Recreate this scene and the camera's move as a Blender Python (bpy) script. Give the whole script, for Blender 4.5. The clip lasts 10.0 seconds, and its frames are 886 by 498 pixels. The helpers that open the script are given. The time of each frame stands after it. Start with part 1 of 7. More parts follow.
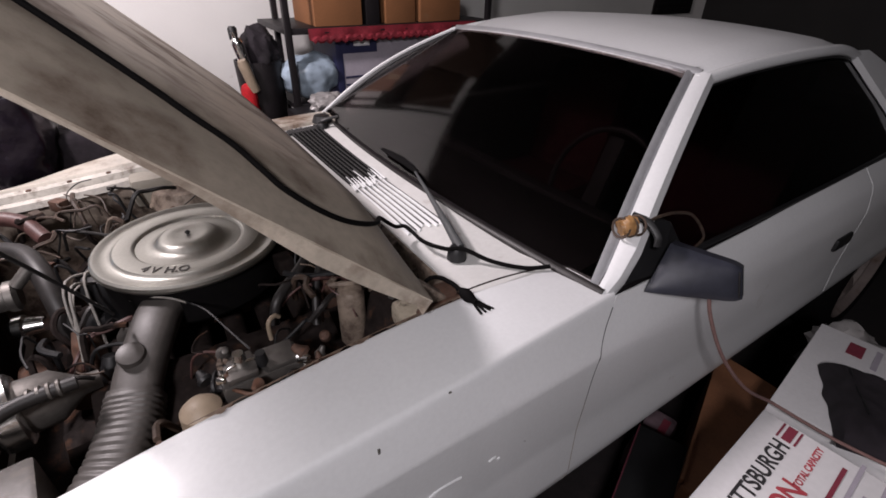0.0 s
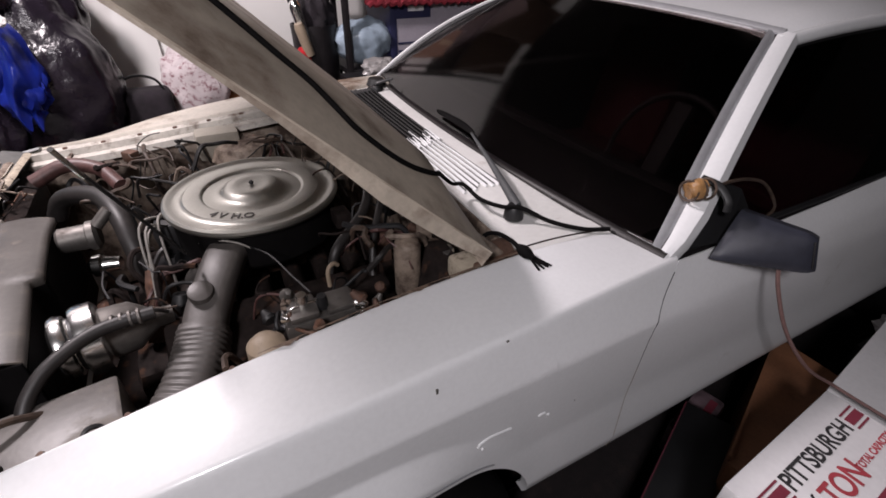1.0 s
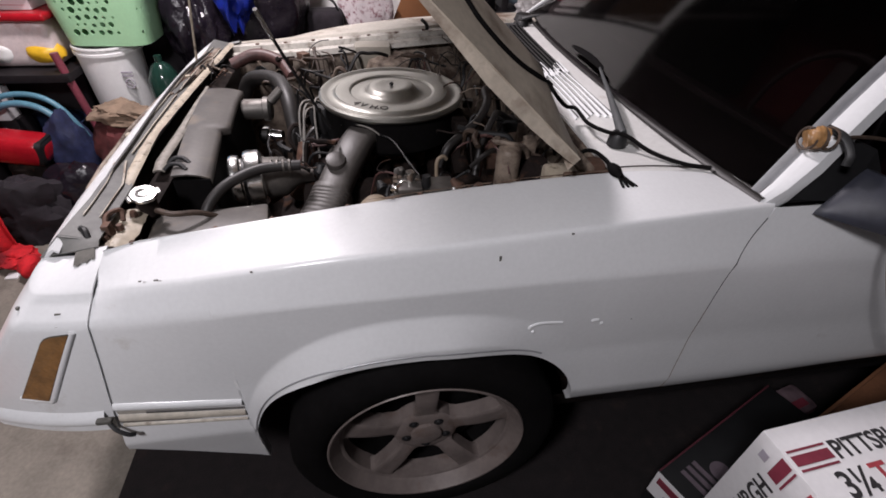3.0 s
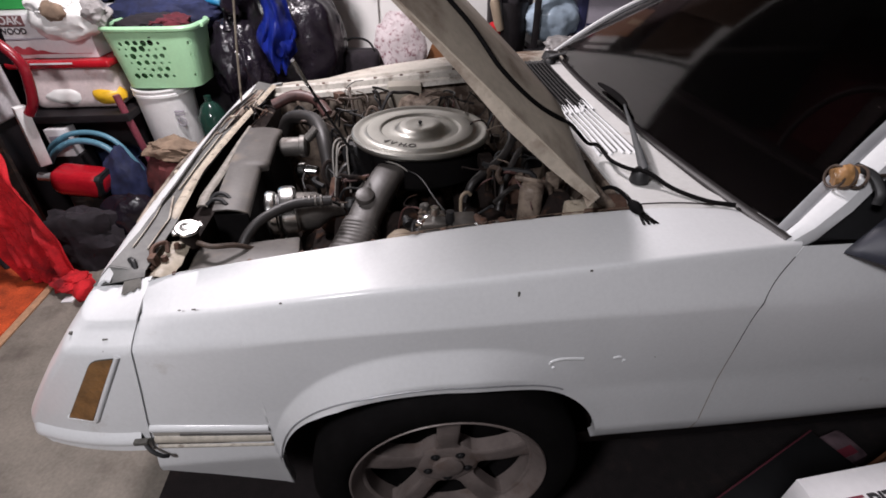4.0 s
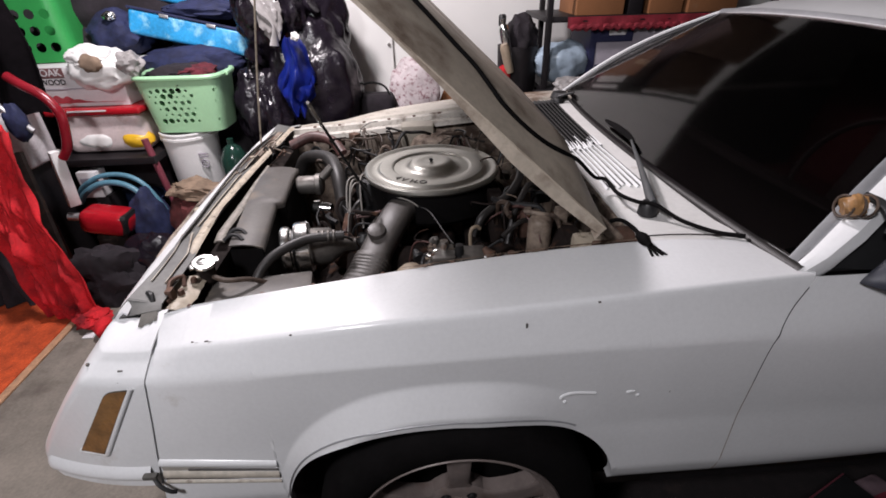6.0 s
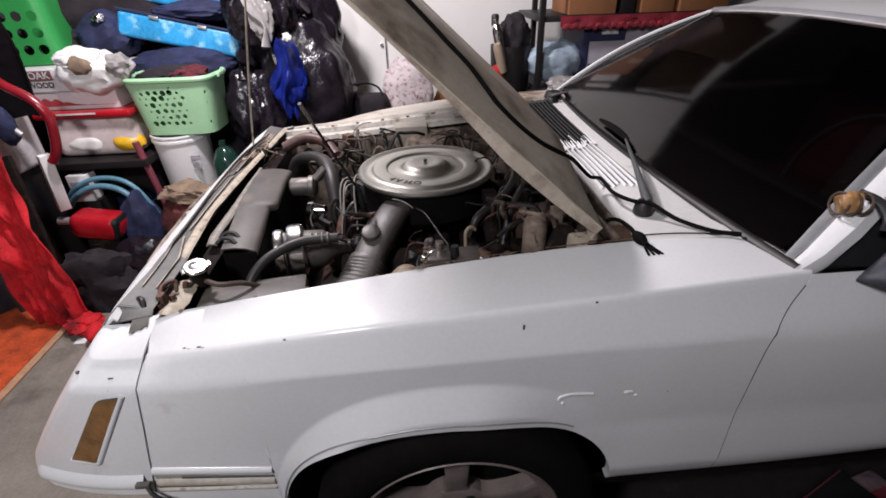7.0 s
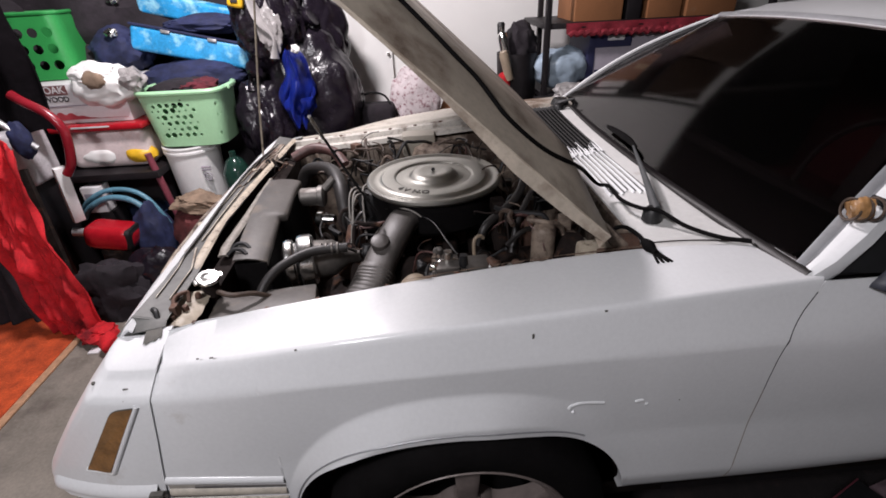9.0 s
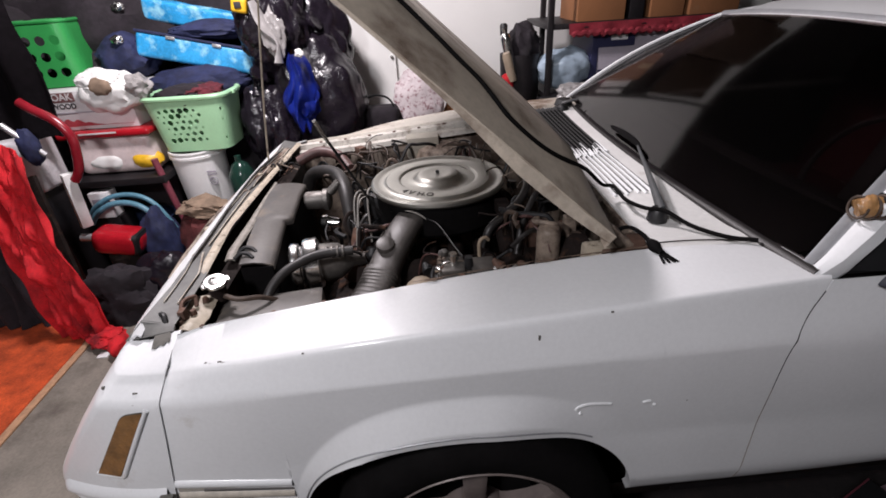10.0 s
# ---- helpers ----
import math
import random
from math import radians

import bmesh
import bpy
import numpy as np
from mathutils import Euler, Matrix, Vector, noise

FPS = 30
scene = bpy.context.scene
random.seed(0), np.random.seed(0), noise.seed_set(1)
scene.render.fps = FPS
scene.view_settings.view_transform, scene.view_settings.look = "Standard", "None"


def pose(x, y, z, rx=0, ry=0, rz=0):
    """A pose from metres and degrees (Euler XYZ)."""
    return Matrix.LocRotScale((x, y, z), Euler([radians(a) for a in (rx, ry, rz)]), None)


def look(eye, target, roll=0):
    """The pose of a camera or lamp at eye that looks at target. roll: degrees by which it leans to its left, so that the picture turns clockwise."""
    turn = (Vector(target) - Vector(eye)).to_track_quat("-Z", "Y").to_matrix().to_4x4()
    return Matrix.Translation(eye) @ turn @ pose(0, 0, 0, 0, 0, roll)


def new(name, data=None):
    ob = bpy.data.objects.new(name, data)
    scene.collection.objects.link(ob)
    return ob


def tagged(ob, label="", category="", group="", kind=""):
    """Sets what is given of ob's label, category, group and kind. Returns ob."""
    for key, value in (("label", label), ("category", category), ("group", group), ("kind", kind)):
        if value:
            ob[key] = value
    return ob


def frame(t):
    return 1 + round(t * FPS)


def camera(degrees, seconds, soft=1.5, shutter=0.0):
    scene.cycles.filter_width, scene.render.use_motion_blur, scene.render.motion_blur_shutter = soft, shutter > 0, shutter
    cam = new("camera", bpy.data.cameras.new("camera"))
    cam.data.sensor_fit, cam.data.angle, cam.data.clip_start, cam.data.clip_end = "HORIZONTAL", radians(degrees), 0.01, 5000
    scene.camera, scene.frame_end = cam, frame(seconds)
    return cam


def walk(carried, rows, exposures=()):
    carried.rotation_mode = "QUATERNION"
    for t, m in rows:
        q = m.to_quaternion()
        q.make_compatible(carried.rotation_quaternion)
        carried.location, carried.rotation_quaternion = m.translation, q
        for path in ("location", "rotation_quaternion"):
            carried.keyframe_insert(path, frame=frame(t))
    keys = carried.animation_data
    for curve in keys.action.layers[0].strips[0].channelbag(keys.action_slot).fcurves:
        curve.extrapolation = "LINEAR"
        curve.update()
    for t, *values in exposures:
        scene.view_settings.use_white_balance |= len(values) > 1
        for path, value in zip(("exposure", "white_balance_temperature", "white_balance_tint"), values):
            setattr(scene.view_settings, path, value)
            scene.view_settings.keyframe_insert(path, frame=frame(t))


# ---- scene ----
cam = camera(87.4, 10.0, soft=1.7)
PATH = [
    (0, (-0.039, -0.335, 1.497), (0.909, 1.084, 0.453), 1.2),
    (0.5, (-0.055, -0.333, 1.486), (0.813, 1.116, 0.414), 1.0),
    (1, (-0.09, -0.338, 1.457), (0.7, 1.117, 0.335), 1.1),
    (1.3, (-0.11, -0.344, 1.436), (0.527, 1.129, 0.242), 1.6),
    (1.5, (-0.116, -0.353, 1.426), (0.472, 1.11, 0.195), 1.2),
    (2, (-0.129, -0.409, 1.408), (0.358, 1.0, 0.076), -0.2),
    (2.5, (-0.082, -0.484, 1.408), (0.281, 0.948, 0.059), 1.1),
    (2.7, (-0.095, -0.508, 1.405), (0.236, 0.965, 0.094), 2.0),
    (3.8, (-0.073, -0.548, 1.438), (0.109, 1.052, 0.25), 1.1),
    (4, (-0.071, -0.548, 1.438), (0.08, 1.073, 0.276), 0.1),
    (4.2, (-0.068, -0.552, 1.436), (0.014, 1.089, 0.296), -0.9),
    (4.5, (-0.066, -0.561, 1.44), (0.01, 1.097, 0.323), -1.0),
    (5, (-0.063, -0.564, 1.427), (-0.008, 1.116, 0.344), -2.2),
    (5.5, (-0.058, -0.565, 1.428), (0.032, 1.121, 0.355), -1.5),
    (5.7, (-0.057, -0.565, 1.432), (0.031, 1.137, 0.387), -1.5),
    (6.8, (-0.057, -0.563, 1.438), (0.044, 1.159, 0.426), -1.3),
    (7, (-0.057, -0.556, 1.433), (0.055, 1.158, 0.409), -1.7),
    (7.5, (-0.048, -0.556, 1.43), (0.083, 1.149, 0.392), -2.2),
    (8, (-0.053, -0.556, 1.44), (0.062, 1.161, 0.421), -1.9),
    (8.5, (-0.058, -0.555, 1.44), (0.035, 1.172, 0.436), -1.8),
    (9, (-0.058, -0.557, 1.442), (0.021, 1.173, 0.441), -2.8),
    (9.5, (-0.061, -0.558, 1.443), (-0.001, 1.176, 0.449), -3.5),
    (10, (-0.059, -0.558, 1.445), (0.0, 1.176, 0.45), -3.7),
]
walk(cam, [(t, look(eye, target, roll)) for t, eye, target, roll in PATH],
     [(0, -0.03, 6650, 21), (1, -0.06, 6650, 21), (1.5, -0.14, 6600, 20), (2.2, -0.12, 6550, 20), (4, 0.0, 6520, 18), (10, 0.0, 6520, 18)])
# ---- light ----
world = bpy.data.worlds.new("world")
scene.world = world
world.use_nodes = True
world.node_tree.nodes["Background"].inputs[0].default_value = (0.5, 0.5, 0.6, 1)
world.node_tree.nodes["Background"].inputs[1].default_value = 0.003


def lamp(name, at, watts, size, colour, kind="POINT", target=None):
    data = bpy.data.lights.new(name, kind)
    data.energy, data.color = watts, colour
    if kind == "AREA":
        data.shape, data.size, data.size_y = "RECTANGLE", size[0], size[1]
    else:
        data.shadow_soft_size = size
    ob = new(name, data)
    ob.matrix_world = look(at, target) if target else Matrix.Translation(at)
    return ob


lamp("bulb_back", (-0.84, 1.42, 2.50), 192, 0.13, (1.0, 0.965, 0.965))
lamp("bulb_near", (-1.00, -1.15, 2.42), 145, 0.16, (0.965, 0.98, 0.985))


# ---- materials ----
def material(name, colour, rough=0.5, metal=0.0, vary=0.15, scale=6.0, bump=0.1, grain=80.0, dirt=None, dirt_amount=0.5,
             dirt_scale=9.0, coat=0.0, random_tone=0.0, transmission=0.0, alpha=1.0):
    """Base colour with two scales of variation, an optional layer of dirt or wear, and fine relief."""
    m = bpy.data.materials.new(name)
    m.use_nodes = True
    n, l = m.node_tree.nodes, m.node_tree.links
    b = n["Principled BSDF"]
    co = n.new("ShaderNodeTexCoord")
    big = n.new("ShaderNodeTexNoise")
    big.inputs["Scale"].default_value, big.inputs["Detail"].default_value = scale, 6
    l.new(co.outputs["Object"], big.inputs["Vector"])
    fine = n.new("ShaderNodeTexNoise")
    fine.inputs["Scale"].default_value, fine.inputs["Detail"].default_value = grain, 4
    l.new(co.outputs["Object"], fine.inputs["Vector"])
    mix = n.new("ShaderNodeMix")
    mix.data_type = "RGBA"
    lo = [max(0.0, c * (1 - vary)) for c in colour]
    hi = [min(1.0, c * (1 + vary)) for c in colour]
    mix.inputs["A"].default_value, mix.inputs["B"].default_value = (*lo, 1), (*hi, 1)
    add = n.new("ShaderNodeMath")
    add.operation = "MULTIPLY_ADD"
    add.inputs[1].default_value = 0.35
    l.new(fine.outputs["Fac"], add.inputs[0])
    sub = n.new("ShaderNodeMath")
    sub.operation = "MULTIPLY"
    sub.inputs[1].default_value = 0.65
    l.new(big.outputs["Fac"], sub.inputs[0])
    l.new(sub.outputs[0], add.inputs[2])
    ramp = n.new("ShaderNodeMapRange")
    ramp.inputs["From Min"].default_value, ramp.inputs["From Max"].default_value = 0.35, 0.65
    l.new(add.outputs[0], ramp.inputs["Value"])
    l.new(ramp.outputs[0], mix.inputs["Factor"])
    out = mix.outputs["Result"]
    if random_tone:
        info = n.new("ShaderNodeObjectInfo")
        hsv = n.new("ShaderNodeHueSaturation")
        mr = n.new("ShaderNodeMapRange")
        mr.inputs["To Min"].default_value, mr.inputs["To Max"].default_value = 1 - random_tone, 1 + random_tone
        l.new(info.outputs["Random"], mr.inputs["Value"])
        l.new(mr.outputs[0], hsv.inputs["Value"])
        l.new(out, hsv.inputs["Color"])
        out = hsv.outputs["Color"]
    rough_out = None
    if dirt:
        dn = n.new("ShaderNodeTexNoise")
        dn.inputs["Scale"].default_value, dn.inputs["Detail"].default_value, dn.inputs["Roughness"].default_value = dirt_scale, 9, 0.65
        l.new(co.outputs["Object"], dn.inputs["Vector"])
        dr = n.new("ShaderNodeMapRange")
        edge = 0.72 - 0.42 * dirt_amount
        dr.inputs["From Min"].default_value, dr.inputs["From Max"].default_value = edge, edge + 0.16
        l.new(dn.outputs["Fac"], dr.inputs["Value"])
        dm = n.new("ShaderNodeMix")
        dm.data_type = "RGBA"
        l.new(dr.outputs[0], dm.inputs["Factor"])
        l.new(out, dm.inputs["A"])
        dm.inputs["B"].default_value = (*dirt, 1)
        out = dm.outputs["Result"]
        rr = n.new("ShaderNodeMapRange")
        rr.inputs["To Min"].default_value, rr.inputs["To Max"].default_value = rough, min(1.0, rough + 0.35)
        l.new(dr.outputs[0], rr.inputs["Value"])
        rough_out = rr.outputs[0]
    l.new(out, b.inputs["Base Color"])
    if rough_out:
        l.new(rough_out, b.inputs["Roughness"])
    else:
        b.inputs["Roughness"].default_value = rough
    b.inputs["Metallic"].default_value = metal
    b.inputs["Coat Weight"].default_value, b.inputs["Coat Roughness"].default_value = coat, 0.10
    b.inputs["Transmission Weight"].default_value = transmission
    b.inputs["Alpha"].default_value = alpha
    if bump:
        bp = n.new("ShaderNodeBump")
        bp.inputs["Strength"].default_value, bp.inputs["Distance"].default_value = bump, 0.004
        l.new(fine.outputs["Fac"], bp.inputs["Height"])
        l.new(bp.outputs[0], b.inputs["Normal"])
    return m


def glass(name, tint, rough=0.02):
    m = bpy.data.materials.new(name)
    m.use_nodes = True
    b = m.node_tree.nodes["Principled BSDF"]
    b.inputs["Base Color"].default_value = (*tint, 1)
    b.inputs["Roughness"].default_value = rough
    b.inputs["Transmission Weight"].default_value = 1.0
    b.inputs["IOR"].default_value = 1.30
    return m


PAINT = material("white_paint", (0.69, 0.70, 0.71), 0.55, vary=0.05, scale=3, bump=0.006, grain=120, dirt=(0.42, 0.38, 0.33), dirt_amount=0.17, dirt_scale=5, coat=0.6)
# Lower, warmer base than white_paint, under a brown dirt layer.
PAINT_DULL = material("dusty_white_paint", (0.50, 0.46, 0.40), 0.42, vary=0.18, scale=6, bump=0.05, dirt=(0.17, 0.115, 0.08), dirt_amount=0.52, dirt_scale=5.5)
BAY = material("grimy_bay_paint", (0.24, 0.190, 0.150), 0.55, vary=0.2, scale=8, bump=0.15, dirt=(0.060, 0.038, 0.028), dirt_amount=0.66, dirt_scale=14)
# Grime and shade together: base held near-black for recesses.
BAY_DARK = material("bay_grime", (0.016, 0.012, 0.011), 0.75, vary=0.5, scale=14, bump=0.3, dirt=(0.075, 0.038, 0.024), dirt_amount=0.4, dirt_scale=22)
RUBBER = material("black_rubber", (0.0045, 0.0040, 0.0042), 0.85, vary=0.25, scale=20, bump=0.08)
HOSE = material("dusty_rubber_hose", (0.017, 0.015, 0.0145), 0.5, vary=0.3, scale=25, bump=0.1)
BLACK = material("black_plastic", (0.010, 0.010, 0.011), 0.5, vary=0.2, scale=12, bump=0.05)
SHROUD = material("dusty_black_plastic", (0.075, 0.068, 0.062), 0.42, vary=0.25, scale=9, bump=0.08, dirt=(0.15, 0.125, 0.10), dirt_amount=0.45, dirt_scale=12)
DUCT = material("dusty_grey_plastic", (0.060, 0.054, 0.050), 0.45, vary=0.2, scale=10, bump=0.08, dirt=(0.06, 0.05, 0.045), dirt_amount=0.3)
LID = material("brushed_lid_metal", (0.43, 0.425, 0.39), 0.40, metal=1.0, vary=0.10, scale=7, bump=0.03, grain=150, dirt=(0.30, 0.26, 0.21), dirt_amount=0.16)
ALLOY = material("cast_alloy", (0.16, 0.15, 0.14), 0.55, metal=0.8, vary=0.2, scale=20, bump=0.12, dirt=(0.12, 0.10, 0.09), dirt_amount=0.35, dirt_scale=16)
CHROME = material("bright_metal", (0.78, 0.78, 0.76), 0.22, metal=1.0, vary=0.08, scale=15, bump=0.03, dirt=(0.25, 0.22, 0.18), dirt_amount=0.2, dirt_scale=25)
IRON = material("rusty_iron", (0.11, 0.062, 0.045), 0.7, metal=0.3, vary=0.4, scale=22, bump=0.35, dirt=(0.17, 0.07, 0.035), dirt_amount=0.4, dirt_scale=30)
# Silver base lowered for the wheel's shade as well as its brake dust.
WHEEL = material("wheel_silver", (0.17, 0.14, 0.13), 0.48, metal=0.12, vary=0.2, scale=12, bump=0.08, dirt=(0.10, 0.065, 0.05), dirt_amount=0.45, dirt_scale=10)
PAINT.node_tree.nodes["Principled BSDF"].inputs["Coat Roughness"].default_value = 0.18
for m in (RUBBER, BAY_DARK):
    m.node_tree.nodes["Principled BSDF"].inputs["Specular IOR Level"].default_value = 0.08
GLASS = glass("tinted_glass", (0.115, 0.095, 0.092), 0.08)
SIDE_GLASS = glass("dark_film_glass", (0.11, 0.10, 0.11), 0.06)
WALL = material("painted_drywall", (0.83, 0.825, 0.80), 0.75, vary=0.05, scale=2.5, bump=0.06, grain=200, dirt=(0.5, 0.46, 0.4), dirt_amount=0.1)
# Near-black for the unseen walls and ceiling, so they return little light.
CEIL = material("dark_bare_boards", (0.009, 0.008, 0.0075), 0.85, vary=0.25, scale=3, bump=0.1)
FLOOR = material("stained_concrete", (0.195, 0.173, 0.146), 0.8, vary=0.26, scale=7, bump=0.35, grain=85, dirt=(0.12, 0.102, 0.086), dirt_amount=0.40, dirt_scale=5)


# ---- mesh helpers ----
def part(name, bm, mat, parent=None, label="", smooth=True, angle=38):
    """Links a bmesh, given in world places, as one mesh object under a thing or part."""
    me = bpy.data.meshes.new(name)
    bm.normal_update()
    bm.to_mesh(me)
    bm.free()
    if smooth:
        for p in me.polygons:
            p.use_smooth = True
        me.set_sharp_from_angle(angle=radians(angle))
    me.materials.append(mat)
    ob = new(name, me)
    if parent:
        ob.parent = parent
        ob.matrix_parent_inverse = base_of(parent).inverted()
    if label:
        ob["label"] = label
    return ob


BASES = {}


def base_of(ob):
    m = BASES.get(ob.name, Matrix.Identity(4))
    return m


def thing(name, at, label, category, group="", kind=""):
    ob = new(name)
    ob.location = at
    ob.empty_display_size = 0.05
    BASES[ob.name] = Matrix.Translation(at)
    return tagged(ob, label, category, group, kind)


def single(name, bm, mat, label, category, group="", kind="", smooth=True):
    return tagged(part(name, bm, mat, smooth=smooth), label, category, group, kind)


def box(lo, hi, bevel=0.0, m=None, bm=None, seg=2):
    bm2 = bmesh.new()
    bmesh.ops.create_cube(bm2, size=1)
    c = [(a + b) / 2 for a, b in zip(lo, hi)]
    s = [abs(b - a) for a, b in zip(lo, hi)]
    for v in bm2.verts:
        v.co = Vector((v.co.x * s[0] + c[0], v.co.y * s[1] + c[1], v.co.z * s[2] + c[2]))
    if bevel:
        bmesh.ops.bevel(bm2, geom=list(bm2.edges), offset=bevel, segments=seg, affect="EDGES", profile=0.6)
    if m:
        bm2.transform(m)
    return join(bm, bm2)


def join(bm, other):
    if bm is None:
        return other
    me = bpy.data.meshes.new("tmp")
    other.to_mesh(me)
    other.free()
    bm.from_mesh(me)
    bpy.data.meshes.remove(me)
    return bm


def grid(us, vs, fn, bm=None, close_u=False):
    """A sheet of quads through fn(u, v)."""
    bm2 = bm or bmesh.new()
    rows = [[bm2.verts.new(fn(u, v)) for v in vs] for u in us]
    pairs = list(zip(rows, rows[1:])) + ([(rows[-1], rows[0])] if close_u else [])
    for a, b in pairs:
        for i in range(len(vs) - 1):
            bm2.faces.new((a[i], b[i], b[i + 1], a[i + 1]))
    return bm2


def smooth_path(points, n=6):
    p = [Vector(q) for q in points]
    if len(p) < 3:
        return p
    p = [p[0] * 2 - p[1]] + p + [p[-1] * 2 - p[-2]]
    out = []
    for a, b, c, d in zip(p, p[1:], p[2:], p[3:]):
        for i in range(n):
            t = i / n
            out.append(0.5 * ((2 * b) + (c - a) * t + (2 * a - 5 * b + 4 * c - d) * t * t + (3 * b - a - 3 * c + d) * t ** 3))
    out.append(p[-2])
    return out


def tube(points, r, seg=10, n=6, bm=None, flat=1.0):
    """A round tube along a smoothed path; r may be a function of 0..1."""
    path = smooth_path(points, n)
    bm2 = bm or bmesh.new()
    rings, up = [], None
    for i, q in enumerate(path):
        d = (path[min(i + 1, len(path) - 1)] - path[max(i - 1, 0)]).normalized()
        if up is None:
            up = d.orthogonal().normalized()
        up = (up - d * up.dot(d)).normalized()
        side = d.cross(up)
        rr = r(i / (len(path) - 1)) if callable(r) else r
        rings.append([bm2.verts.new(q + rr * (math.cos(a) * up + flat * math.sin(a) * side)) for a in [2 * math.pi * k / seg for k in range(seg)]])
    for a, b in zip(rings, rings[1:]):
        for k in range(seg):
            bm2.faces.new((a[k], a[(k + 1) % seg], b[(k + 1) % seg], b[k]))
    bm2.faces.new(rings[0][::-1])
    bm2.faces.new(rings[-1])
    return bm2


def lathe(profile, m=None, seg=40, bm=None):
    """Turns (radius, height) pairs round the z axis, then places it by m."""
    bm2 = bmesh.new()
    rings = []
    for r, z in profile:
        if r < 1e-5:
            rings.append([bm2.verts.new((0, 0, z))])
        else:
            rings.append([bm2.verts.new((r * math.cos(2 * math.pi * k / seg), r * math.sin(2 * math.pi * k / seg), z)) for k in range(seg)])
    for a, b in zip(rings, rings[1:]):
        for k in range(seg):
            q = [a[k % len(a)], a[(k + 1) % len(a)], b[(k + 1) % len(b)], b[k % len(b)]]
            q = [v for i, v in enumerate(q) if v not in q[:i]]
            if len(q) > 2:
                bm2.faces.new(q)
    bmesh.ops.recalc_face_normals(bm2, faces=bm2.faces)
    if m:
        bm2.transform(m)
    return join(bm, bm2)


def prism(corners, z0, z1, bevel=0.003):
    bm = bmesh.new()
    lo, hi = [bm.verts.new((x, y, z0)) for x, y in corners], [bm.verts.new((x, y, z1)) for x, y in corners]
    bm.faces.new(lo[::-1])
    bm.faces.new(hi)
    for k in range(len(lo)):
        bm.faces.new((lo[k - 1], lo[k], hi[k], hi[k - 1]))
    bmesh.ops.bevel(bm, geom=list(bm.edges), offset=bevel, segments=2, affect="EDGES")
    bmesh.ops.recalc_face_normals(bm, faces=bm.faces)
    return bm


def along(a, b):
    """The pose that lays the z axis from a to b, at a."""
    d = Vector(b) - Vector(a)
    return Matrix.Translation(a) @ d.to_track_quat("Z", "Y").to_matrix().to_4x4()


def rod(a, b, r, seg=12, bm=None, bevel=0.0):
    L = (Vector(b) - Vector(a)).length
    e = min(bevel, r * 0.5)
    prof = [(0, 0), (r - e, 0), (r, e), (r, L - e), (r - e, L), (0, L)] if e else [(0, 0), (r, 0), (r, L), (0, L)]
    return lathe(prof, along(a, b), seg, bm)


def solid(ob, t, offset=-1, angle=35):
    """Gives a sheet its thickness."""
    mod = ob.modifiers.new("thickness", "SOLIDIFY")
    mod.thickness, mod.offset = t, offset
    sheet = ob.data
    ob.data = bpy.data.meshes.new_from_object(ob.evaluated_get(bpy.context.evaluated_depsgraph_get()))
    ob.data.name = sheet.name
    ob.modifiers.clear()
    bpy.data.meshes.remove(sheet)
    ob.data.set_sharp_from_angle(angle=radians(angle))
    return ob


def lin(a, b, n):
    return [a + (b - a) * i / (n - 1) for i in range(n)]


def interp(x, pts):
    return float(np.interp(x, [p[0] for p in pts], [p[1] for p in pts]))


# ---- room ----
X0, X1, Y0, Y1, TOP = -2.6, 5.6, -2.6, 2.95, 2.75
tagged(part("floor", box((X0 - 0.15, Y0 - 0.15, -0.12), (X1 + 0.15, Y1 + 0.15, 0)), FLOOR, smooth=False), "stained grey concrete garage floor", "floor", kind="structure")
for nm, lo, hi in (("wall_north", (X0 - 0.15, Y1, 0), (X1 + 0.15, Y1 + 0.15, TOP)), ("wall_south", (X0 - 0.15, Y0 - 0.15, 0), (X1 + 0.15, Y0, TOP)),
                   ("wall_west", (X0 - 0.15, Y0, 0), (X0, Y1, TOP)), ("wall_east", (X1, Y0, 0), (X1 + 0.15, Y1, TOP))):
    # bare: the walls given the near-black colour that absorbs light.
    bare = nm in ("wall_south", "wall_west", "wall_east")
    tagged(part(nm, box(lo, hi), CEIL if bare else WALL, smooth=False), "garage wall darkened to cut bounced light" if bare else "off-white painted drywall garage wall", "wall", kind="structure")
tagged(part("ceiling", box((X0 - 0.15, Y0 - 0.15, TOP), (X1 + 0.15, Y1 + 0.15, TOP + 0.12)), CEIL, smooth=False), "unseen ceiling darkened to cut bounce and reflections", "ceiling", kind="structure")

# Lamp fixtures are unseen; the shades are added to block upward light.
SHADE = material("dark_lamp_metal", (0.05, 0.05, 0.05), 0.5, metal=0.5, vary=0.2)
LAMPS = ((-0.84, 1.42, 2.50), (-1.00, -1.15, 2.42))

# ---- car ----
car = thing("car", (0.9, 0.86, 0), "old white two-door coupe with its hood propped open, dusty and dented", "car")
MID = 0.86


def crease_z(x):
    lift = interp(x, [(-0.57, -0.004), (-0.40, -0.003), (-0.30, 0.002), (-0.21, 0.006), (-0.08, 0.008), (0.6, 0.010)])
    return 0.909 + 0.070 * x - 0.03 * x * x - 0.065 * min(0.0, x + 0.1) ** 2 + lift


def crease_y(x):
    return 0.072 + 0.14 * min(0.0, x - 0.0) ** 2 + 0.05 * max(0.0, x - 0.1) ** 2


INNER = np.polyfit([-0.62, -0.35, -0.08, 0.38, 0.6], [0.19, 0.213, 0.24, 0.243, 0.22], 3)


def inner_y(x):
    return float(np.polyval(INNER, x))


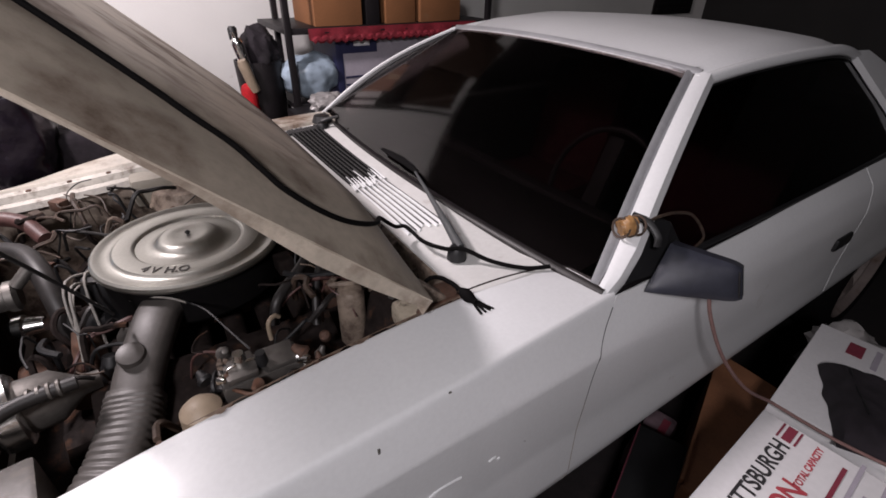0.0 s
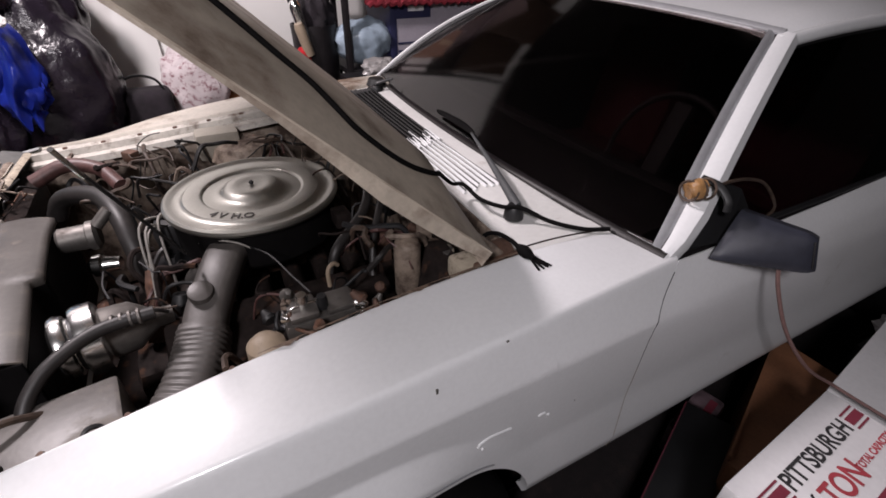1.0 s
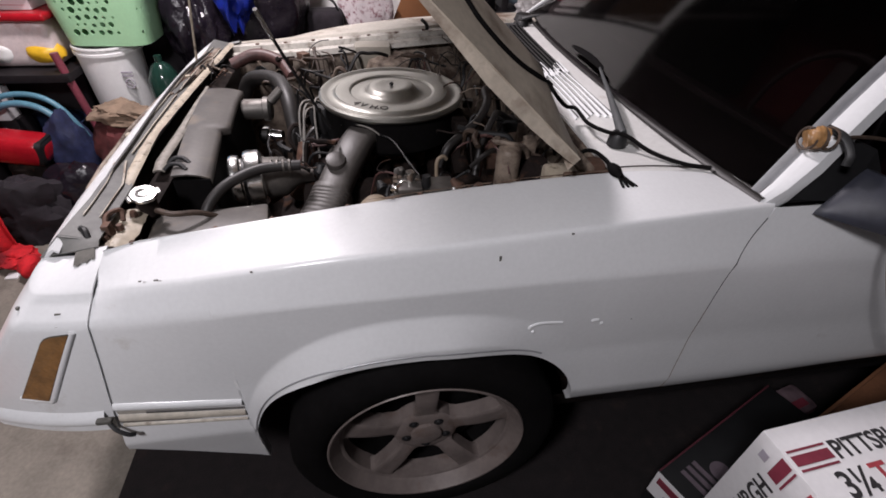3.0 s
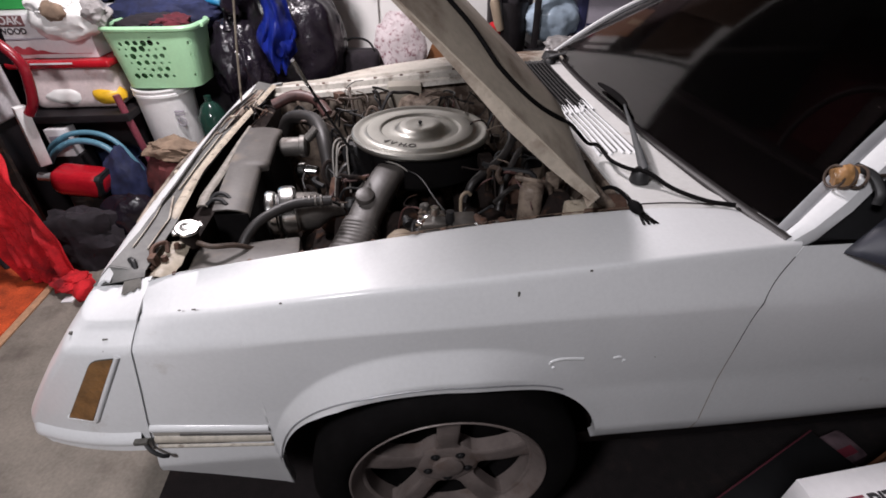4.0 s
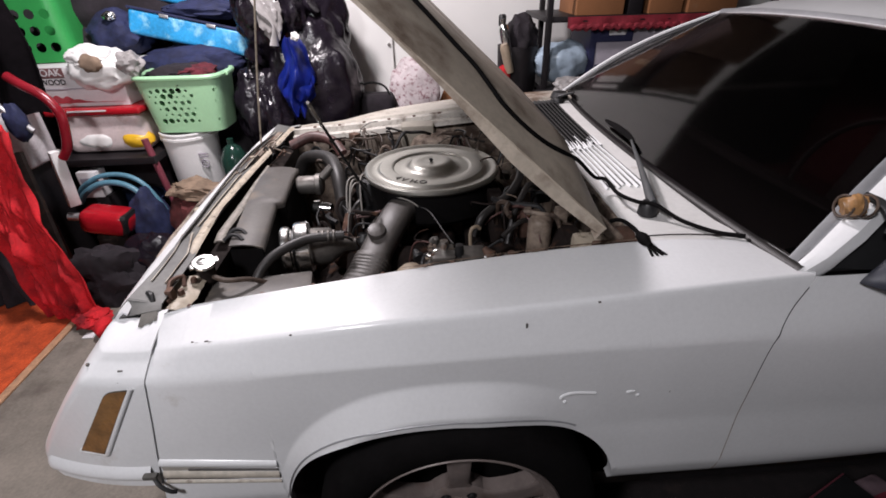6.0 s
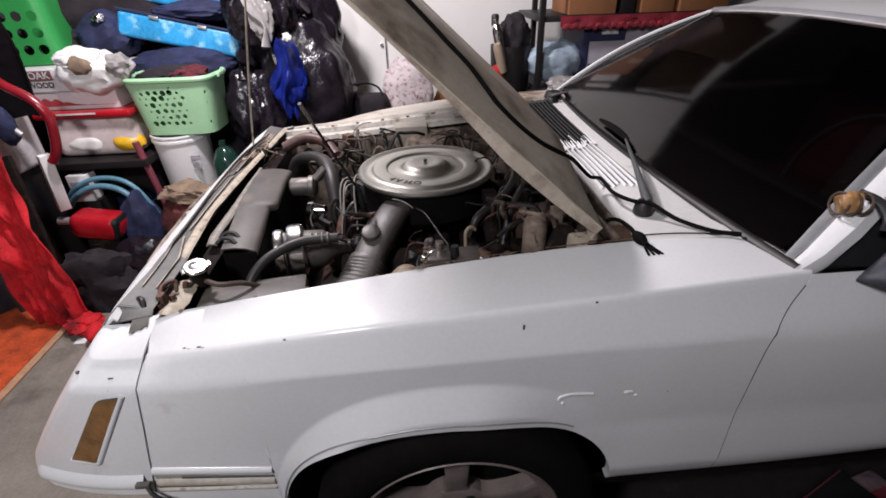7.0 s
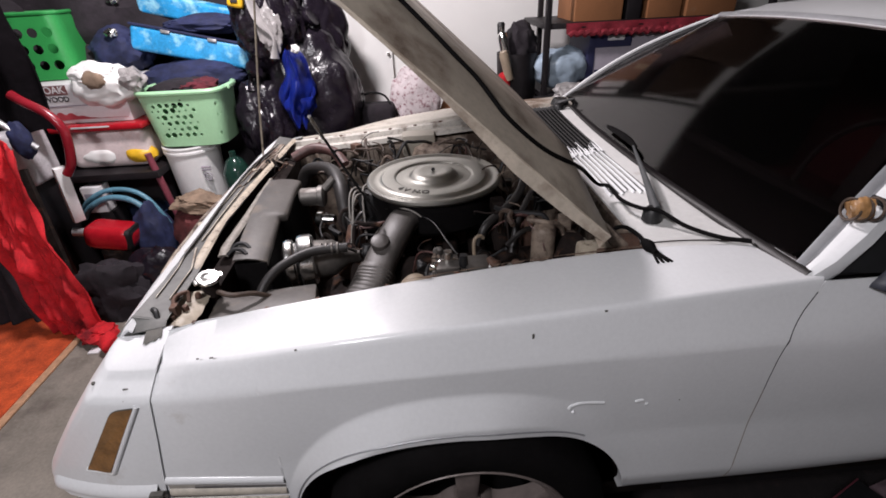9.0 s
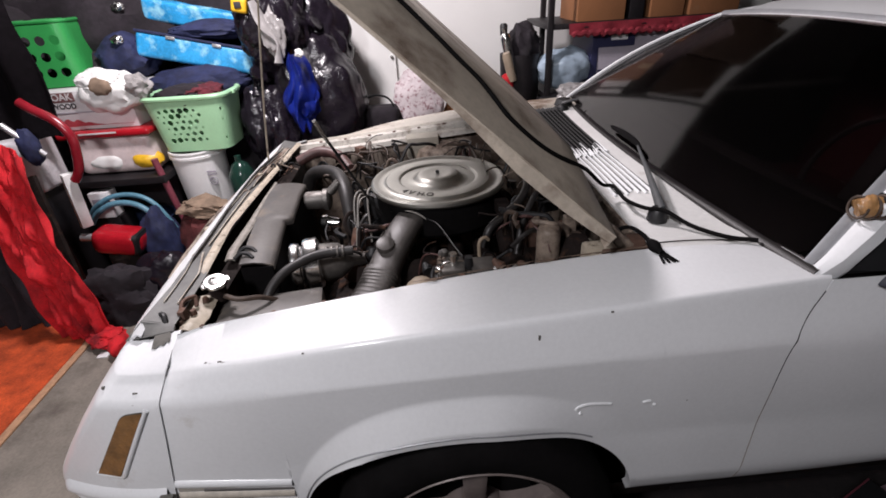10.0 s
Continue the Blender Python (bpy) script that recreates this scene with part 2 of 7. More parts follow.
def arch_z(x):
    """The lip of the wheel opening above x, or None beside it."""
    u = abs(x + 0.012) / (0.365 if x < -0.012 else 0.361)
    return max(0.38 + (0.305 if x < -0.012 else 0.305 - 0.010 * min(1.0, (x + 0.012) / 0.15)) * (1 - u ** 2.4) ** (1 / 2.4), 0.405 if x > 0 else 0.315) if u < 1 else None


def flare_y(x, z):
    """How far the wheel opening's flare swells outwards."""
    dx = abs(x + 0.012) / (0.385 if x < -0.012 else 0.40)
    dz = max(0.0, z - 0.38) / 0.396
    r = (dx ** 2.3 + dz ** 2.3) ** (1 / 2.3)
    s = min(1.0, max(0.0, (1.0 - r) / 0.165))
    low = min(1.0, max(0.25, (z - 0.48) / 0.14))
    rear = min(1.0, max(0.0, (x - 0.02) / 0.24))
    return 0.033 * low * (1 - 0.8 * rear * rear * (3 - 2 * rear)) * s * (s + 0.02) / (s + 0.08) * 1.06


def side_y(x, z):
    top = crease_z(x)
    y = interp(z, ([(0.29, 0.082), (0.40, 0.064)] if x < -0.2 else [(0.36, 0.10), (0.43, 0.060)]) + [(0.47, 0.050), (0.62, 0.056 + 0.02 * min(0.0, x) ** 2), (interp(x, [(-0.6, 0.790), (-0.44, 0.806), (-0.29, 0.820), (-0.14, 0.830), (0.0, 0.834), (0.6, 0.846)]), 0.046 + 0.10 * min(0.0, x) ** 2), (top, crease_y(x))])
    return y - flare_y(x, z)


def fender_sheet(x):
    zc, zb = crease_z(x), arch_z(x)
    bottom = zb if zb else interp(x, [(-0.62, 0.445), (-0.38, 0.308), (0.344, 0.405), (0.7, 0.40)])
    zi = 0.922 + 0.072 * x - 0.47 * max(0.0, x - 0.42) ** 2
    mid = (crease_y(x) * 0.5 + inner_y(x) * 0.5, zc * 0.5 + zi * 0.5 + 0.003)
    pts = [(inner_y(x), zi - 0.014), (inner_y(x) - 0.0038, zi - 0.0035), (inner_y(x) - 0.0052, zi - 0.0008), (inner_y(x) - 0.0075, zi + 0.0002), (inner_y(x) * 0.85 + mid[0] * 0.15, zi * 0.85 + mid[1] * 0.15), (crease_y(x) * 0.5 + inner_y(x) * 0.5, zc * 0.5 + zi * 0.5 + 0.003), (crease_y(x) + 0.0095, zc + 0.0026), (crease_y(x) + 0.004, zc + 0.0015), (crease_y(x), zc - 0.003), (side_y(x, zc - 0.008), zc - 0.008)]
    for k in range(1, 47):
        z = zc - 0.008 + (bottom - zc + 0.008) * k / 46
        pts.append((side_y(x, z), z))
    pts.append((pts[-1][0] + 0.022, bottom + 0.002))
    return pts


seam_x = lambda z: interp(z, [(0.43, -0.636), (0.56, -0.619), (0.70, -0.598), (0.80, -0.585), (0.9, -0.56)])
xs = sorted(set([round(v, 4) for v in lin(-0.63, 0.628, 190)] + [-0.3769, -0.374, -0.371, -0.366, -0.36, 0.3485, 0.346, 0.343, 0.339, 0.334]))
secs = {x: fender_sheet(x) for x in xs}


def door_seam(z):
    return interp(z, [(0.40, 0.588), (0.70, 0.588), (0.76, 0.587), (0.80, 0.587), (0.83, 0.589), (0.855, 0.594), (0.88, 0.604), (0.90, 0.616), (0.92, 0.632), (0.94, 0.648), (0.96, 0.658)])


def fender_point(x, k):
    y, z = secs[x][k]
    front = max(0.0, 1 - (x + 0.63) / 0.12)
    back = max(0.0, 1 - (0.628 - x) / 0.12)
    xx = x + front * (seam_x(z) + 0.63) + back * (door_seam(z) - 0.628)
    return Vector((xx, y, z))


fender = part("front_fender", grid(xs, range(len(secs[xs[0]])), fender_point), PAINT, car, "white front fender, chipped along its edge", angle=75)
solid(fender, 0.004, 1, 75)


def far_drop(x):
    """The far fender sags a little towards the front."""
    return 0.016 * min(1.0, max(0.0, (0.12 - x) / 0.5))


def mirrored(fn):
    return lambda u, v: (lambda p: Vector((p.x, 2 * MID - p.y, p.z - far_drop(p.x))))(fn(u, v))


far_fender = part("front_fender", grid(xs[::3], range(len(secs[xs[0]])), mirrored(fender_point)), PAINT_DULL, car, "dull white front fender with a worn inner edge")
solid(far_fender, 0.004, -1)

# Nose: header panel, headlamp bezel, bumper cover.
NOSE = [(-0.650, 0.868), (-0.655, 0.873), (-0.664, 0.866), (-0.74, 0.778), (-0.80, 0.705), (-0.855, 0.634), (-0.886, 0.592), (-0.900, 0.562), (-0.902, 0.545), (-0.892, 0.530), (-0.80, 0.524), (-0.68, 0.510), (-0.58, 0.44), (-0.54, 0.36)]


def nose_point(k, y):
    x, z = NOSE[k]
    d = abs(y - MID)
    bow = 0.014 * (1 - (d / 0.78) ** 2)
    corner = max(0.0, d - 0.70) / 0.11
    x = x - bow + 0.035 * corner ** 2
    e = min(1.0, max(0.0, (d - 0.58) / 0.154))
    z = z - 0.026 * e * e * (3 - 2 * e) + 0.01 * (1 - (d / 0.78) ** 2)
    return Vector((x, y, z))


ys = sorted([MID + s * v for s in (-1, 1) for v in (0.04, 0.2, 0.35, 0.5, 0.62, 0.68, 0.71, 0.734)])
ends = [y for y in ys if abs(y - MID) < 0.64]
ends = [MID - 0.655] + ends + [MID + 0.655]
nose = part("header_panel", grid(range(0, 10), ends, nose_point), PAINT, car, "white front header panel with paint chips")
solid(nose, 0.006, -1)
valance = part("front_bumper_cover", grid(range(9, 14), ys, nose_point), PAINT, car, "scuffed white plastic bumper cover")
solid(valance, 0.006, -1)


def cy(x, z):
    """The side of the nose ahead of the fender seam."""
    return side_y(-0.63, min(z, crease_z(-0.63) - 0.004)) + 0.06 * max(0.0, (seam_x(z) - x) / 0.27) ** 2


CHEEK_TOP = crease_z(-0.63) - 0.001


def cheek(side):
    """The side of the nose between the fender seam and the front corner."""
    def fn(u, v):
        if v < 0:
            p = fn(u, 0.0)
            w, rise = -v, 0.018 + 0.020 * min(1.0, max(0.0, (p.x + 0.66) / 0.09))
            y = p.y if side > 0 else 2 * MID - p.y
            y += (0.206 - y) * w
            z = CHEEK_TOP + rise * w ** 0.75 + 0.003 * math.sin(math.pi * w)
            return Vector((p.x + (seam_x(z) - seam_x(CHEEK_TOP)) * max(0.0, 1 - u) + 0.030 * w * min(u, 1.0) ** 2, y if side > 0 else 2 * MID - y, z))
        z = CHEEK_TOP - (CHEEK_TOP - 0.530) * v
        front = interp(-z, [(-0.87, -0.645), (-0.858, -0.662), (-0.778, -0.732), (-0.705, -0.793), (-0.634, -0.848), (-0.592, -0.879), (-0.575, -0.886), (-0.555, -0.887), (-0.540, -0.878), (-0.530, -0.864), (-0.515, -0.885), (-0.445, -0.86)])
        back = seam_x(z) + 0.0004
        front += 0.028
        x = back + (front - back) * min(u, 1.0)
        y = cy(x, z)
        if u > 1:
            a = (u - 1) * math.pi / 2
            x -= 0.040 * math.sin(a)
            y += (0.210 - y) * (1 - math.cos(a))
        return Vector((x, y if side > 0 else 2 * MID - y, z))
    us, vs = lin(0, 1, 20) + lin(1.08, 2, 12), [-1.0, -0.85, -0.7, -0.55, -0.4, -0.28, -0.18, -0.10, -0.05, -0.02] + lin(0, 1, 40)
    return grid(us, vs, fn)


solid(part("headlamp_bezel", cheek(1), PAINT, car, "white corner panel beside the headlamp", angle=80), 0.004, 1, 80)
part("panel_gap", tube([Vector((seam_x(z) - 0.0004, cy(seam_x(z), z) + 0.0012, z)) for z in lin(0.54, 0.826, 20)], 0.0006, 6, 2), BAY, car)
solid(part("headlamp_bezel", cheek(-1), PAINT, car), 0.005, -1)

# Wheel.


def wheel(cx, cy, cz, face):
    """A five-spoke wheel whose outer face looks along face * y."""
    m = Matrix.Translation((cx, cy, cz)) @ Matrix.Rotation(radians(90 if face < 0 else -90), 4, "X")
    tyre = part("wheel", lathe([(0.225, -0.19), (0.25, -0.21), (0.30, -0.205), (0.32, -0.19), (0.328, -0.16), (0.329, -0.05), (0.322, -0.012), (0.305, 0.006), (0.285, 0.014), (0.262, 0.016), (0.245, 0.008), (0.236, -0.004)], m, 64), RUBBER, car, "front wheel with a black tyre and silver five-spoke alloy")
    rim = lathe([(0.238, -0.010), (0.2395, 0.003), (0.237, 0.007), (0.234, 0.006), (0.231, 0.001), (0.222, -0.012), (0.212, -0.026)], None, 80)
    rim = join(rim, lathe([(0.040, -0.046), (0.038, -0.028), (0.030, -0.024), (0, -0.023)], None, 40))

    rim = join(rim, lathe([(0.080, -0.078), (0.079, -0.043), (0.076, -0.040), (0.060, -0.036), (0.030, -0.036), (0.028, -0.042), (0, -0.042)], None, 60))
    rim = join(rim, lathe([(0.203, -0.075), (0.203, -0.030), (0.206, -0.027), (0.213, -0.026)], None, 80))

    def spoke_point(u, v):
        """Along a spoke from hub to rim, across it and down both flanks."""
        r = 0.068 + 0.141 * u
        half = 0.0215 + 0.008 * u + 0.014 * max(0.0, 1 - u / 0.16) ** 2 + 0.016 * max(0.0, (u - 0.84) / 0.16) ** 2
        top = -0.040 + 0.006 * math.sin(math.pi * u) + 0.012 * u
        return Vector((r, half * max(-1.0, min(1.0, v)), top - 0.003 * max(0.0, abs(v) - 0.8) / 0.2 if abs(v) <= 1 else top - 0.003 - 0.035 * (abs(v) - 1) / 0.2))
    for k in range(5):
        a = 2 * math.pi * k / 5 + radians(90)
        bm = grid(lin(0, 1, 14), [-1.2, -1.0, -0.8, -0.4, 0, 0.4, 0.8, 1.0, 1.2], spoke_point)
        bm.transform(Matrix.Rotation(a, 4, "Z"))
        rim = join(rim, bm)
        at = (0.052 * math.cos(a + 0.63), 0.052 * math.sin(a + 0.63), -0.0352)
        part("lug_nut", lathe([(0.0125, 0.0), (0.0115, 0.0006), (0.0075, 0.0006), (0.007, 0.004), (0.004, 0.006), (0, 0.006)], m @ Matrix.Translation(at), 12), BLACK, tyre, "dark wheel nut in its recess")
    part("centre_cap", lathe([(0.0275, -0.0412), (0.026, -0.0395), (0.015, -0.039), (0, -0.039)], m, 28), BAY_DARK, tyre, "dull dark centre cap")
    rim.transform(m)
    part("rim", rim, WHEEL, tyre, "silver five-spoke alloy rim, darkened for shade and brake dust")
    # Barrel and disc in near-black: shade behind the spokes put into the colour.
    part("rim_barrel", lathe([(0.2028, -0.074), (0.202, -0.09), (0.200, -0.15)], m, 48), RUBBER, tyre, "inside of the rim, near-black for its shade")
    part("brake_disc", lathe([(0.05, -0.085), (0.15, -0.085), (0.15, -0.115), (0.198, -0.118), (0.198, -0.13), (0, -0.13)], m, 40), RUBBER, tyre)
    return tyre


wheel(0, 0.040, 0.325, -1)
wheel(0, 2 * MID - 0.040, 0.325, 1)
wheel(2.555, 0.075, 0.325, -1)
wheel(2.555, 2 * MID - 0.075, 0.325, 1)

# Wheel housings and underbody: near-black colour stands in for the shade under the car.
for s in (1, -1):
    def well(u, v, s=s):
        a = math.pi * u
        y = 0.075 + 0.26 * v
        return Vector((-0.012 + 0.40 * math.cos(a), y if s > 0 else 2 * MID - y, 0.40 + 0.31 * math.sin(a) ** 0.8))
    solid(part("wheel_housing", grid(lin(0, 1, 24), lin(0, 1, 4), well), BAY_DARK, car, "dirty wheel housing, near-black for the shade inside"), 0.004)
part("underbody", box((-0.75, 0.30, 0.22), (3.45, 1.42, 0.30), 0.02), BAY_DARK, car, "dirty underbody, near-black for the shade under the car")


def rocker(y0):
    return grid(lin(0.32, 2.2, 20), [0, 1, 2], lambda x, k: Vector((x, abs(y0 - [0.085, 0.14, 0.30][k]), [0.41, 0.27, 0.25][k])))


# The sill's underside is near-black too, for its shade.
part("rocker_panel", rocker(0), BAY_DARK, car, "underside of the sill, near-black for its shade")
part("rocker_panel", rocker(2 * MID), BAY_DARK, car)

# Door, quarter panel and rear body.


def belt_z(x):
    return interp(x, [(0.6, 0.948), (1.2, 0.945), (2.0, 0.955), (3.6, 0.96)])


def body_y(x, v):
    """Side of the body behind the fender, v from the belt (0) to the sill (1)."""
    z = belt_z(x) + (0.415 - belt_z(x)) * v
    y = interp(z, [(0.41, 0.088), (0.45, 0.060), (0.47, 0.046), (0.60, 0.052), (0.82, 0.046), (0.90, 0.062), (0.948, 0.10), (0.96, 0.11)])
    if x < 1.5:
        k = (1.5 - x) / 0.9
        y += (side_y(0.61, min(z, crease_z(0.61) - 0.004)) + 0.6 * max(0.0, z - crease_z(0.61) + 0.004) - y) * k * k * (3 - 2 * k)
    if x > 3.0:
        y += 0.25 * ((x - 3.0) / 0.6) ** 2
    return y, z


def side_sheet(x0, x1, s, n=24):
    def fn(x, v):
        y, z = body_y(x, v)
        return Vector((x, y if s > 0 else 2 * MID - y, z))
    return grid(lin(x0, x1, n), lin(0, 1, 24), fn)


def door_sheet(s):
    def fn(x, v):
        y, z = body_y(x, v)
        if x < 0.80:
            x += (0.80 - x) / 0.167 * (door_seam(z) + 0.0020 - 0.633)
        return Vector((x, y if s > 0 else 2 * MID - y, z))
    return grid(lin(0.633, 1.92, 30), lin(0, 1, 24), fn)


def gap(z0, z1, r, n):
    return tube([Vector((door_seam(z) + 0.001, side_y(0.61, min(z, crease_z(0.61) - 0.004)) + 0.0004, z)) for z in lin(z0, z1, n)], r, 6, 2)


part("door_gap", gap(0.72, 0.93, 0.0010, 16), BLACK, car)
part("door_gap", gap(0.43, 0.72, 0.0010, 12), BAY, car)
door = part("door", door_sheet(1), PAINT, car, "white driver's door")
solid(door, 0.004, 1)
solid(part("door", door_sheet(-1), PAINT, car), 0.006, -1)
for s in (1, -1):
    solid(part("quarter_panel", side_sheet(1.928, 3.6, s), PAINT, car, "white rear quarter panel"), 0.006, s)
part("rear_panel", box((3.57, 0.3, 0.35), (3.63, 1.42, 0.95), 0.02), PAINT, car)
part("trunk_lid", grid(lin(2.95, 3.6, 8), lin(0.12, 2 * MID - 0.12, 12), lambda x, y: Vector((x, y, 0.96 + 0.02 * (1 - ((y - MID) / 0.76) ** 2)))), PAINT, car)

# Glasshouse: windshield, pillars, roof.


def ws_base(y):
    d = (y - MID) / 0.765
    return Vector((0.575 + 0.065 * d * d, y, 0.962 - 0.012 * d * d))


def ws_top(y):
    d = (y - MID) / 0.535
    return Vector((1.130 + 0.035 * d * d, y, 1.300 - 0.024 * d * d))


def ws_point(u, v):
    b, t = ws_base(MID + 0.765 * u), ws_top(MID + 0.535 * u)
    p = b.lerp(t, v)
    return p + Vector((-0.35, 0, 0.65)) * 0.028 * math.sin(math.pi * v) * (1 - 0.4 * u * u)


solid(part("windshield", grid(lin(-0.985, 0.985, 25), lin(0.015, 0.985, 14), ws_point), GLASS, car, "dusty tinted windshield"), 0.005).visible_shadow = False

TRIM_GREY = material("grey_pillar_trim", (0.34, 0.345, 0.36), 0.4, metal=0.4, vary=0.12, scale=14)


def pillar(s):
    a, b = Vector((0.640, 0.097, 0.948)), Vector((1.165, 0.325, 1.275))
    bm = bmesh.new()
    pts = []
    for i in range(11):
        t = -0.045 + 1.045 * i / 10
        thin = (0.42 + 0.58 * min(1.0, max(0.0, (t + 0.045) / 0.16))) * (1.0 if s > 0 else 0.45)
        p = a.lerp(b, t) + Vector((-0.35, -0.15, 0.65)) * 0.045 * math.sin(math.pi * max(0.0, t)) - Vector((0, 0, 0.10)) * min(0.0, t) ** 2
        p.y += 0.016 * max(0.0, 1 - (t + 0.045) / 0.14)
        d = (b - a).normalized()
        w = Vector((0.0, 1, 0)) - d * d.y
        w = w.normalized() * thin
        n = d.cross(w).normalized()
        if n.z < 0:
            n = -n
        pts.append([p + w * 0.016 + n * 0.0, p + w * 0.013 + n * 0.009, p - w * 0.004 + n * 0.011, p - w * 0.022 + n * 0.004, p - w * 0.028 - n * 0.018, p - w * 0.02 - n * 0.03, p + w * 0.012 - n * 0.025])
    rows = [[bm.verts.new(q if s > 0 else Vector((q.x, 2 * MID - q.y, q.z))) for q in r] for r in pts]
    for r0, r1 in zip(rows, rows[1:]):
        for k in range(7):
            bm.faces.new((r0[k], r0[(k + 1) % 7], r1[(k + 1) % 7], r1[k]))
    bm.faces.new(rows[0])
    bm.faces.new(rows[-1])
    bmesh.ops.recalc_face_normals(bm, faces=bm.faces)
    return bm


part("windshield_pillar", pillar(1), PAINT, car, "white windshield pillar")
part("windshield_pillar", pillar(-1), PAINT, car)
for s in (1, -1):
    bm = bmesh.new()
    a, b = Vector((0.640, 0.122, 0.948)), Vector((1.165, 0.350, 1.275))
    pts = []
    for i in range(9):
        t = i / 8
        q = a.lerp(b, t) + Vector((-0.35, -0.15, 0.65)) * 0.045 * math.sin(math.pi * t)
        pts.append(q if s > 0 else Vector((q.x, 2 * MID - q.y, q.z)))
    part("pillar_trim", tube(pts, 0.019 if s > 0 else 0.008, 8, 3, bm, flat=0.45), TRIM_GREY if s > 0 else BLACK, car, "grey windshield side trim" if s > 0 else "dark windshield side trim")


def roof_point(x, u):
    half = interp(x, [(1.12, 0.548), (1.5, 0.56), (1.9, 0.545), (2.25, 0.52)])
    front = 0.035 * u * u if x < 1.3 else 0
    z = interp(x, [(1.12, 1.302), (1.3, 1.335), (1.6, 1.352), (1.95, 1.335), (2.25, 1.27)])
    return Vector((x + front, MID + half * u, z - 0.028 * u * u - 0.05 * max(0, abs(u) - 0.9) / 0.1 * 0.6))


solid(part("roof", grid([1.118, 1.14, 1.2, 1.3, 1.45, 1.6, 1.75, 1.9, 2.0, 2.1, 2.2, 2.26], lin(-1, 1, 27), roof_point), PAINT, car, "white steel roof"), 0.012)
part("windshield_trim", tube([ws_top(MID + 0.535 * u) + Vector((-0.004, 0, 0.006)) for u in lin(-1, 1, 15)], 0.010, 8, 2, flat=0.6), TRIM_GREY, car, "grey windshield moulding")


for s in (1, -1):
    rail = [Vector((x, y if s > 0 else 2 * MID - y, z)) for x, y, z in ((1.145, 0.318, 1.262), (1.3, 0.308, 1.280), (1.5, 0.302, 1.291), (1.75, 0.304, 1.293), (1.95, 0.312, 1.283), (2.2, 0.335, 1.235))]
    part("roof_rail", tube(rail, 0.017, 10, 6), PAINT, car, "white roof side rail")
    part("window_seal", tube([p + Vector((0.004, 0.002 * s, -0.017)) for p in rail], 0.008, 8, 6), BLACK, car)


def rear_glass(u, v):
    a = Vector((2.25, MID + 0.50 * u, 1.262 - 0.02 * u * u))
    b = Vector((2.98, MID + 0.60 * u, 0.975))
    return a.lerp(b, v)


solid(part("rear_window", grid(lin(-1, 1, 8), lin(0, 1, 6), rear_glass), SIDE_GLASS, car), 0.005)
for s in (1, -1):
    def fl(p, s=s):
        return Vector((p[0], p[1] if s > 0 else 2 * MID - p[1], p[2]))
    bm = bmesh.new()
    top = [fl(p) for p in [(1.18, 0.335, 1.262), (1.5, 0.318, 1.284), (1.9, 0.33, 1.274), (2.06, 0.345, 1.258)]]
    bot = [fl(p) for p in [(0.69, 0.118, 0.955), (1.2, 0.112, 0.95), (1.9, 0.118, 0.958), (2.32, 0.13, 0.962)]]
    va, vb = [bm.verts.new(p) for p in top], [bm.verts.new(p) for p in bot]
    for i in range(3):
        bm.faces.new((va[i], va[i + 1], vb[i + 1], vb[i]))
    solid(part("side_window", bm, SIDE_GLASS, car, "dark side window"), 0.005)
    bm = grid([0, 1, 2, 3], [0, 1], lambda i, j, s=s, fl=fl: fl([[(2.06, 0.335, 1.262), (2.25, 0.35, 1.25), (2.6, 0.28, 1.12), (2.98, 0.20, 0.975)], [(2.32, 0.115, 0.958), (2.5, 0.112, 0.96), (2.75, 0.115, 0.962), (2.99, 0.12, 0.962)]][j][i]))
    solid(part("rear_pillar", bm, PAINT, car, "white rear pillar"), 0.02)
    part("window_seal", tube([fl(p) for p in [(0.66, 0.105, 0.952), (1.2, 0.103, 0.953), (1.9, 0.108, 0.962), (2.32, 0.12, 0.966)]], 0.007, 6, 4), BLACK, car)

# Cowl in front of the windshield.


def cowl_point(u, y):
    b = ws_base(y)
    d = abs(y - MID) / 0.6
    x = 0.405 + (b.x - 0.004 - 0.405) * u
    if y < 0.40:
        y += (inner_y(x) - 0.003 - 0.245) * (0.40 - y) / 0.155
    return Vector((x, y, 0.938 + (b.z - 0.008 - 0.938) * u + 0.004 * (1 - d * d) + 0.010 * max(0.0, 1 - abs(y - 0.245) / 0.08)))


COWL = material("stained_white_paint", (0.66, 0.655, 0.64), 0.5, vary=0.08, scale=5, bump=0.02, dirt=(0.26, 0.19, 0.13), dirt_amount=0.20, dirt_scale=9, coat=0.3)
solid(part("cowl_panel", grid(lin(0, 1, 8), lin(0.245, 2 * MID - 0.20, 30), cowl_point), COWL, car, "stained white cowl panel with black louvres"), 0.006)

# Hood, propped open.
HA, HB = Vector((0.298, 0.2, 1.003)), Vector((-0.53, 0.2, 1.765))
HOOD_D = (HB - HA).normalized()
HOOD_N = Vector((-HOOD_D.z, 0, HOOD_D.x)) * -1
if HOOD_N.z < 0:
    HOOD_N = -HOOD_N
HOOD_L = (HB - HA).length


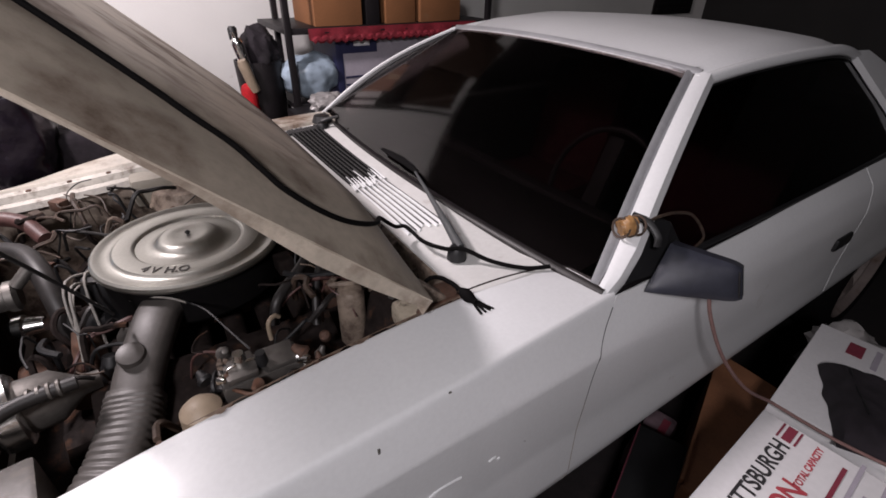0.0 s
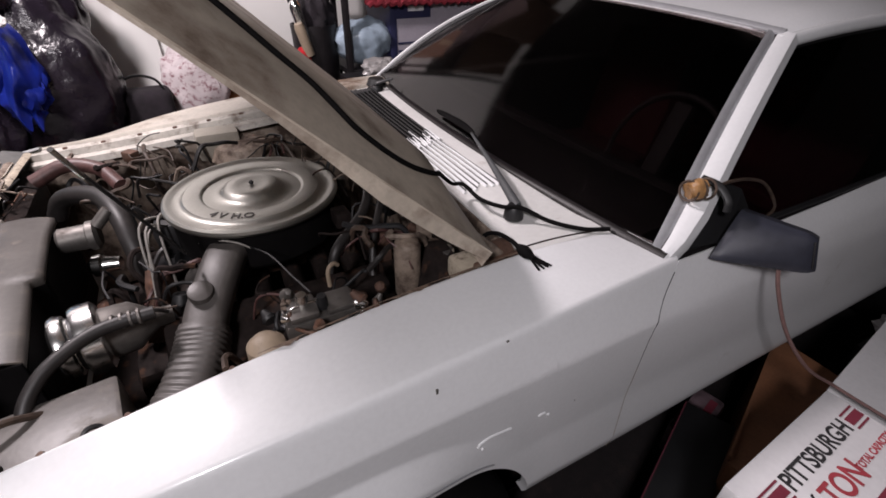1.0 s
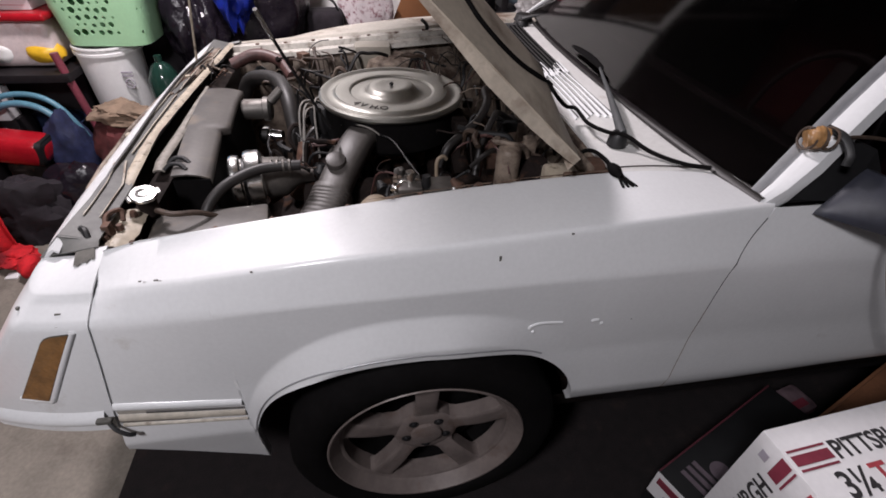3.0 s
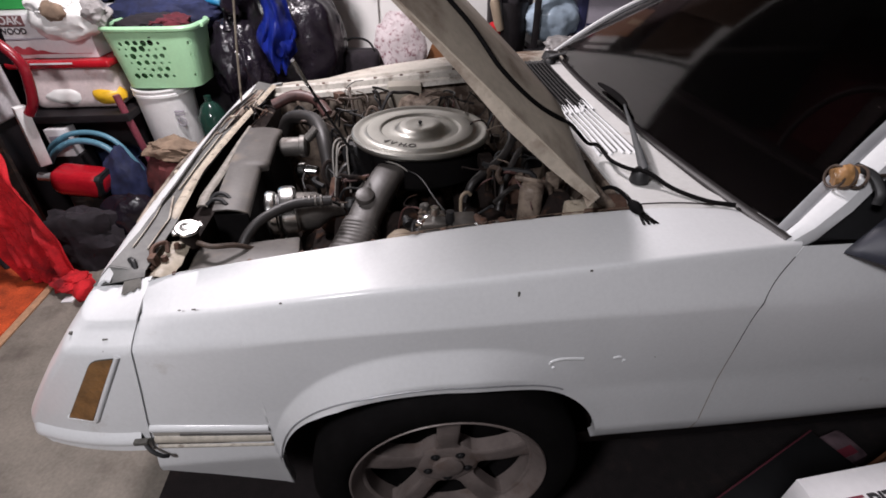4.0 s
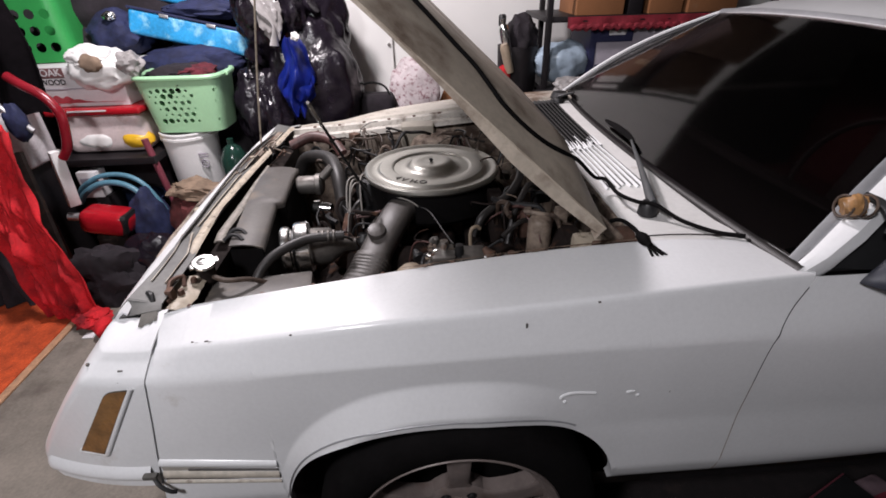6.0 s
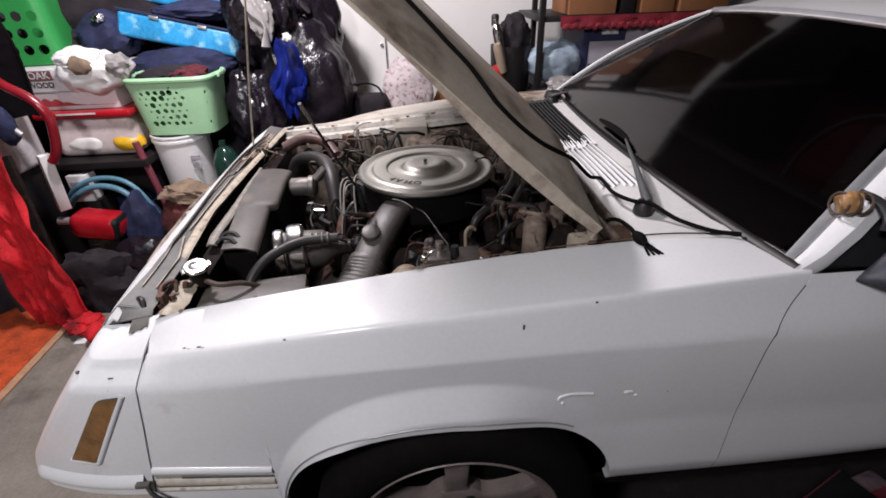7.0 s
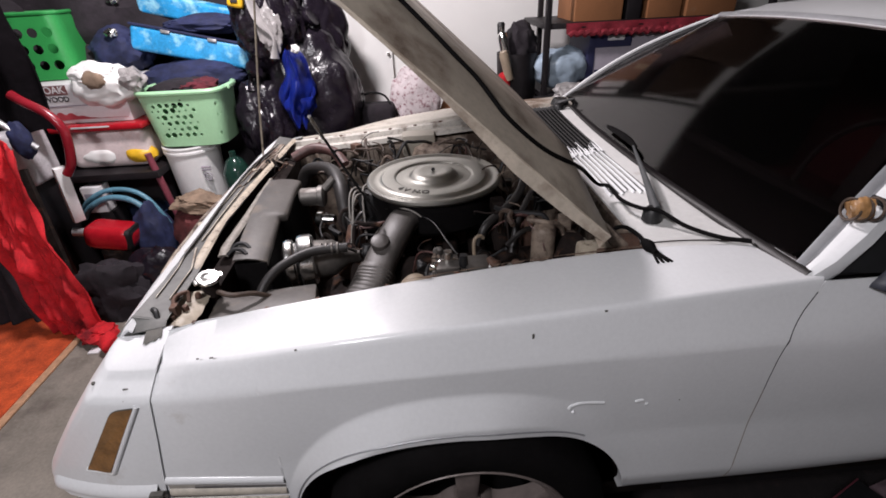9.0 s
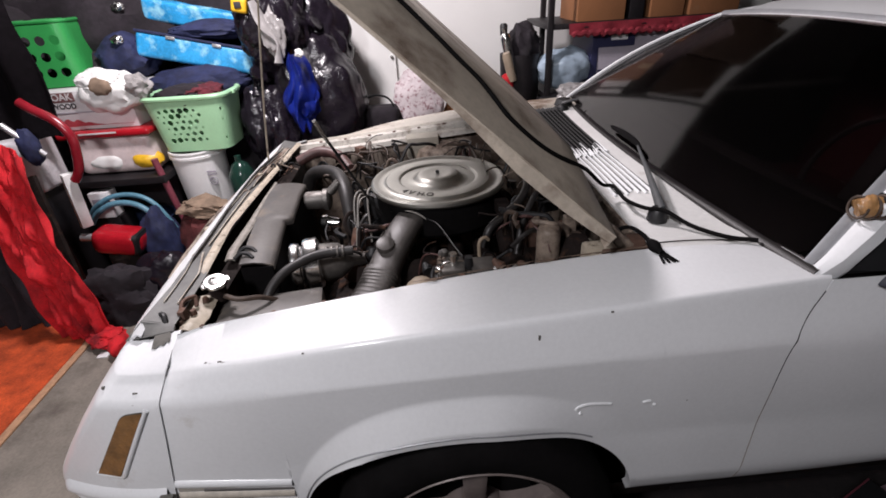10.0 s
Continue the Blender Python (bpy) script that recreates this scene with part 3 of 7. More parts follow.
def hood_point(u, v, off=0.0):
    """u along the hood from hinge to front, v across from the driver's side (0) to the far side (1)."""
    w0 = 0.0 + 0.03 * u
    y = 0.20 + w0 + (1.33 - 2 * w0) * v
    crown = 0.060 * math.sin(math.pi / 2 * min(1.0, v / 0.18)) * (0.35 + 0.65 * min(1.0, u / 0.08)) + 0.006 * math.sin(math.pi * max(0.0, v - 0.18) / 0.82)
    bend = -0.05 * max(0, u - 0.75) ** 2
    return HA + HOOD_D * (HOOD_L * u) + HOOD_N * (crown + bend + off) + Vector((0, y - HA.y, 0))


us, vs = lin(0, 1, 24), sorted(lin(0, 1, 24) + [0.02, 0.06, 0.11, 0.15, 0.165, 0.18, 0.195])
# Darker than the body paint: dust plus the shade on the raised skin.
HOOD_SKIN = material("dusty_hood_paint", (0.44, 0.38, 0.31), 0.5, vary=0.2, scale=6, bump=0.05, dirt=(0.13, 0.085, 0.06), dirt_amount=0.56, dirt_scale=5)
hood = part("hood", grid(us, vs, hood_point), HOOD_SKIN, car, "dusty white hood standing open, its skin darkened for shade")
solid(hood, 0.003)
frame_bm = bmesh.new()


def flange(u):
    """How deep the folded flange hangs below the skin, from the hinge to the front."""
    return interp(u, [(0, 0.014), (0.08, 0.023), (0.20, 0.026), (0.36, 0.009), (0.46, 0.004), (1, 0.004)])


for a, b in ((0.0, 0.10), (0.90, 1.0)):
    grid(lin(0, 1, 20), lin(a, b, 4), lambda u, v: hood_point(u, v, -flange(u)), frame_bm)
for a, b in ((0.0, 0.10), (0.45, 0.53), (0.90, 1.0)):
    grid(lin(a, b, 4), lin(0.1, 0.9, 16), lambda u, v: hood_point(u, v, -0.026), frame_bm)
grid(lin(0, 1, 20), [0, 1], lambda u, k: hood_point(u, 0, -flange(u) * k), frame_bm)
grid(lin(0, 1, 20), [0, 1], lambda u, k: hood_point(u, 1, -flange(u) * k), frame_bm)
grid(lin(0, 1, 20), [0, 1], lambda v, k: hood_point(0, v, -0.028 * k), frame_bm)
HOOD_FRAME = material("grimy_hood_frame_paint", (0.45, 0.39, 0.32), 0.5, vary=0.24, scale=8, bump=0.06, dirt=(0.14, 0.092, 0.064), dirt_amount=0.60, dirt_scale=6)
part("hood_frame", frame_bm, HOOD_FRAME, hood, "dusty inner frame of the hood")

# Engine bay shell.
part("firewall", box((0.40, 0.24, 0.35), (0.43, 1.48, 0.93), 0.01), BAY, car, "grimy firewall")
for s in (1, -1):
    bm = grid(lin(-0.60, 0.41, 20), lin(0, 1, 6), lambda x, v, s=s: Vector((x, (lambda y: y if s > 0 else 2 * MID - y)(inner_y(x) + 0.01 + 0.06 * v ** 0.5), crease_z(x) - 0.015 - 0.5 * v)))
    solid(part("inner_apron", bm, BAY, car, "grimy inner fender apron"), 0.004)
# Near-black base puts the shade of the bay's depths into the colour.
part("bay_floor", box((-0.62, 0.25, 0.30), (0.42, 1.47, 0.33)), BAY_DARK, car, "bottom of the engine bay, near-black for shade")
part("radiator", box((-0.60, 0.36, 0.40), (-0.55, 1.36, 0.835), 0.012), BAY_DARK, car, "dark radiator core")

# ---- engine bay ----
CREAM = material("worn_cream_paint", (0.40, 0.345, 0.27), 0.5, vary=0.2, scale=22, bump=0.2, dirt=(0.07, 0.05, 0.038), dirt_amount=0.42, dirt_scale=60)
WIRE_GREY = material("grey_wire", (0.24, 0.225, 0.205), 0.5, vary=0.2, scale=40, bump=0.0)
WIRE_RED = material("faded_red_wire", (0.085, 0.04, 0.036), 0.5, vary=0.3, scale=40, bump=0.0)
WIRE_BROWN = material("brown_wire", (0.055, 0.036, 0.026), 0.6, vary=0.4, scale=40, bump=0.0)
TAN = material("tan_plastic", (0.30, 0.235, 0.17), 0.5, vary=0.15, scale=14, bump=0.05, dirt=(0.14, 0.10, 0.07), dirt_amount=0.35, dirt_scale=20)
LETTER = material("dark_lettering", (0.05, 0.045, 0.04), 0.6, vary=0.1)
HEADER_TOP = material("bare_grey_header", (0.10, 0.10, 0.095), 0.6, vary=0.3, scale=14, bump=0.15, dirt=(0.30, 0.27, 0.23), dirt_amount=0.30, dirt_scale=20)


def text_mesh(body, size, m, mat, parent=None, name="lettering", extrude=0.0006, label="", align="CENTER"):
    """Raised lettering as a mesh, lying in the plane that m names."""
    cu = bpy.data.curves.new(name, "FONT")
    cu.body, cu.size, cu.align_x, cu.align_y, cu.extrude, cu.offset = body, size, align, "CENTER", extrude, size * 0.018
    tmp = bpy.data.objects.new("tmp", cu)
    scene.collection.objects.link(tmp)
    me = bpy.data.meshes.new_from_object(tmp.evaluated_get(bpy.context.evaluated_depsgraph_get()))
    bpy.data.objects.remove(tmp)
    bpy.data.curves.remove(cu)
    me.transform(m)
    me.materials.clear()
    me.materials.append(mat)
    ob = new(name, me)
    if parent:
        ob.parent = parent
        ob.matrix_parent_inverse = base_of(parent).inverted()
    if label:
        ob["label"] = label
    return ob


# Header top, radiator support and its slots, behind the white front edge.
def header_top(u, y):
    d = 1 - ((y - MID) / 0.78) ** 2
    wide = interp(abs(y - MID), [(0, 0.020), (0.34, 0.020), (0.44, 0.055), (0.75, 0.060)])
    return Vector((-0.655 - 0.014 * d + (wide + 0.014 * d) * u, y, 0.875 + 0.01 * d - 0.016 * u))


bm = grid(lin(0, 1, 5), sorted([y for y in ys if 0.23 < y < 1.52] + [0.232, 0.30, 0.38, 0.42, 0.46, 0.52, 1.20, 1.26, 1.30, 1.34, 1.42, 1.51]), header_top)
solid(part("header_top", bm, HEADER_TOP, car, "grey worn upper edge of the header panel"), 0.004)
def corner_z(x, y):
    """Height of the rounded top of the corner panel, driver's side."""
    yc = cy(x, CHEEK_TOP)
    w = min(1.0, max(0.0, (y - yc) / (0.206 - yc)))
    rise = 0.018 + 0.020 * min(1.0, max(0.0, (x + 0.66) / 0.09))
    return CHEEK_TOP + rise * w ** 0.75 + 0.003 * math.sin(math.pi * w)


def header_end(u, v):
    a = Vector((-0.686 + 0.102 * u, 0.2045, corner_z(-0.662 + 0.078 * u, 0.205) + 0.0055))
    return a.lerp(header_top(u, 0.236) + Vector((0, 0, 0.001)), v)


solid(part("header_end", grid(lin(0, 1, 8), lin(0, 1, 5), header_end), HEADER_TOP, car, "grey worn end of the header panel"), 0.003)


for k, (u, r) in enumerate(((0.30, 0.0032), (0.72, 0.0040))):
    for a, b in ((0.30, 0.52), (0.56, 0.93), (0.97, 1.40)):
        part("header_rib", tube([header_top(u + 0.05 * noise.noise(Vector((y * 6, k, 0))), y) + Vector((0, 0, 0.002)) for y in lin(a, b, 14)], r, 6, 2, flat=0.45), PAINT_DULL, car, "worn pale rib of the header")


def strip(name, rows, thick, mat, parent, label="", wave=0.0, seed=0):
    """A bent sheet strip: rows of (y, x left, x right, z)."""
    def fn(y, v):
        xa, xb, z = [interp(y, [(r[0], r[k]) for r in rows]) for k in (1, 2, 3)]
        z += wave * noise.noise(Vector((y * 22 + seed, v * 2, 0)))
        return Vector((xa + (xb - xa) * v, y, z - 0.004 * (2 * v - 1) ** 4))
    ob = part(name, grid(lin(rows[0][0], rows[-1][0], 40), lin(0, 1, 6), fn), mat, parent, label)
    return solid(ob, thick)


FLANGE_GREY = material("worn_grey_strip", (0.22, 0.20, 0.175), 0.5, vary=0.3, scale=22, bump=0.2, dirt=(0.07, 0.05, 0.04), dirt_amount=0.4, dirt_scale=50)
support = part("support_base", box((-0.665, 0.24, 0.78), (-0.575, 1.48, 0.815), 0.004), BAY_DARK, car, "dark radiator support")
strip("front_rail", [(0.36, -0.664, -0.640, 0.862), (0.55, -0.662, -0.646, 0.864), (0.72, -0.676, -0.662, 0.866), (0.88, -0.668, -0.654, 0.867), (1.4, -0.640, -0.616, 0.870)], 0.006, BAY, support, "grimy front rail", 0.004, 1)
cream = strip("support_strip", [(0.42, -0.626, -0.604, 0.864), (0.515, -0.635, -0.613, 0.865), (0.68, -0.650, -0.628, 0.866), (0.885, -0.640, -0.618, 0.867), (1.05, -0.629, -0.609, 0.868), (1.46, -0.598, -0.580, 0.872)], 0.005, CREAM, support, "cream radiator support with worn paint", 0.0012, 4)
for y, r in ((0.45, 0.004), (0.53, 0.0055), (0.60, 0.003), (0.71, 0.0045), (0.79, 0.003), (0.88, 0.004), (1.0, 0.003)):
    x = interp(y, [(0.42, -0.614), (0.515, -0.624), (0.68, -0.640), (0.885, -0.628), (1.2, -0.610)])
    part("slot", lathe([(0, 0.0), (r, 0.0), (r, -0.006)], Matrix.Translation((x, y, 0.8672)) @ Matrix.Diagonal((0.8, 1.8, 1, 1)), 12), BAY_DARK, cream)
strip("support_strip", [(0.50, -0.585, -0.562, 0.856), (0.55, -0.592, -0.572, 0.858), (0.68, -0.588, -0.568, 0.860), (0.89, -0.587, -0.577, 0.862), (1.02, -0.584, -0.577, 0.863)], 0.004, FLANGE_GREY, support, "worn grey strip of the radiator support", 0.0012, 7)
part("front_cable", tube([(-0.650, 0.36, 0.866), (-0.645, 0.48, 0.868), (-0.652, 0.60, 0.868), (-0.660, 0.76, 0.871), (-0.652, 0.90, 0.872), (-0.632, 1.1, 0.876)], 0.0035, 6), BAY_DARK, support)
for k, (dx, dz, r, mat) in enumerate(((-0.006, 0.004, 0.0050, BAY), (0.010, 0.002, 0.0038, IRON), (0.020, 0.000, 0.0030, BAY_DARK))):
    part("rail_rod", tube([(interp(y, [(0.36, -0.668), (0.68, -0.686), (0.9, -0.676), (1.4, -0.640)]) + dx + 0.003 * noise.noise(Vector((y * 9, k, 0))), y, 0.872 + dz + 0.003 * noise.noise(Vector((y * 11, k, 3)))) for y in lin(0.40, 1.34, 22)], r, 8, 2), mat, support, "worn rod along the front of the bay")
for k, y in enumerate((0.50, 0.655, 0.77, 0.93, 1.08)):
    x = interp(y, [(0.36, -0.660), (0.68, -0.676), (0.9, -0.668), (1.4, -0.634)])
    part("rail_tab", box((-0.012, -0.006 - 0.004 * (k % 2), -0.002), (0.014, 0.008, 0.010), 0.002, Matrix.Translation((x, y, 0.872)) @ Matrix.Rotation(0.4 * (k % 3) - 0.3, 4, "Z")), (BAY, CREAM, IRON)[k % 3], support)
# Small rusty fittings along the front rail.
rng = random.Random(5)
for k in range(16):
    y = 0.38 + 0.055 * k + 0.03 * rng.random()
    x = interp(y, [(0.36, -0.654), (0.68, -0.670), (0.9, -0.662), (1.4, -0.628)]) + rng.uniform(-0.012, 0.012)
    w, d, h = rng.uniform(0.003, 0.007), rng.uniform(0.005, 0.020), rng.uniform(0.002, 0.008)
    b = box((-w, -d, -0.006), (w, d, h), 0.0015, Matrix.Translation((x, y, 0.866)) @ Matrix.Rotation(rng.uniform(-0.5, 0.3), 4, "Z"))
    part("bracket", b, rng.choice([IRON, BAY, BAY_DARK, CREAM, BAY]), support)
# Latch fittings and twisted wires where the prop rod stands.
for k in range(9):
    c = Vector((rng.uniform(-0.62, -0.54), rng.uniform(1.02, 1.20), 0.872))
    part("wire", tube([c, c + Vector((rng.uniform(-0.03, 0.03), rng.uniform(-0.04, 0.04), 0.012 + 0.012 * rng.random())), c + Vector((rng.uniform(-0.06, 0.06), rng.uniform(-0.06, 0.06), -0.004))], rng.choice([0.0018, 0.0025, 0.004]), 6), rng.choice([IRON, BAY, BLACK, BAY_DARK]), car)
part("latch_cable", tube([(-0.642, 0.34, 0.872), (-0.652, 0.46, 0.880), (-0.655, 0.6, 0.882), (-0.662, 0.85, 0.886), (-0.66, 1.1, 0.888), (-0.63, 1.3, 0.89)], 0.004, 6), HOSE, car)
latch = part("latch_plate", grid(lin(0, 1, 8), lin(0, 1, 10), lambda u, v: Vector((-0.612 + 0.055 * u + 0.006 * noise.noise(Vector((v * 5, 1, 0))), 0.235 + 0.125 * v, 0.846 + 0.008 * noise.noise(Vector((u * 3, v * 4, 2))) - 0.03 * max(0.0, u - 0.6)))), CREAM, car, "bent cream corner bracket")
solid(latch, 0.003)
for k, (x, y) in enumerate(((-0.598, 0.255), (-0.585, 0.29), (-0.575, 0.335))):
    part("latch_bolt", lathe([(0, 0.007), (0.006, 0.007), (0.008, 0), (0.008, -0.004)], Matrix.Translation((x, y, 0.850)), 6), IRON, latch)
part("latch_tab", box((-0.604, 0.262, 0.82), (-0.590, 0.282, 0.872), 0.003), IRON, latch)
part("latch_hook", tube([(-0.60, 0.27, 0.86), (-0.605, 0.30, 0.872), (-0.59, 0.325, 0.868), (-0.585, 0.31, 0.852)], 0.005, 8), IRON, car)
part("hinge_hook", tube([(-0.615, 0.235, 0.862), (-0.622, 0.25, 0.874), (-0.634, 0.262, 0.872)], 0.006, 8), BLACK, car)

# Radiator cap and neck.
neck = part("radiator_neck", rod((-0.56, 0.372, 0.83), (-0.558, 0.367, 0.872), 0.019, 20), BAY_DARK, car, "dark radiator filler neck")
bm = lathe([(0.024, 0.0), (0.026, 0.002), (0.026, 0.007), (0.024, 0.009), (0.014, 0.0095), (0.013, 0.012), (0.007, 0.013), (0.006, 0.011), (0, 0.011)], None, 36)
for a in (0.6, 0.6 + math.pi):
    bm = box((0.021, -0.009, 0.001), (0.032, 0.009, 0.006), 0.002, Matrix.Rotation(a, 4, "Z"), bm)
bm.transform(Matrix.Translation((-0.558, 0.366, 0.872)) @ Euler((radians(10), radians(6), 0)).to_matrix().to_4x4())
part("radiator_cap", bm, CHROME, neck, "bright pressed-metal radiator cap")
text_mesh("C", 0.012, Matrix.Translation((-0.558, 0.366, 0.8860)) @ Euler((radians(10), radians(6), radians(70))).to_matrix().to_4x4(), LETTER, neck, extrude=0.0004)
part("overflow_hose", tube([(-0.535, 0.345, 0.85), (-0.50, 0.33, 0.848), (-0.46, 0.35, 0.835), (-0.43, 0.37, 0.81)], 0.006, 8), WIRE_BROWN, car)

# Fan shroud: a curved cover between the radiator and the fan.


def shroud(y, u):
    drop = 0.19 * max(0, u - 0.68) / 0.32
    reach = 0.098 if y > 0.70 else 0.078
    x = -0.534 - 0.09 * (min(y, 0.90) - 0.46) + reach * min(1, u / 0.68) + 0.012 * max(0, u - 0.68)
    z = 0.862 + 0.008 * math.sin(math.pi * min(1.0, u / 0.8)) - 0.018 * u - drop + 0.010 * math.sin((y - 0.46) / 0.54 * math.pi)
    return Vector((x, y, z))


SHROUD_Y = [0.458, 0.465, 0.50, 0.56, 0.62, 0.68, 0.696, 0.704, 0.73, 0.76, 0.80, 0.84, 0.88, 0.92, 0.96, 0.995, 1.0]
solid(part("fan_shroud", grid(SHROUD_Y, [0, 0.1, 0.3, 0.5, 0.62, 0.68, 0.70], shroud), SHROUD, car, "dusty black plastic fan shroud", angle=80), 0.004, -1, 80)
# Shroud back and end are near-black for the shade of the void.
solid(part("shroud_back", grid(SHROUD_Y, [0.705, 0.72, 0.8, 0.9, 1.0], shroud), RUBBER, car, "back of the fan shroud, near-black for its shade", angle=80), 0.004, -1, 80)
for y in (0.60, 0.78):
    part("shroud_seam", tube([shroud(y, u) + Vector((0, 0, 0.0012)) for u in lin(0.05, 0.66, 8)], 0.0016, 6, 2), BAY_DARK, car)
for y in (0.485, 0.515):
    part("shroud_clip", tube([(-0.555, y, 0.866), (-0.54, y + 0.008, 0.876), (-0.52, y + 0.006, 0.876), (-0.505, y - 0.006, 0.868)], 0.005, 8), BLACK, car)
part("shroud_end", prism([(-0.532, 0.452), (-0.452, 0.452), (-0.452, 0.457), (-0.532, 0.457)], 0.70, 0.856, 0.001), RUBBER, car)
part("fan_clutch", lathe([(0, 0), (0.06, 0.0), (0.07, 0.02), (0.05, 0.05), (0, 0.05)], along((-0.43, 0.83, 0.62), (-0.38, 0.83, 0.62)), 24), IRON, car)

# Grey box cover behind the headlamp, next to the fender.
cover = part("battery_cover", box((-0.555, 0.262, 0.68), (-0.318, 0.395, 0.815), 0.010, Matrix.Translation((-0.43, 0.33, 0.8)) @ Matrix.Rotation(radians(7), 4, "Z") @ Matrix.Translation((0.43, -0.33, -0.8))), SHROUD, car, "dusty grey plastic battery cover")
part("cover_clip", tube([(-0.37, 0.27, 0.815), (-0.36, 0.285, 0.828), (-0.345, 0.29, 0.826), (-0.335, 0.285, 0.815)], 0.004, 6), BLACK, cover)
part("cover_clip", lathe([(0, 0.012), (0.006, 0.012), (0.008, 0), (0.008, -0.004)], Matrix.Translation((-0.47, 0.278, 0.818)), 10), BLACK, cover)

# Air cleaner with its ribbed lid.
AC = Vector((-0.014, 0.818, 0.0))
to_ac = Matrix.Translation((AC.x, AC.y, 0))
cleaner = part("air_cleaner", lathe([(0.05, 0.79), (0.185, 0.80), (0.195, 0.812), (0.197, 0.905), (0.0, 0.906)], to_ac, 56), RUBBER, car, "black round air cleaner housing")
prof = [(0.198, 0.896), (0.206, 0.900), (0.2095, 0.907), (0.208, 0.914), (0.203, 0.918), (0.196, 0.917), (0.190, 0.913), (0.172, 0.9115), (0.166, 0.914), (0.161, 0.919), (0.126, 0.920), (0.121, 0.9185), (0.117, 0.914), (0.098, 0.913), (0.080, 0.915), (0.073, 0.920), (0.066, 0.928), (0.058, 0.9315), (0.040, 0.933), (0.030, 0.931), (0.012, 0.931), (0, 0.931)]
lid = part("lid", lathe(prof, to_ac, 80), LID, cleaner, "dull metal air cleaner lid with a raised ring")
part("wing_nut", join(lathe([(0.004, 0.93), (0.004, 0.938), (0.003, 0.940), (0, 0.941)], to_ac, 8), box((-0.006, -0.0015, 0.933), (0.006, 0.0015, 0.938), 0.001, to_ac)), BLACK, cleaner)
for ch, a in (("4", -2.36), ("V", -2.20), ("H", -1.98), (".", -1.88), ("O", -1.78)):
    m = to_ac @ Matrix.Rotation(a, 4, "Z") @ Matrix.Translation((0.143, 0, 0.9202)) @ Matrix.Rotation(radians(90), 4, "Z")
    text_mesh(ch, 0.030, m, LETTER, cleaner)

# Intake duct from the cleaner down to the fender.


def oval(points, wide, high, seg=16, n=6, ribs=None):
    path = smooth_path(points, n)
    bm = bmesh.new()
    rings = []
    for i, q in enumerate(path):
        d = (path[min(i + 1, len(path) - 1)] - path[max(i - 1, 0)]).normalized()
        side = d.cross(Vector((0, 0, 1))).normalized()
        up = side.cross(d)
        k = 1 + (0.045 * (i % 4 < 2) if ribs and ribs[0] <= i / len(path) <= ribs[1] else 0)
        ring = []
        for j in range(seg):
            a = 2 * math.pi * j / seg
            c, s = math.cos(a), math.sin(a)
            ring.append(bm.verts.new(q + k * (side * wide * math.copysign(abs(c) ** 0.6, c) + up * high * math.copysign(abs(s) ** 0.6, s))))
        rings.append(ring)
    for a, b in zip(rings, rings[1:]):
        for k in range(seg):
            bm.faces.new((a[k], a[(k + 1) % seg], b[(k + 1) % seg], b[k]))
    bm.faces.new(rings[0][::-1])
    bm.faces.new(rings[-1])
    bmesh.ops.recalc_face_normals(bm, faces=bm.faces)
    return bm


duct = part("intake_duct", oval([(-0.060, 0.70, 0.862), (-0.105, 0.655, 0.852), (-0.135, 0.60, 0.835), (-0.170, 0.54, 0.800), (-0.190, 0.49, 0.775)], 0.043, 0.030), DUCT, car, "dusty grey plastic intake duct with a round cap")
part("duct_cap", lathe([(0.024, -0.02), (0.026, 0.004), (0.024, 0.010), (0.018, 0.012), (0, 0.012)], Matrix.Translation((-0.176, 0.545, 0.838)) @ Euler((radians(22), 0, 0)).to_matrix().to_4x4(), 28), DUCT, duct, "round grey cap")
part("duct_collar", oval([(-0.088, 0.675, 0.857), (-0.098, 0.663, 0.855)], 0.047, 0.034, n=2), DUCT, duct)
part("duct_clip", tube([(-0.16, 0.69, 0.87), (-0.12, 0.655, 0.886), (-0.085, 0.63, 0.885), (-0.06, 0.62, 0.87)], 0.0022, 6), WIRE_GREY, duct)
part("corrugated_duct", oval([(-0.186, 0.50, 0.776), (-0.205, 0.45, 0.755), (-0.235, 0.385, 0.735), (-0.275, 0.32, 0.72), (-0.30, 0.27, 0.69)], 0.048, 0.042, n=20, ribs=(0.04, 0.96)), DUCT, duct, "black corrugated intake hose")
part("duct_wire", tube([(-0.06, 0.62, 0.872), (-0.03, 0.55, 0.885), (0.0, 0.47, 0.87), (0.02, 0.41, 0.865)], 0.0022, 5), BLACK, car)

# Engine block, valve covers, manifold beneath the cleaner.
# Block, covers and runners share the near-black that holds the bay's shade.
part("engine_block", box((-0.36, 0.55, 0.36), (0.33, 1.10, 0.66), 0.05), BAY_DARK, car, "greasy engine block, near-black for the shade in the bay")
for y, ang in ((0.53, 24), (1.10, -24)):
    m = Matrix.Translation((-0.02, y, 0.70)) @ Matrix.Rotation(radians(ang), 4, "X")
    part("valve_cover", box((-0.25, -0.075, -0.05), (0.25, 0.075, 0.05), 0.022, m), BAY_DARK, car, "greasy valve cover, near-black for the shade in the bay")
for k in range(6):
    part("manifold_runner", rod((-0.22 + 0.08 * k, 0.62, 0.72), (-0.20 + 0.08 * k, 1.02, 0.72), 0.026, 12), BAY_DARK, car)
part("carburetor", box((-0.10, 0.74, 0.70), (0.08, 0.90, 0.80), 0.02), IRON, car)

# Front accessories.


def cylinder_part(name, a, b, profile, mat, parent, label="", seg=28):
    return part(name, lathe(profile, along(a, b), seg), mat, parent, label)


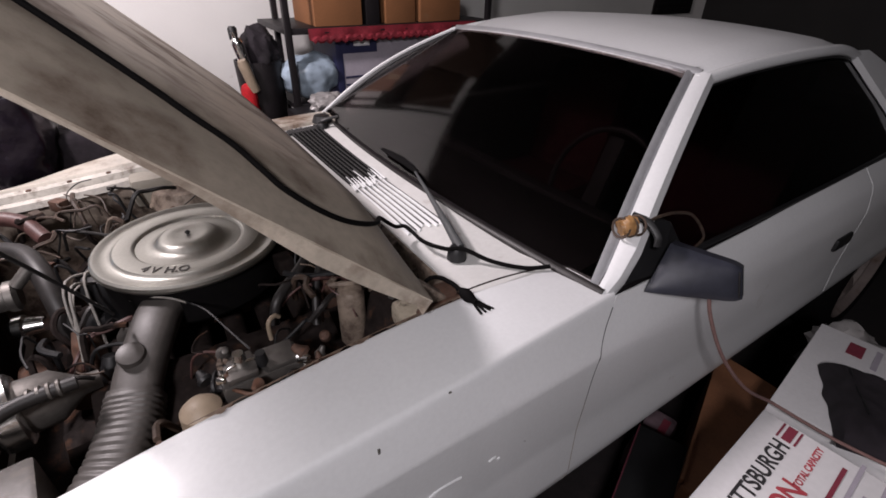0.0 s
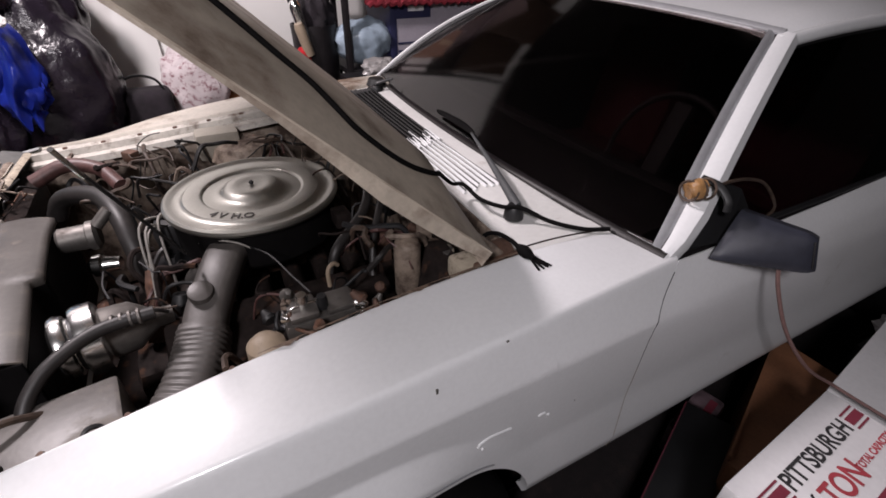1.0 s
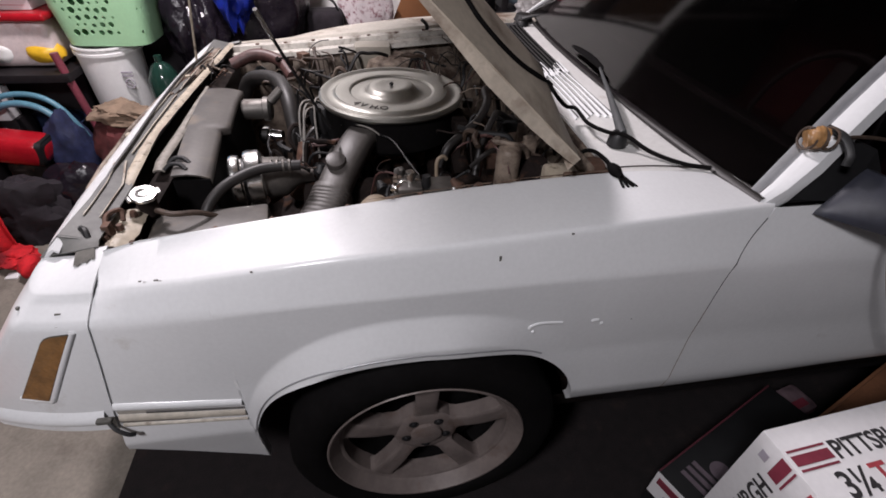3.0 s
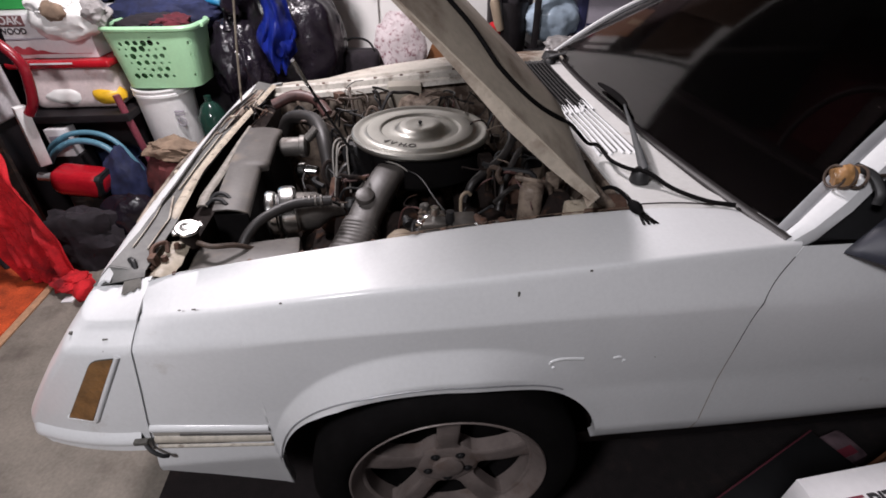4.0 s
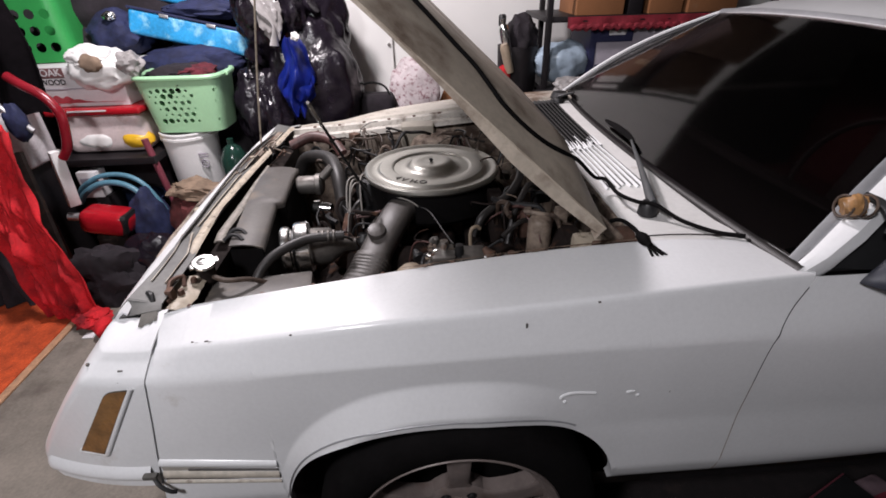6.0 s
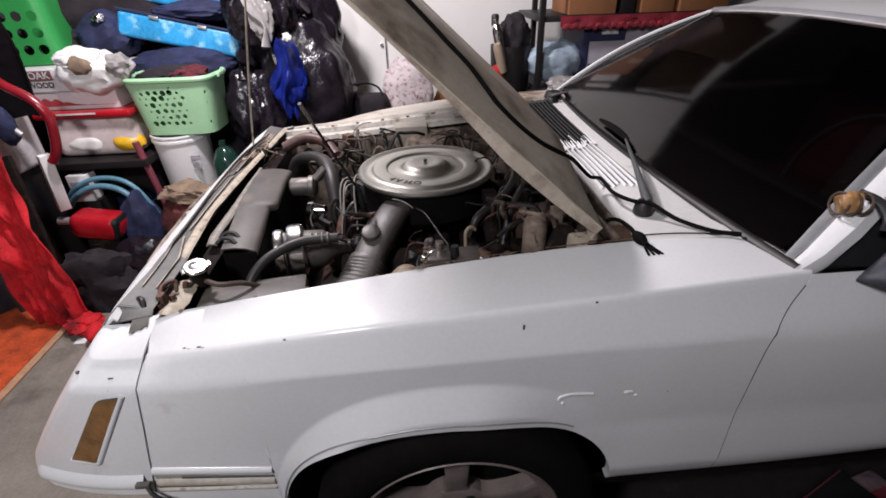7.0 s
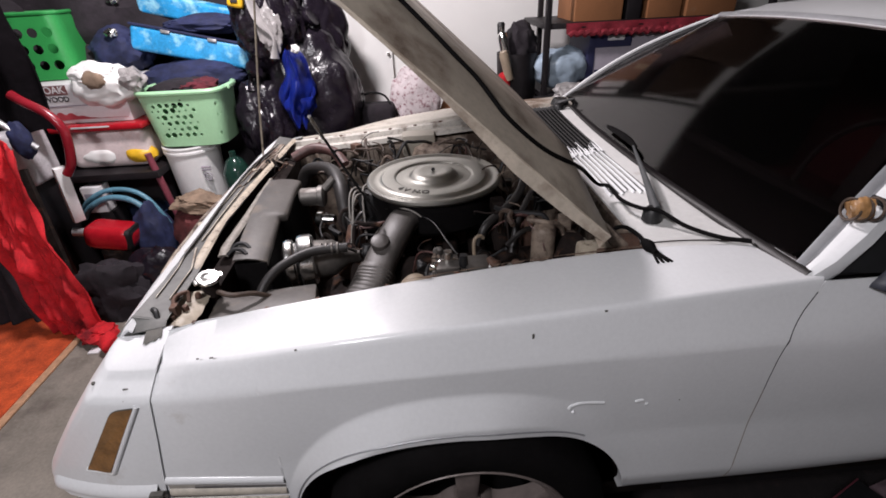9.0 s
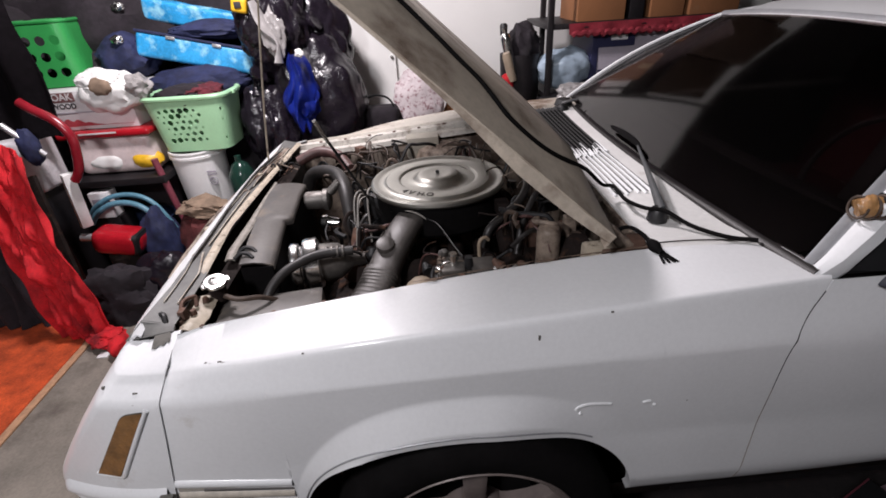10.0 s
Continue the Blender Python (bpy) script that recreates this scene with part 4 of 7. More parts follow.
comp = cylinder_part("air_conditioning_pulley", (-0.435, 0.535, 0.80), (-0.30, 0.56, 0.80), [(0, 0), (0.046, 0), (0.061, 0.006), (0.064, 0.014), (0.061, 0.026), (0.054, 0.030), (0.052, 0.036)], CHROME, car, "shiny belt pulley", 36)
cylinder_part("clutch_band", (-0.397, 0.542, 0.80), (-0.30, 0.56, 0.80), [(0.058, 0), (0.068, 0.002), (0.071, 0.01), (0.070, 0.036), (0.062, 0.042), (0.05, 0.044)], CHROME, comp, "shiny metal band")
cylinder_part("clutch_gap", (-0.405, 0.54, 0.80), (-0.30, 0.56, 0.80), [(0.053, 0), (0.053, 0.012)], BLACK, comp)
cylinder_part("compressor_body", (-0.358, 0.55, 0.798), (-0.24, 0.57, 0.79), [(0.052, 0), (0.050, 0.05), (0.035, 0.07), (0.02, 0.09), (0.018, 0.12), (0, 0.12)], ALLOY, comp, "dull alloy compressor body")
part("compressor_hose", tube([(-0.255, 0.49, 0.862), (-0.30, 0.485, 0.864), (-0.345, 0.475, 0.864), (-0.385, 0.455, 0.858), (-0.425, 0.425, 0.845), (-0.452, 0.39, 0.82), (-0.46, 0.36, 0.79)], 0.0125, 12), HOSE, car, "black rubber hose")
for k in range(4):
    x = -0.275 - 0.014 * k
    part("hose_clamp", lathe([(0.0125, 0), (0.0155, 0.002), (0.0155, 0.006), (0.0125, 0.008)], along((x, 0.488, 0.8635), (x - 0.1, 0.483, 0.8635)), 14), ALLOY, car, "metal hose clamp")
cylinder_part("idler", (-0.425, 0.905, 0.75), (-0.35, 0.89, 0.75), [(0, 0), (0.016, 0.0), (0.022, 0.008), (0.028, 0.012), (0.030, 0.03), (0.022, 0.034), (0.018, 0.07), (0, 0.07)], CHROME, car, "small shiny pulley")
cylinder_part("air_pump", (-0.46, 0.905, 0.835), (-0.35, 0.905, 0.835), [(0, 0), (0.025, 0), (0.030, 0.006), (0.030, 0.060), (0.036, 0.063), (0.036, 0.077), (0.026, 0.085), (0, 0.085)], ALLOY, car, "dull round air pump")
part("pump_outlet", rod((-0.375, 0.90, 0.86), (-0.34, 0.91, 0.892), 0.014, 12), ALLOY, car)
part("radiator_hose", tube([(-0.50, 1.13, 0.80), (-0.47, 1.11, 0.850), (-0.42, 1.07, 0.875), (-0.36, 1.00, 0.885), (-0.325, 0.91, 0.870), (-0.31, 0.85, 0.83), (-0.30, 0.81, 0.77), (-0.29, 0.78, 0.68)], 0.024, 14), HOSE, car, "dusty black radiator hose")
part("radiator_hose", tube([(-0.54, 1.22, 0.87), (-0.46, 1.23, 0.90), (-0.38, 1.20, 0.89), (-0.33, 1.12, 0.86)], 0.020, 12), WIRE_RED, car, "faded reddish hose")
for k, (x, y, z, r, h) in enumerate([(-0.27, 0.70, 0.72, 0.030, 0.09), (-0.24, 0.63, 0.70, 0.024, 0.08), (-0.30, 0.65, 0.68, 0.028, 0.06), (-0.20, 0.74, 0.74, 0.022, 0.10), (-0.25, 0.82, 0.74, 0.035, 0.07)]):
    part("accessory", lathe([(0, 0), (r, 0), (r * 1.1, 0.01), (r, h * 0.6), (r * 0.7, h), (0, h)], Matrix.Translation((x, y, z)) @ Euler((0.3 * (k - 2), 0.2 * k, 0)).to_matrix().to_4x4(), 16), [IRON, BLACK, IRON, ALLOY, BLACK][k], car)
distributor = part("distributor", lathe([(0, 0), (0.04, 0), (0.045, 0.05), (0.035, 0.08), (0, 0.085)], Matrix.Translation((-0.215, 0.835, 0.79)), 20), BLACK, car, "black distributor cap")
rng = random.Random(11)
for k in range(7):
    a = 2 * math.pi * k / 7
    p = Vector((-0.215 + 0.03 * math.cos(a), 0.835 + 0.03 * math.sin(a), 0.87))
    q = Vector((-0.29 + 0.10 * rng.random(), 0.66 + 0.2 * rng.random(), 0.74 + 0.06 * rng.random()))
    mid = (p + q) / 2 + Vector((-0.03 * rng.random(), 0, 0.05 + 0.04 * rng.random()))
    part("spark_lead", tube([p, mid, q], 0.003, 6), WIRE_GREY if k % 3 else BLACK, distributor)

# Brake master cylinder and fittings beside the near fender.
master = part("brake_master_cylinder", box((-0.045, 0.335, 0.815), (0.10, 0.405, 0.858), 0.010), ALLOY, car, "corroded brake master cylinder with a clipped lid")
part("reservoir_lid", box((-0.035, 0.338, 0.858), (0.020, 0.402, 0.872), 0.005), ALLOY, master)
part("reservoir_lid", box((0.035, 0.338, 0.856), (0.092, 0.398, 0.868), 0.005), ALLOY, master)
part("bail_wire", tube([(-0.04, 0.36, 0.85), (-0.03, 0.362, 0.876), (0.01, 0.365, 0.880), (0.03, 0.366, 0.868)], 0.0025, 6), CHROME, master)
part("reservoir_knob", lathe([(0, 0.03), (0.010, 0.03), (0.013, 0.02), (0.013, 0)], Matrix.Translation((-0.005, 0.372, 0.868)), 12), CHROME, master)
part("reservoir_knob", lathe([(0, 0.028), (0.009, 0.028), (0.011, 0.01), (0.011, 0)], Matrix.Translation((0.030, 0.36, 0.864)), 12), BLACK, master)
rng = random.Random(21)
for k in range(16):
    c = Vector((rng.uniform(-0.07, 0.14), rng.uniform(0.30, 0.42), rng.uniform(0.84, 0.872)))
    r = rng.uniform(0.006, 0.014)
    part("fitting", lathe([(0, 0), (r, 0), (r * 1.2, r * 0.5), (r * 0.8, r * 1.2), (r * 0.5, r * 2.2), (0, r * 2.4)], Matrix.Translation(c) @ Euler((rng.uniform(-1.2, 1.2), rng.uniform(-1.2, 1.2), 0)).to_matrix().to_4x4(), 10), rng.choice([ALLOY, IRON, BLACK, CHROME, BAY]), master)
part("fluid_bottle", lathe([(0, 0), (0.034, 0), (0.036, 0.02), (0.034, 0.055), (0.022, 0.068), (0.012, 0.072), (0, 0.074)], Matrix.Translation((-0.085, 0.335, 0.785)), 24), TAN, car, "tan plastic fluid bottle")
part("brake_line", tube([(-0.03, 0.34, 0.85), (0.0, 0.30, 0.86), (0.06, 0.29, 0.87), (0.12, 0.32, 0.86), (0.18, 0.33, 0.84)], 0.0035, 6), IRON, car)
part("dipstick_handle", tube([(0.066, 0.445, 0.84), (0.066, 0.448, 0.872), (0.072, 0.452, 0.884), (0.084, 0.458, 0.885), (0.092, 0.462, 0.876)], 0.0045, 8), TAN, car, "cream looped dipstick handle")
part("brake_booster", lathe([(0, 0), (0.10, 0.0), (0.125, 0.02), (0.125, 0.06), (0.09, 0.10), (0.03, 0.12)], along((0.35, 0.43, 0.76), (0.22, 0.43, 0.76)), 32), BAY_DARK, car, "dark brake booster drum")
part("canister", lathe([(0, 0), (0.026, 0), (0.029, 0.006), (0.029, 0.13), (0.024, 0.138), (0.010, 0.142), (0, 0.142)], Matrix.Translation((0.232, 0.415, 0.785)), 24), BAY, car, "grimy grey upright canister")
part("heater_hose", tube([(0.085, 0.49, 0.84), (0.10, 0.50, 0.885), (0.14, 0.53, 0.905), (0.19, 0.57, 0.925), (0.225, 0.63, 0.945), (0.24, 0.72, 0.945), (0.27, 0.80, 0.92)], 0.011, 10), HOSE, car, "curved black heater hose")
part("heater_hose", tube([(0.16, 0.44, 0.84), (0.18, 0.48, 0.90), (0.22, 0.54, 0.94), (0.25, 0.60, 0.93), (0.31, 0.66, 0.88)], 0.008, 10), HOSE, car)
for k, (x, y, h) in enumerate([(0.285, 0.46, 0.10), (0.31, 0.40, 0.06), (0.20, 0.50, 0.09), (0.335, 0.55, 0.12)]):
    part("relay", box((x, y, 0.82), (x + 0.03, y + 0.025, 0.82 + h), 0.004), [BAY, CREAM, IRON, BAY][k], car)
# Loose wiring over the firewall, aprons and block.
rng = random.Random(21)
mats = [WIRE_BROWN, BLACK, WIRE_BROWN, BAY, HOSE, BLACK, BAY_DARK, BLACK, WIRE_RED]
ZONES = [((0.10, 0.40), (0.38, 0.62), (0.86, 0.93), 22), ((0.16, 0.40), (0.62, 1.10), (0.84, 0.93), 16), ((-0.34, -0.14), (0.56, 0.78), (0.74, 0.83), 18), ((-0.45, -0.16), (1.02, 1.40), (0.80, 0.90), 26), ((-0.15, 0.30), (1.10, 1.42), (0.82, 0.91), 18), ((-0.14, 0.14), (0.36, 0.52), (0.78, 0.84), 10)]
for (x0, x1), (y0, y1), (z0, z1), n in ZONES:
    for k in range(n):
        p = Vector((rng.uniform(x0, x1), rng.uniform(y0, y1), rng.uniform(z0, z1) - 0.02))
        pts = [p - Vector((0, 0, 0.04))]
        d = Vector((rng.uniform(-1, 1), rng.uniform(-1, 1), 0.6)).normalized()
        for s in range(4):
            p = p + d * rng.uniform(0.03, 0.055)
            d = (d + Vector((rng.uniform(-0.9, 0.9), rng.uniform(-0.9, 0.9), rng.uniform(-0.8, 0.25)))).normalized()
            p.x, p.y, p.z = min(max(p.x, x0 - 0.02), x1 + 0.01), min(max(p.y, y0 - 0.02), y1 + 0.02), min(p.z, z1)
            pts.append(p.copy())
        part("wire", tube(pts, rng.choice([0.0018, 0.0025, 0.004, 0.0065]), 6, 4), rng.choice(mats), car)
for k in range(26):
    (x0, x1), (y0, y1), (z0, z1), n = ZONES[k % 5]
    c = Vector((rng.uniform(x0, x1), rng.uniform(y0, y1), rng.uniform(z0 - 0.06, z1 - 0.05)))
    s = rng.uniform(0.010, 0.024)
    if k % 2:
        bm = box(-Vector((s, s * 1.3, s)), Vector((s, s * 1.3, s)), s * 0.25, Matrix.Translation(c) @ Matrix.Rotation(rng.uniform(0, 3), 4, "Z"))
    else:
        bm = lathe([(0, 0), (s, 0), (s * 1.15, s * 0.4), (s, s * 1.6), (s * 0.5, s * 2), (0, s * 2)], Matrix.Translation(c) @ Euler((rng.uniform(-1, 1), rng.uniform(-1, 1), 0)).to_matrix().to_4x4(), 12)
    part("fitting", bm, rng.choice([IRON, BAY, BLACK, ALLOY, BAY_DARK, WIRE_BROWN]), car)
part("coolant_bottle", box((-0.12, 1.34, 0.80), (0.02, 1.43, 0.895), 0.018), material("clouded_plastic", (0.34, 0.31, 0.26), 0.5, vary=0.1, dirt=(0.25, 0.2, 0.14), dirt_amount=0.3), car, "clouded plastic coolant bottle")
part("strut_tower", lathe([(0, 0.06), (0.05, 0.06), (0.09, 0.045), (0.11, 0.0)], Matrix.Translation((0.02, 1.36, 0.80)), 28), BAY, car, "grimy strut tower")
part("strut_tower", lathe([(0, 0.06), (0.05, 0.06), (0.09, 0.045), (0.11, 0.0)], Matrix.Translation((0.05, 0.36, 0.74)), 28), BAY, car)
# Worn flanges along the far fender.
FLANGE = material("worn_flange_paint", (0.50, 0.475, 0.43), 0.5, vary=0.2, scale=12, bump=0.15, dirt=(0.12, 0.085, 0.06), dirt_amount=0.52, dirt_scale=13)
for dy, dz, mat in ((0.0, 0.0, FLANGE), (0.035, -0.022, FLANGE)):
    bm = grid(lin(-0.60, 0.40, 14), [0, 1, 2], lambda x, k: Vector((x, 2 * MID - inner_y(x) - dy - [0, 0.026, 0.030][k], 0.922 + 0.072 * x - 0.012 - far_drop(x) + dz - [0, 0.002, 0.020][k])))
    solid(part("fender_flange", bm, mat, car, "worn inner flange of the fender"), 0.003)
for k in range(9):
    x = -0.5 + 0.11 * k
    part("fender_bolt", lathe([(0, 0.005), (0.007, 0.005), (0.009, 0), (0.009, -0.003)], Matrix.Translation((x, 2 * MID - inner_y(x) - 0.014, 0.922 + 0.072 * x - 0.012 - far_drop(x))), 6), IRON, car)
part("hood_stop", tube([(0.17, 1.46, 0.905), (0.172, 1.455, 0.94), (0.15, 1.44, 0.965)], 0.007, 8), BLACK, car)
for k in range(8):
    x = -0.52 + 0.12 * k + 0.02 * (k % 2)
    part("fender_bolt", lathe([(0, 0.004), (0.004, 0.004), (0.006, 0), (0.006, -0.003)], Matrix.Translation((x, inner_y(x) - 0.004, 0.918 + 0.072 * x)), 6), IRON, car)

# Prop rod and antenna-like rod.
part("hood_prop", tube([(-0.655, 1.22, 0.875), (-0.62, 1.222, 1.1), (-0.56, 1.222, 1.42), (-0.50, 1.225, 1.72)], 0.0036, 8), CREAM, car, "thin pale steel rod propping the hood")
stick = part("oil_dipstick", tube([(-0.185, 0.61, 0.90), (-0.235, 0.535, 1.05), (-0.267, 0.446, 1.177)], 0.0035, 8), BLACK, car, "dark pulled-out dipstick")
part("dipstick_tip", tube([(-0.262, 0.463, 1.152), (-0.275, 0.42, 1.213)], 0.0042, 8), CHROME, stick)

# Hinge at the foot of the hood.
for y in (0.27, 1.45):
    hinge = part("hood_hinge", box((-0.012, -0.012, -0.10), (0.012, 0.012, 0.06), 0.004, Matrix.Translation((0.335, y, 0.965)) @ Matrix.Rotation(radians(-47), 4, "Y")), BAY, car, "rusty hood hinge")
    part("hinge_arm", box((0.30, y - 0.02, 0.90), (0.40, y - 0.008, 0.945), 0.006), IRON, hinge)
part("hinge_cover", box((0.275, 0.262, 0.885), (0.345, 0.32, 0.935), 0.012, None), CREAM, car)
part("rusty_bracket", box((0.355, 0.258, 0.905), (0.395, 0.30, 0.957), 0.010), IRON, car, "rusty hinge bracket")

# ---- cowl and wipers ----
part("panel_gap", tube([(x, inner_y(x) + 0.006, 0.926 + 0.072 * x - 0.47 * max(0.0, x - 0.42) ** 2) for x in lin(0.40, 0.61, 10)], 0.0016, 6, 2), BAY_DARK, car, "dark gap between cowl and fender")
part("cowl_grille", grid(lin(0, 1, 4), lin(0.84, 1.46, 12), lambda u, y: cowl_point(0.10 + 0.62 * u, y) + Vector((0, 0, 0.004))), RUBBER, car, "black cowl grille")
rng = random.Random(4)
for k in range(8):
    u = 0.13 + 0.078 * k
    part("louvre", tube([cowl_point(u, y) + Vector((0, 0, 0.0065 + 0.001 * rng.random())) for y in lin(0.84 + 0.05 * rng.random(), 1.40 + 0.05 * rng.random(), 8)], 0.0022, 6, 2, flat=0.6), BLACK, car, "dark cowl louvre")
for k in range(15):
    y = 1.40 + 0.006 * (k % 2)
    a = cowl_point(0.08 + 0.045 * k, y)
    part("grille_tooth", tube([a + Vector((0, 0, 0.006)), a + Vector((-0.004, 0.035 + 0.015 * rng.random(), 0.007))], 0.0034, 6, 2), BLACK, car)
# White streaks across the ragged near edge of the black grille.
for k in range(12):
    a = cowl_point(0.10 + 0.055 * k, 0.80 + 0.05 * rng.random())
    part("worn_paint", tube([a + Vector((0, 0, 0.006)), a + Vector((0.004, 0.05 + 0.06 * rng.random(), 0.0068))], lambda t: 0.0036 * (1 - 0.7 * t), 6, 2, flat=0.5), PAINT, car, "white streak at the edge of the grille")
for k in range(7):
    u = 0.14 + 0.085 * k
    y0, y1 = 0.50 + 0.03 * rng.random(), 0.80 + 0.16 * rng.random()
    part("louvre", tube([cowl_point(u, y0) + Vector((0, 0, 0.002)), cowl_point(u, (y0 + y1) / 2) + Vector((0, 0, 0.007)), cowl_point(u, y1) + Vector((0, 0, 0.006))], lambda t: 0.0040 * (1 - 0.6 * t), 8, 6, flat=0.6), PAINT, car, "white cowl louvre")
    part("louvre_slot", tube([cowl_point(u + 0.042, y0 + 0.01) + Vector((0, 0, 0.001)), cowl_point(u + 0.042, y1) + Vector((0, 0, 0.002))], 0.0026, 6), BLACK, car)
part("corner_seal", tube([ws_base(y) + Vector((-0.008, 0, 0.002)) for y in lin(0.10, 0.56, 12)], lambda t: 0.011 - 0.006 * t ** 2, 10, 2, flat=0.45), HOSE, car, "black rubber corner seal")
part("cowl_seal", tube([ws_base(y) + Vector((-0.006, 0, 0.001)) for y in lin(0.50, 1.60, 18)], 0.005, 8, 2), HOSE, car, "black rubber windshield seal")
WIPER = material("weathered_wiper_metal", (0.050, 0.053, 0.056), 0.5, vary=0.2, scale=20, bump=0.05)
arm = part("wiper_arm", tube([(0.470, 0.362, 0.974), (0.505, 0.486, 0.985), (0.540, 0.611, 0.993), (0.575, 0.735, 0.999)], lambda t: 0.0115 - 0.0085 * t ** 0.9, 10, 8, flat=0.5), WIPER, car, "dark grey windshield wiper arm")
part("wiper_pivot", lathe([(0, 0.020), (0.014, 0.019), (0.020, 0.010), (0.022, -0.012)], Matrix.Translation((0.466, 0.366, 0.958)), 20), BLACK, arm)
part("wiper_head", tube([(0.578, 0.72, 0.998), (0.584, 0.79, 1.000), (0.586, 0.87, 0.999), (0.584, 0.96, 0.996)], lambda t: 0.004 + 0.006 * math.sin(math.pi * t) ** 0.6, 8, 6, flat=0.6), RUBBER, arm)
arm = part("wiper_arm", tube([(0.555, 1.42, 0.975), (0.575, 1.40, 0.985), (0.60, 1.36, 1.0)], lambda t: 0.011 - 0.006 * t, 10, 8, flat=0.55), BLACK, car, "black windshield wiper arm")
part("wiper_pivot", lathe([(0, 0.024), (0.018, 0.022), (0.024, 0.012), (0.024, -0.01)], Matrix.Translation((0.555, 1.42, 0.945)), 20), BLACK, arm)
part("hinge_cover", lathe([(0, 0.03), (0.03, 0.025), (0.04, 0.0)], Matrix.Translation((0.575, 1.475, 0.955)), 16), BLACK, car)

# Extension cord down over the hood, across the cowl and in over the windshield base.
cord_pts = [hood_point(u, v, 0.006) for u, v in ((1.0, 0.165), (0.85, 0.150), (0.70, 0.135), (0.55, 0.120), (0.43, 0.104), (0.38, 0.094), (0.33, 0.086), (0.29, 0.068), (0.262, 0.056), (0.21, 0.053), (0.16, 0.061), (0.107, 0.084), (0.06, 0.125))]
cord_pts = [hood_point(1.0, 0.17, -0.06)] + cord_pts + [Vector(p) for p in ((0.335, 0.47, 1.035), (0.385, 0.500, 0.986), (0.410, 0.492, 0.982), (0.418, 0.430, 0.972), (0.440, 0.375, 0.974), (0.470, 0.345, 0.978), (0.508, 0.296, 0.962), (0.553, 0.242, 0.960), (0.600, 0.216, 0.962))]
cord = single("extension_cord", tube(cord_pts, 0.0046, 8, 8), RUBBER, "black extension cord draped over the hood and cowl", "extension cord")
plug_cord = thing("plug_cord", (0.40, 0.22, 0.94), "short black cord with a frayed plug lying on the fender", "cord")
part("cord", tube([(0.345, 0.32, 0.93), (0.360, 0.315, 0.958), (0.374, 0.295, 0.970), (0.388, 0.268, 0.966), (0.392, 0.246, 0.962)], 0.0045, 8), RUBBER, plug_cord)
part("plug", tube([(0.392, 0.248, 0.962), (0.394, 0.226, 0.961), (0.398, 0.204, 0.958)], lambda t: 0.006 + 0.006 * math.sin(math.pi * min(1, t * 1.1)), 10), RUBBER, plug_cord, "black plug")
for dx in (-0.010, 0.0, 0.009, 0.016):
    part("strand", tube([(0.398 + dx * 0.4, 0.206, 0.957), (0.400 + dx * 0.8, 0.190, 0.954), (0.403 + dx * 1.1, 0.178, 0.951)], 0.0026, 5), RUBBER, plug_cord)

# Side mirror, and the wrapped bundle on the windshield pillar.
MIRROR = material("dark_blue_grey_plastic", (0.026, 0.028, 0.040), 0.5, vary=0.2, scale=12, bump=0.05, dirt=(0.055, 0.055, 0.065), dirt_amount=0.25)
FACE = [Vector(p) for p in ((0.716, 0.068, 0.942), (0.795, 0.085, 1.024), (0.864, -0.030, 1.007), (0.862, -0.055, 0.936))]
BACK = Vector((0.88, 0.30, -0.30)).normalized()


def mirror_point(u, v, w):
    """Over the front of the housing (u from door to tip, v from bottom to top), w deep behind it."""
    a, b, c, d = FACE
    tip = max(0.0, (u - 0.8) / 0.2)
    vv = 0.5 + (v - 0.5) * (1 - 0.16 * tip ** 3)
    p = a.lerp(d, u).lerp(b.lerp(c, u), vv)
    bulge = 0.010 * math.sin(math.pi * u) * math.sin(math.pi * v)
    edge = 0.006 * ((2 * v - 1) ** 8 + (2 * u - 1) ** 10)
    return p - BACK * (bulge - edge) + BACK * w


bm = grid(lin(0, 1, 17), lin(0, 1, 13), lambda u, v: mirror_point(u, v, 0.0))
grid(lin(0, 1, 17), lin(0, 1, 4), lambda u, v: mirror_point(u, 1.0, 0.055 * v), bm)
grid(lin(0, 1, 17), lin(0, 1, 4), lambda u, v: mirror_point(u, 0.0, 0.055 * v), bm)
grid(lin(0, 1, 13), lin(0, 1, 4), lambda u, v: mirror_point(1.0, u, 0.055 * v), bm)
grid(lin(0, 1, 13), lin(0, 1, 4), lambda u, v: mirror_point(0.0, u, 0.055 * v), bm)
grid(lin(0, 1, 17), lin(0, 1, 13), lambda u, v: mirror_point(u, v, 0.055), bm)
bmesh.ops.remove_doubles(bm, verts=bm.verts, dist=0.0005)
bmesh.ops.recalc_face_normals(bm, faces=bm.faces)
mirror = part("side_mirror", bm, MIRROR, car, "dark blue-grey side mirror housing")
sail = bmesh.new()
near = [sail.verts.new(p) for p in ((0.700, 0.100, 0.952), (0.800, 0.085, 0.952), (0.900, 0.095, 0.955), (0.860, 0.130, 1.035), (0.800, 0.150, 1.055))]
far = [sail.verts.new(v.co + Vector((0, 0.02, 0))) for v in near]
sail.faces.new(near)
sail.faces.new(far[::-1])
for k in range(5):
    sail.faces.new((near[k - 1], near[k], far[k], far[k - 1]))
bmesh.ops.recalc_face_normals(sail, faces=sail.faces)
part("mirror_foot", sail, BLACK, mirror, "black triangular mirror base", smooth=False)
part("mirror_end", tube([mirror_point(0.97, v, -0.001) for v in lin(0.12, 0.88, 8)], 0.004, 8, 2, flat=0.5), BLACK, mirror, "dark tip of the housing")

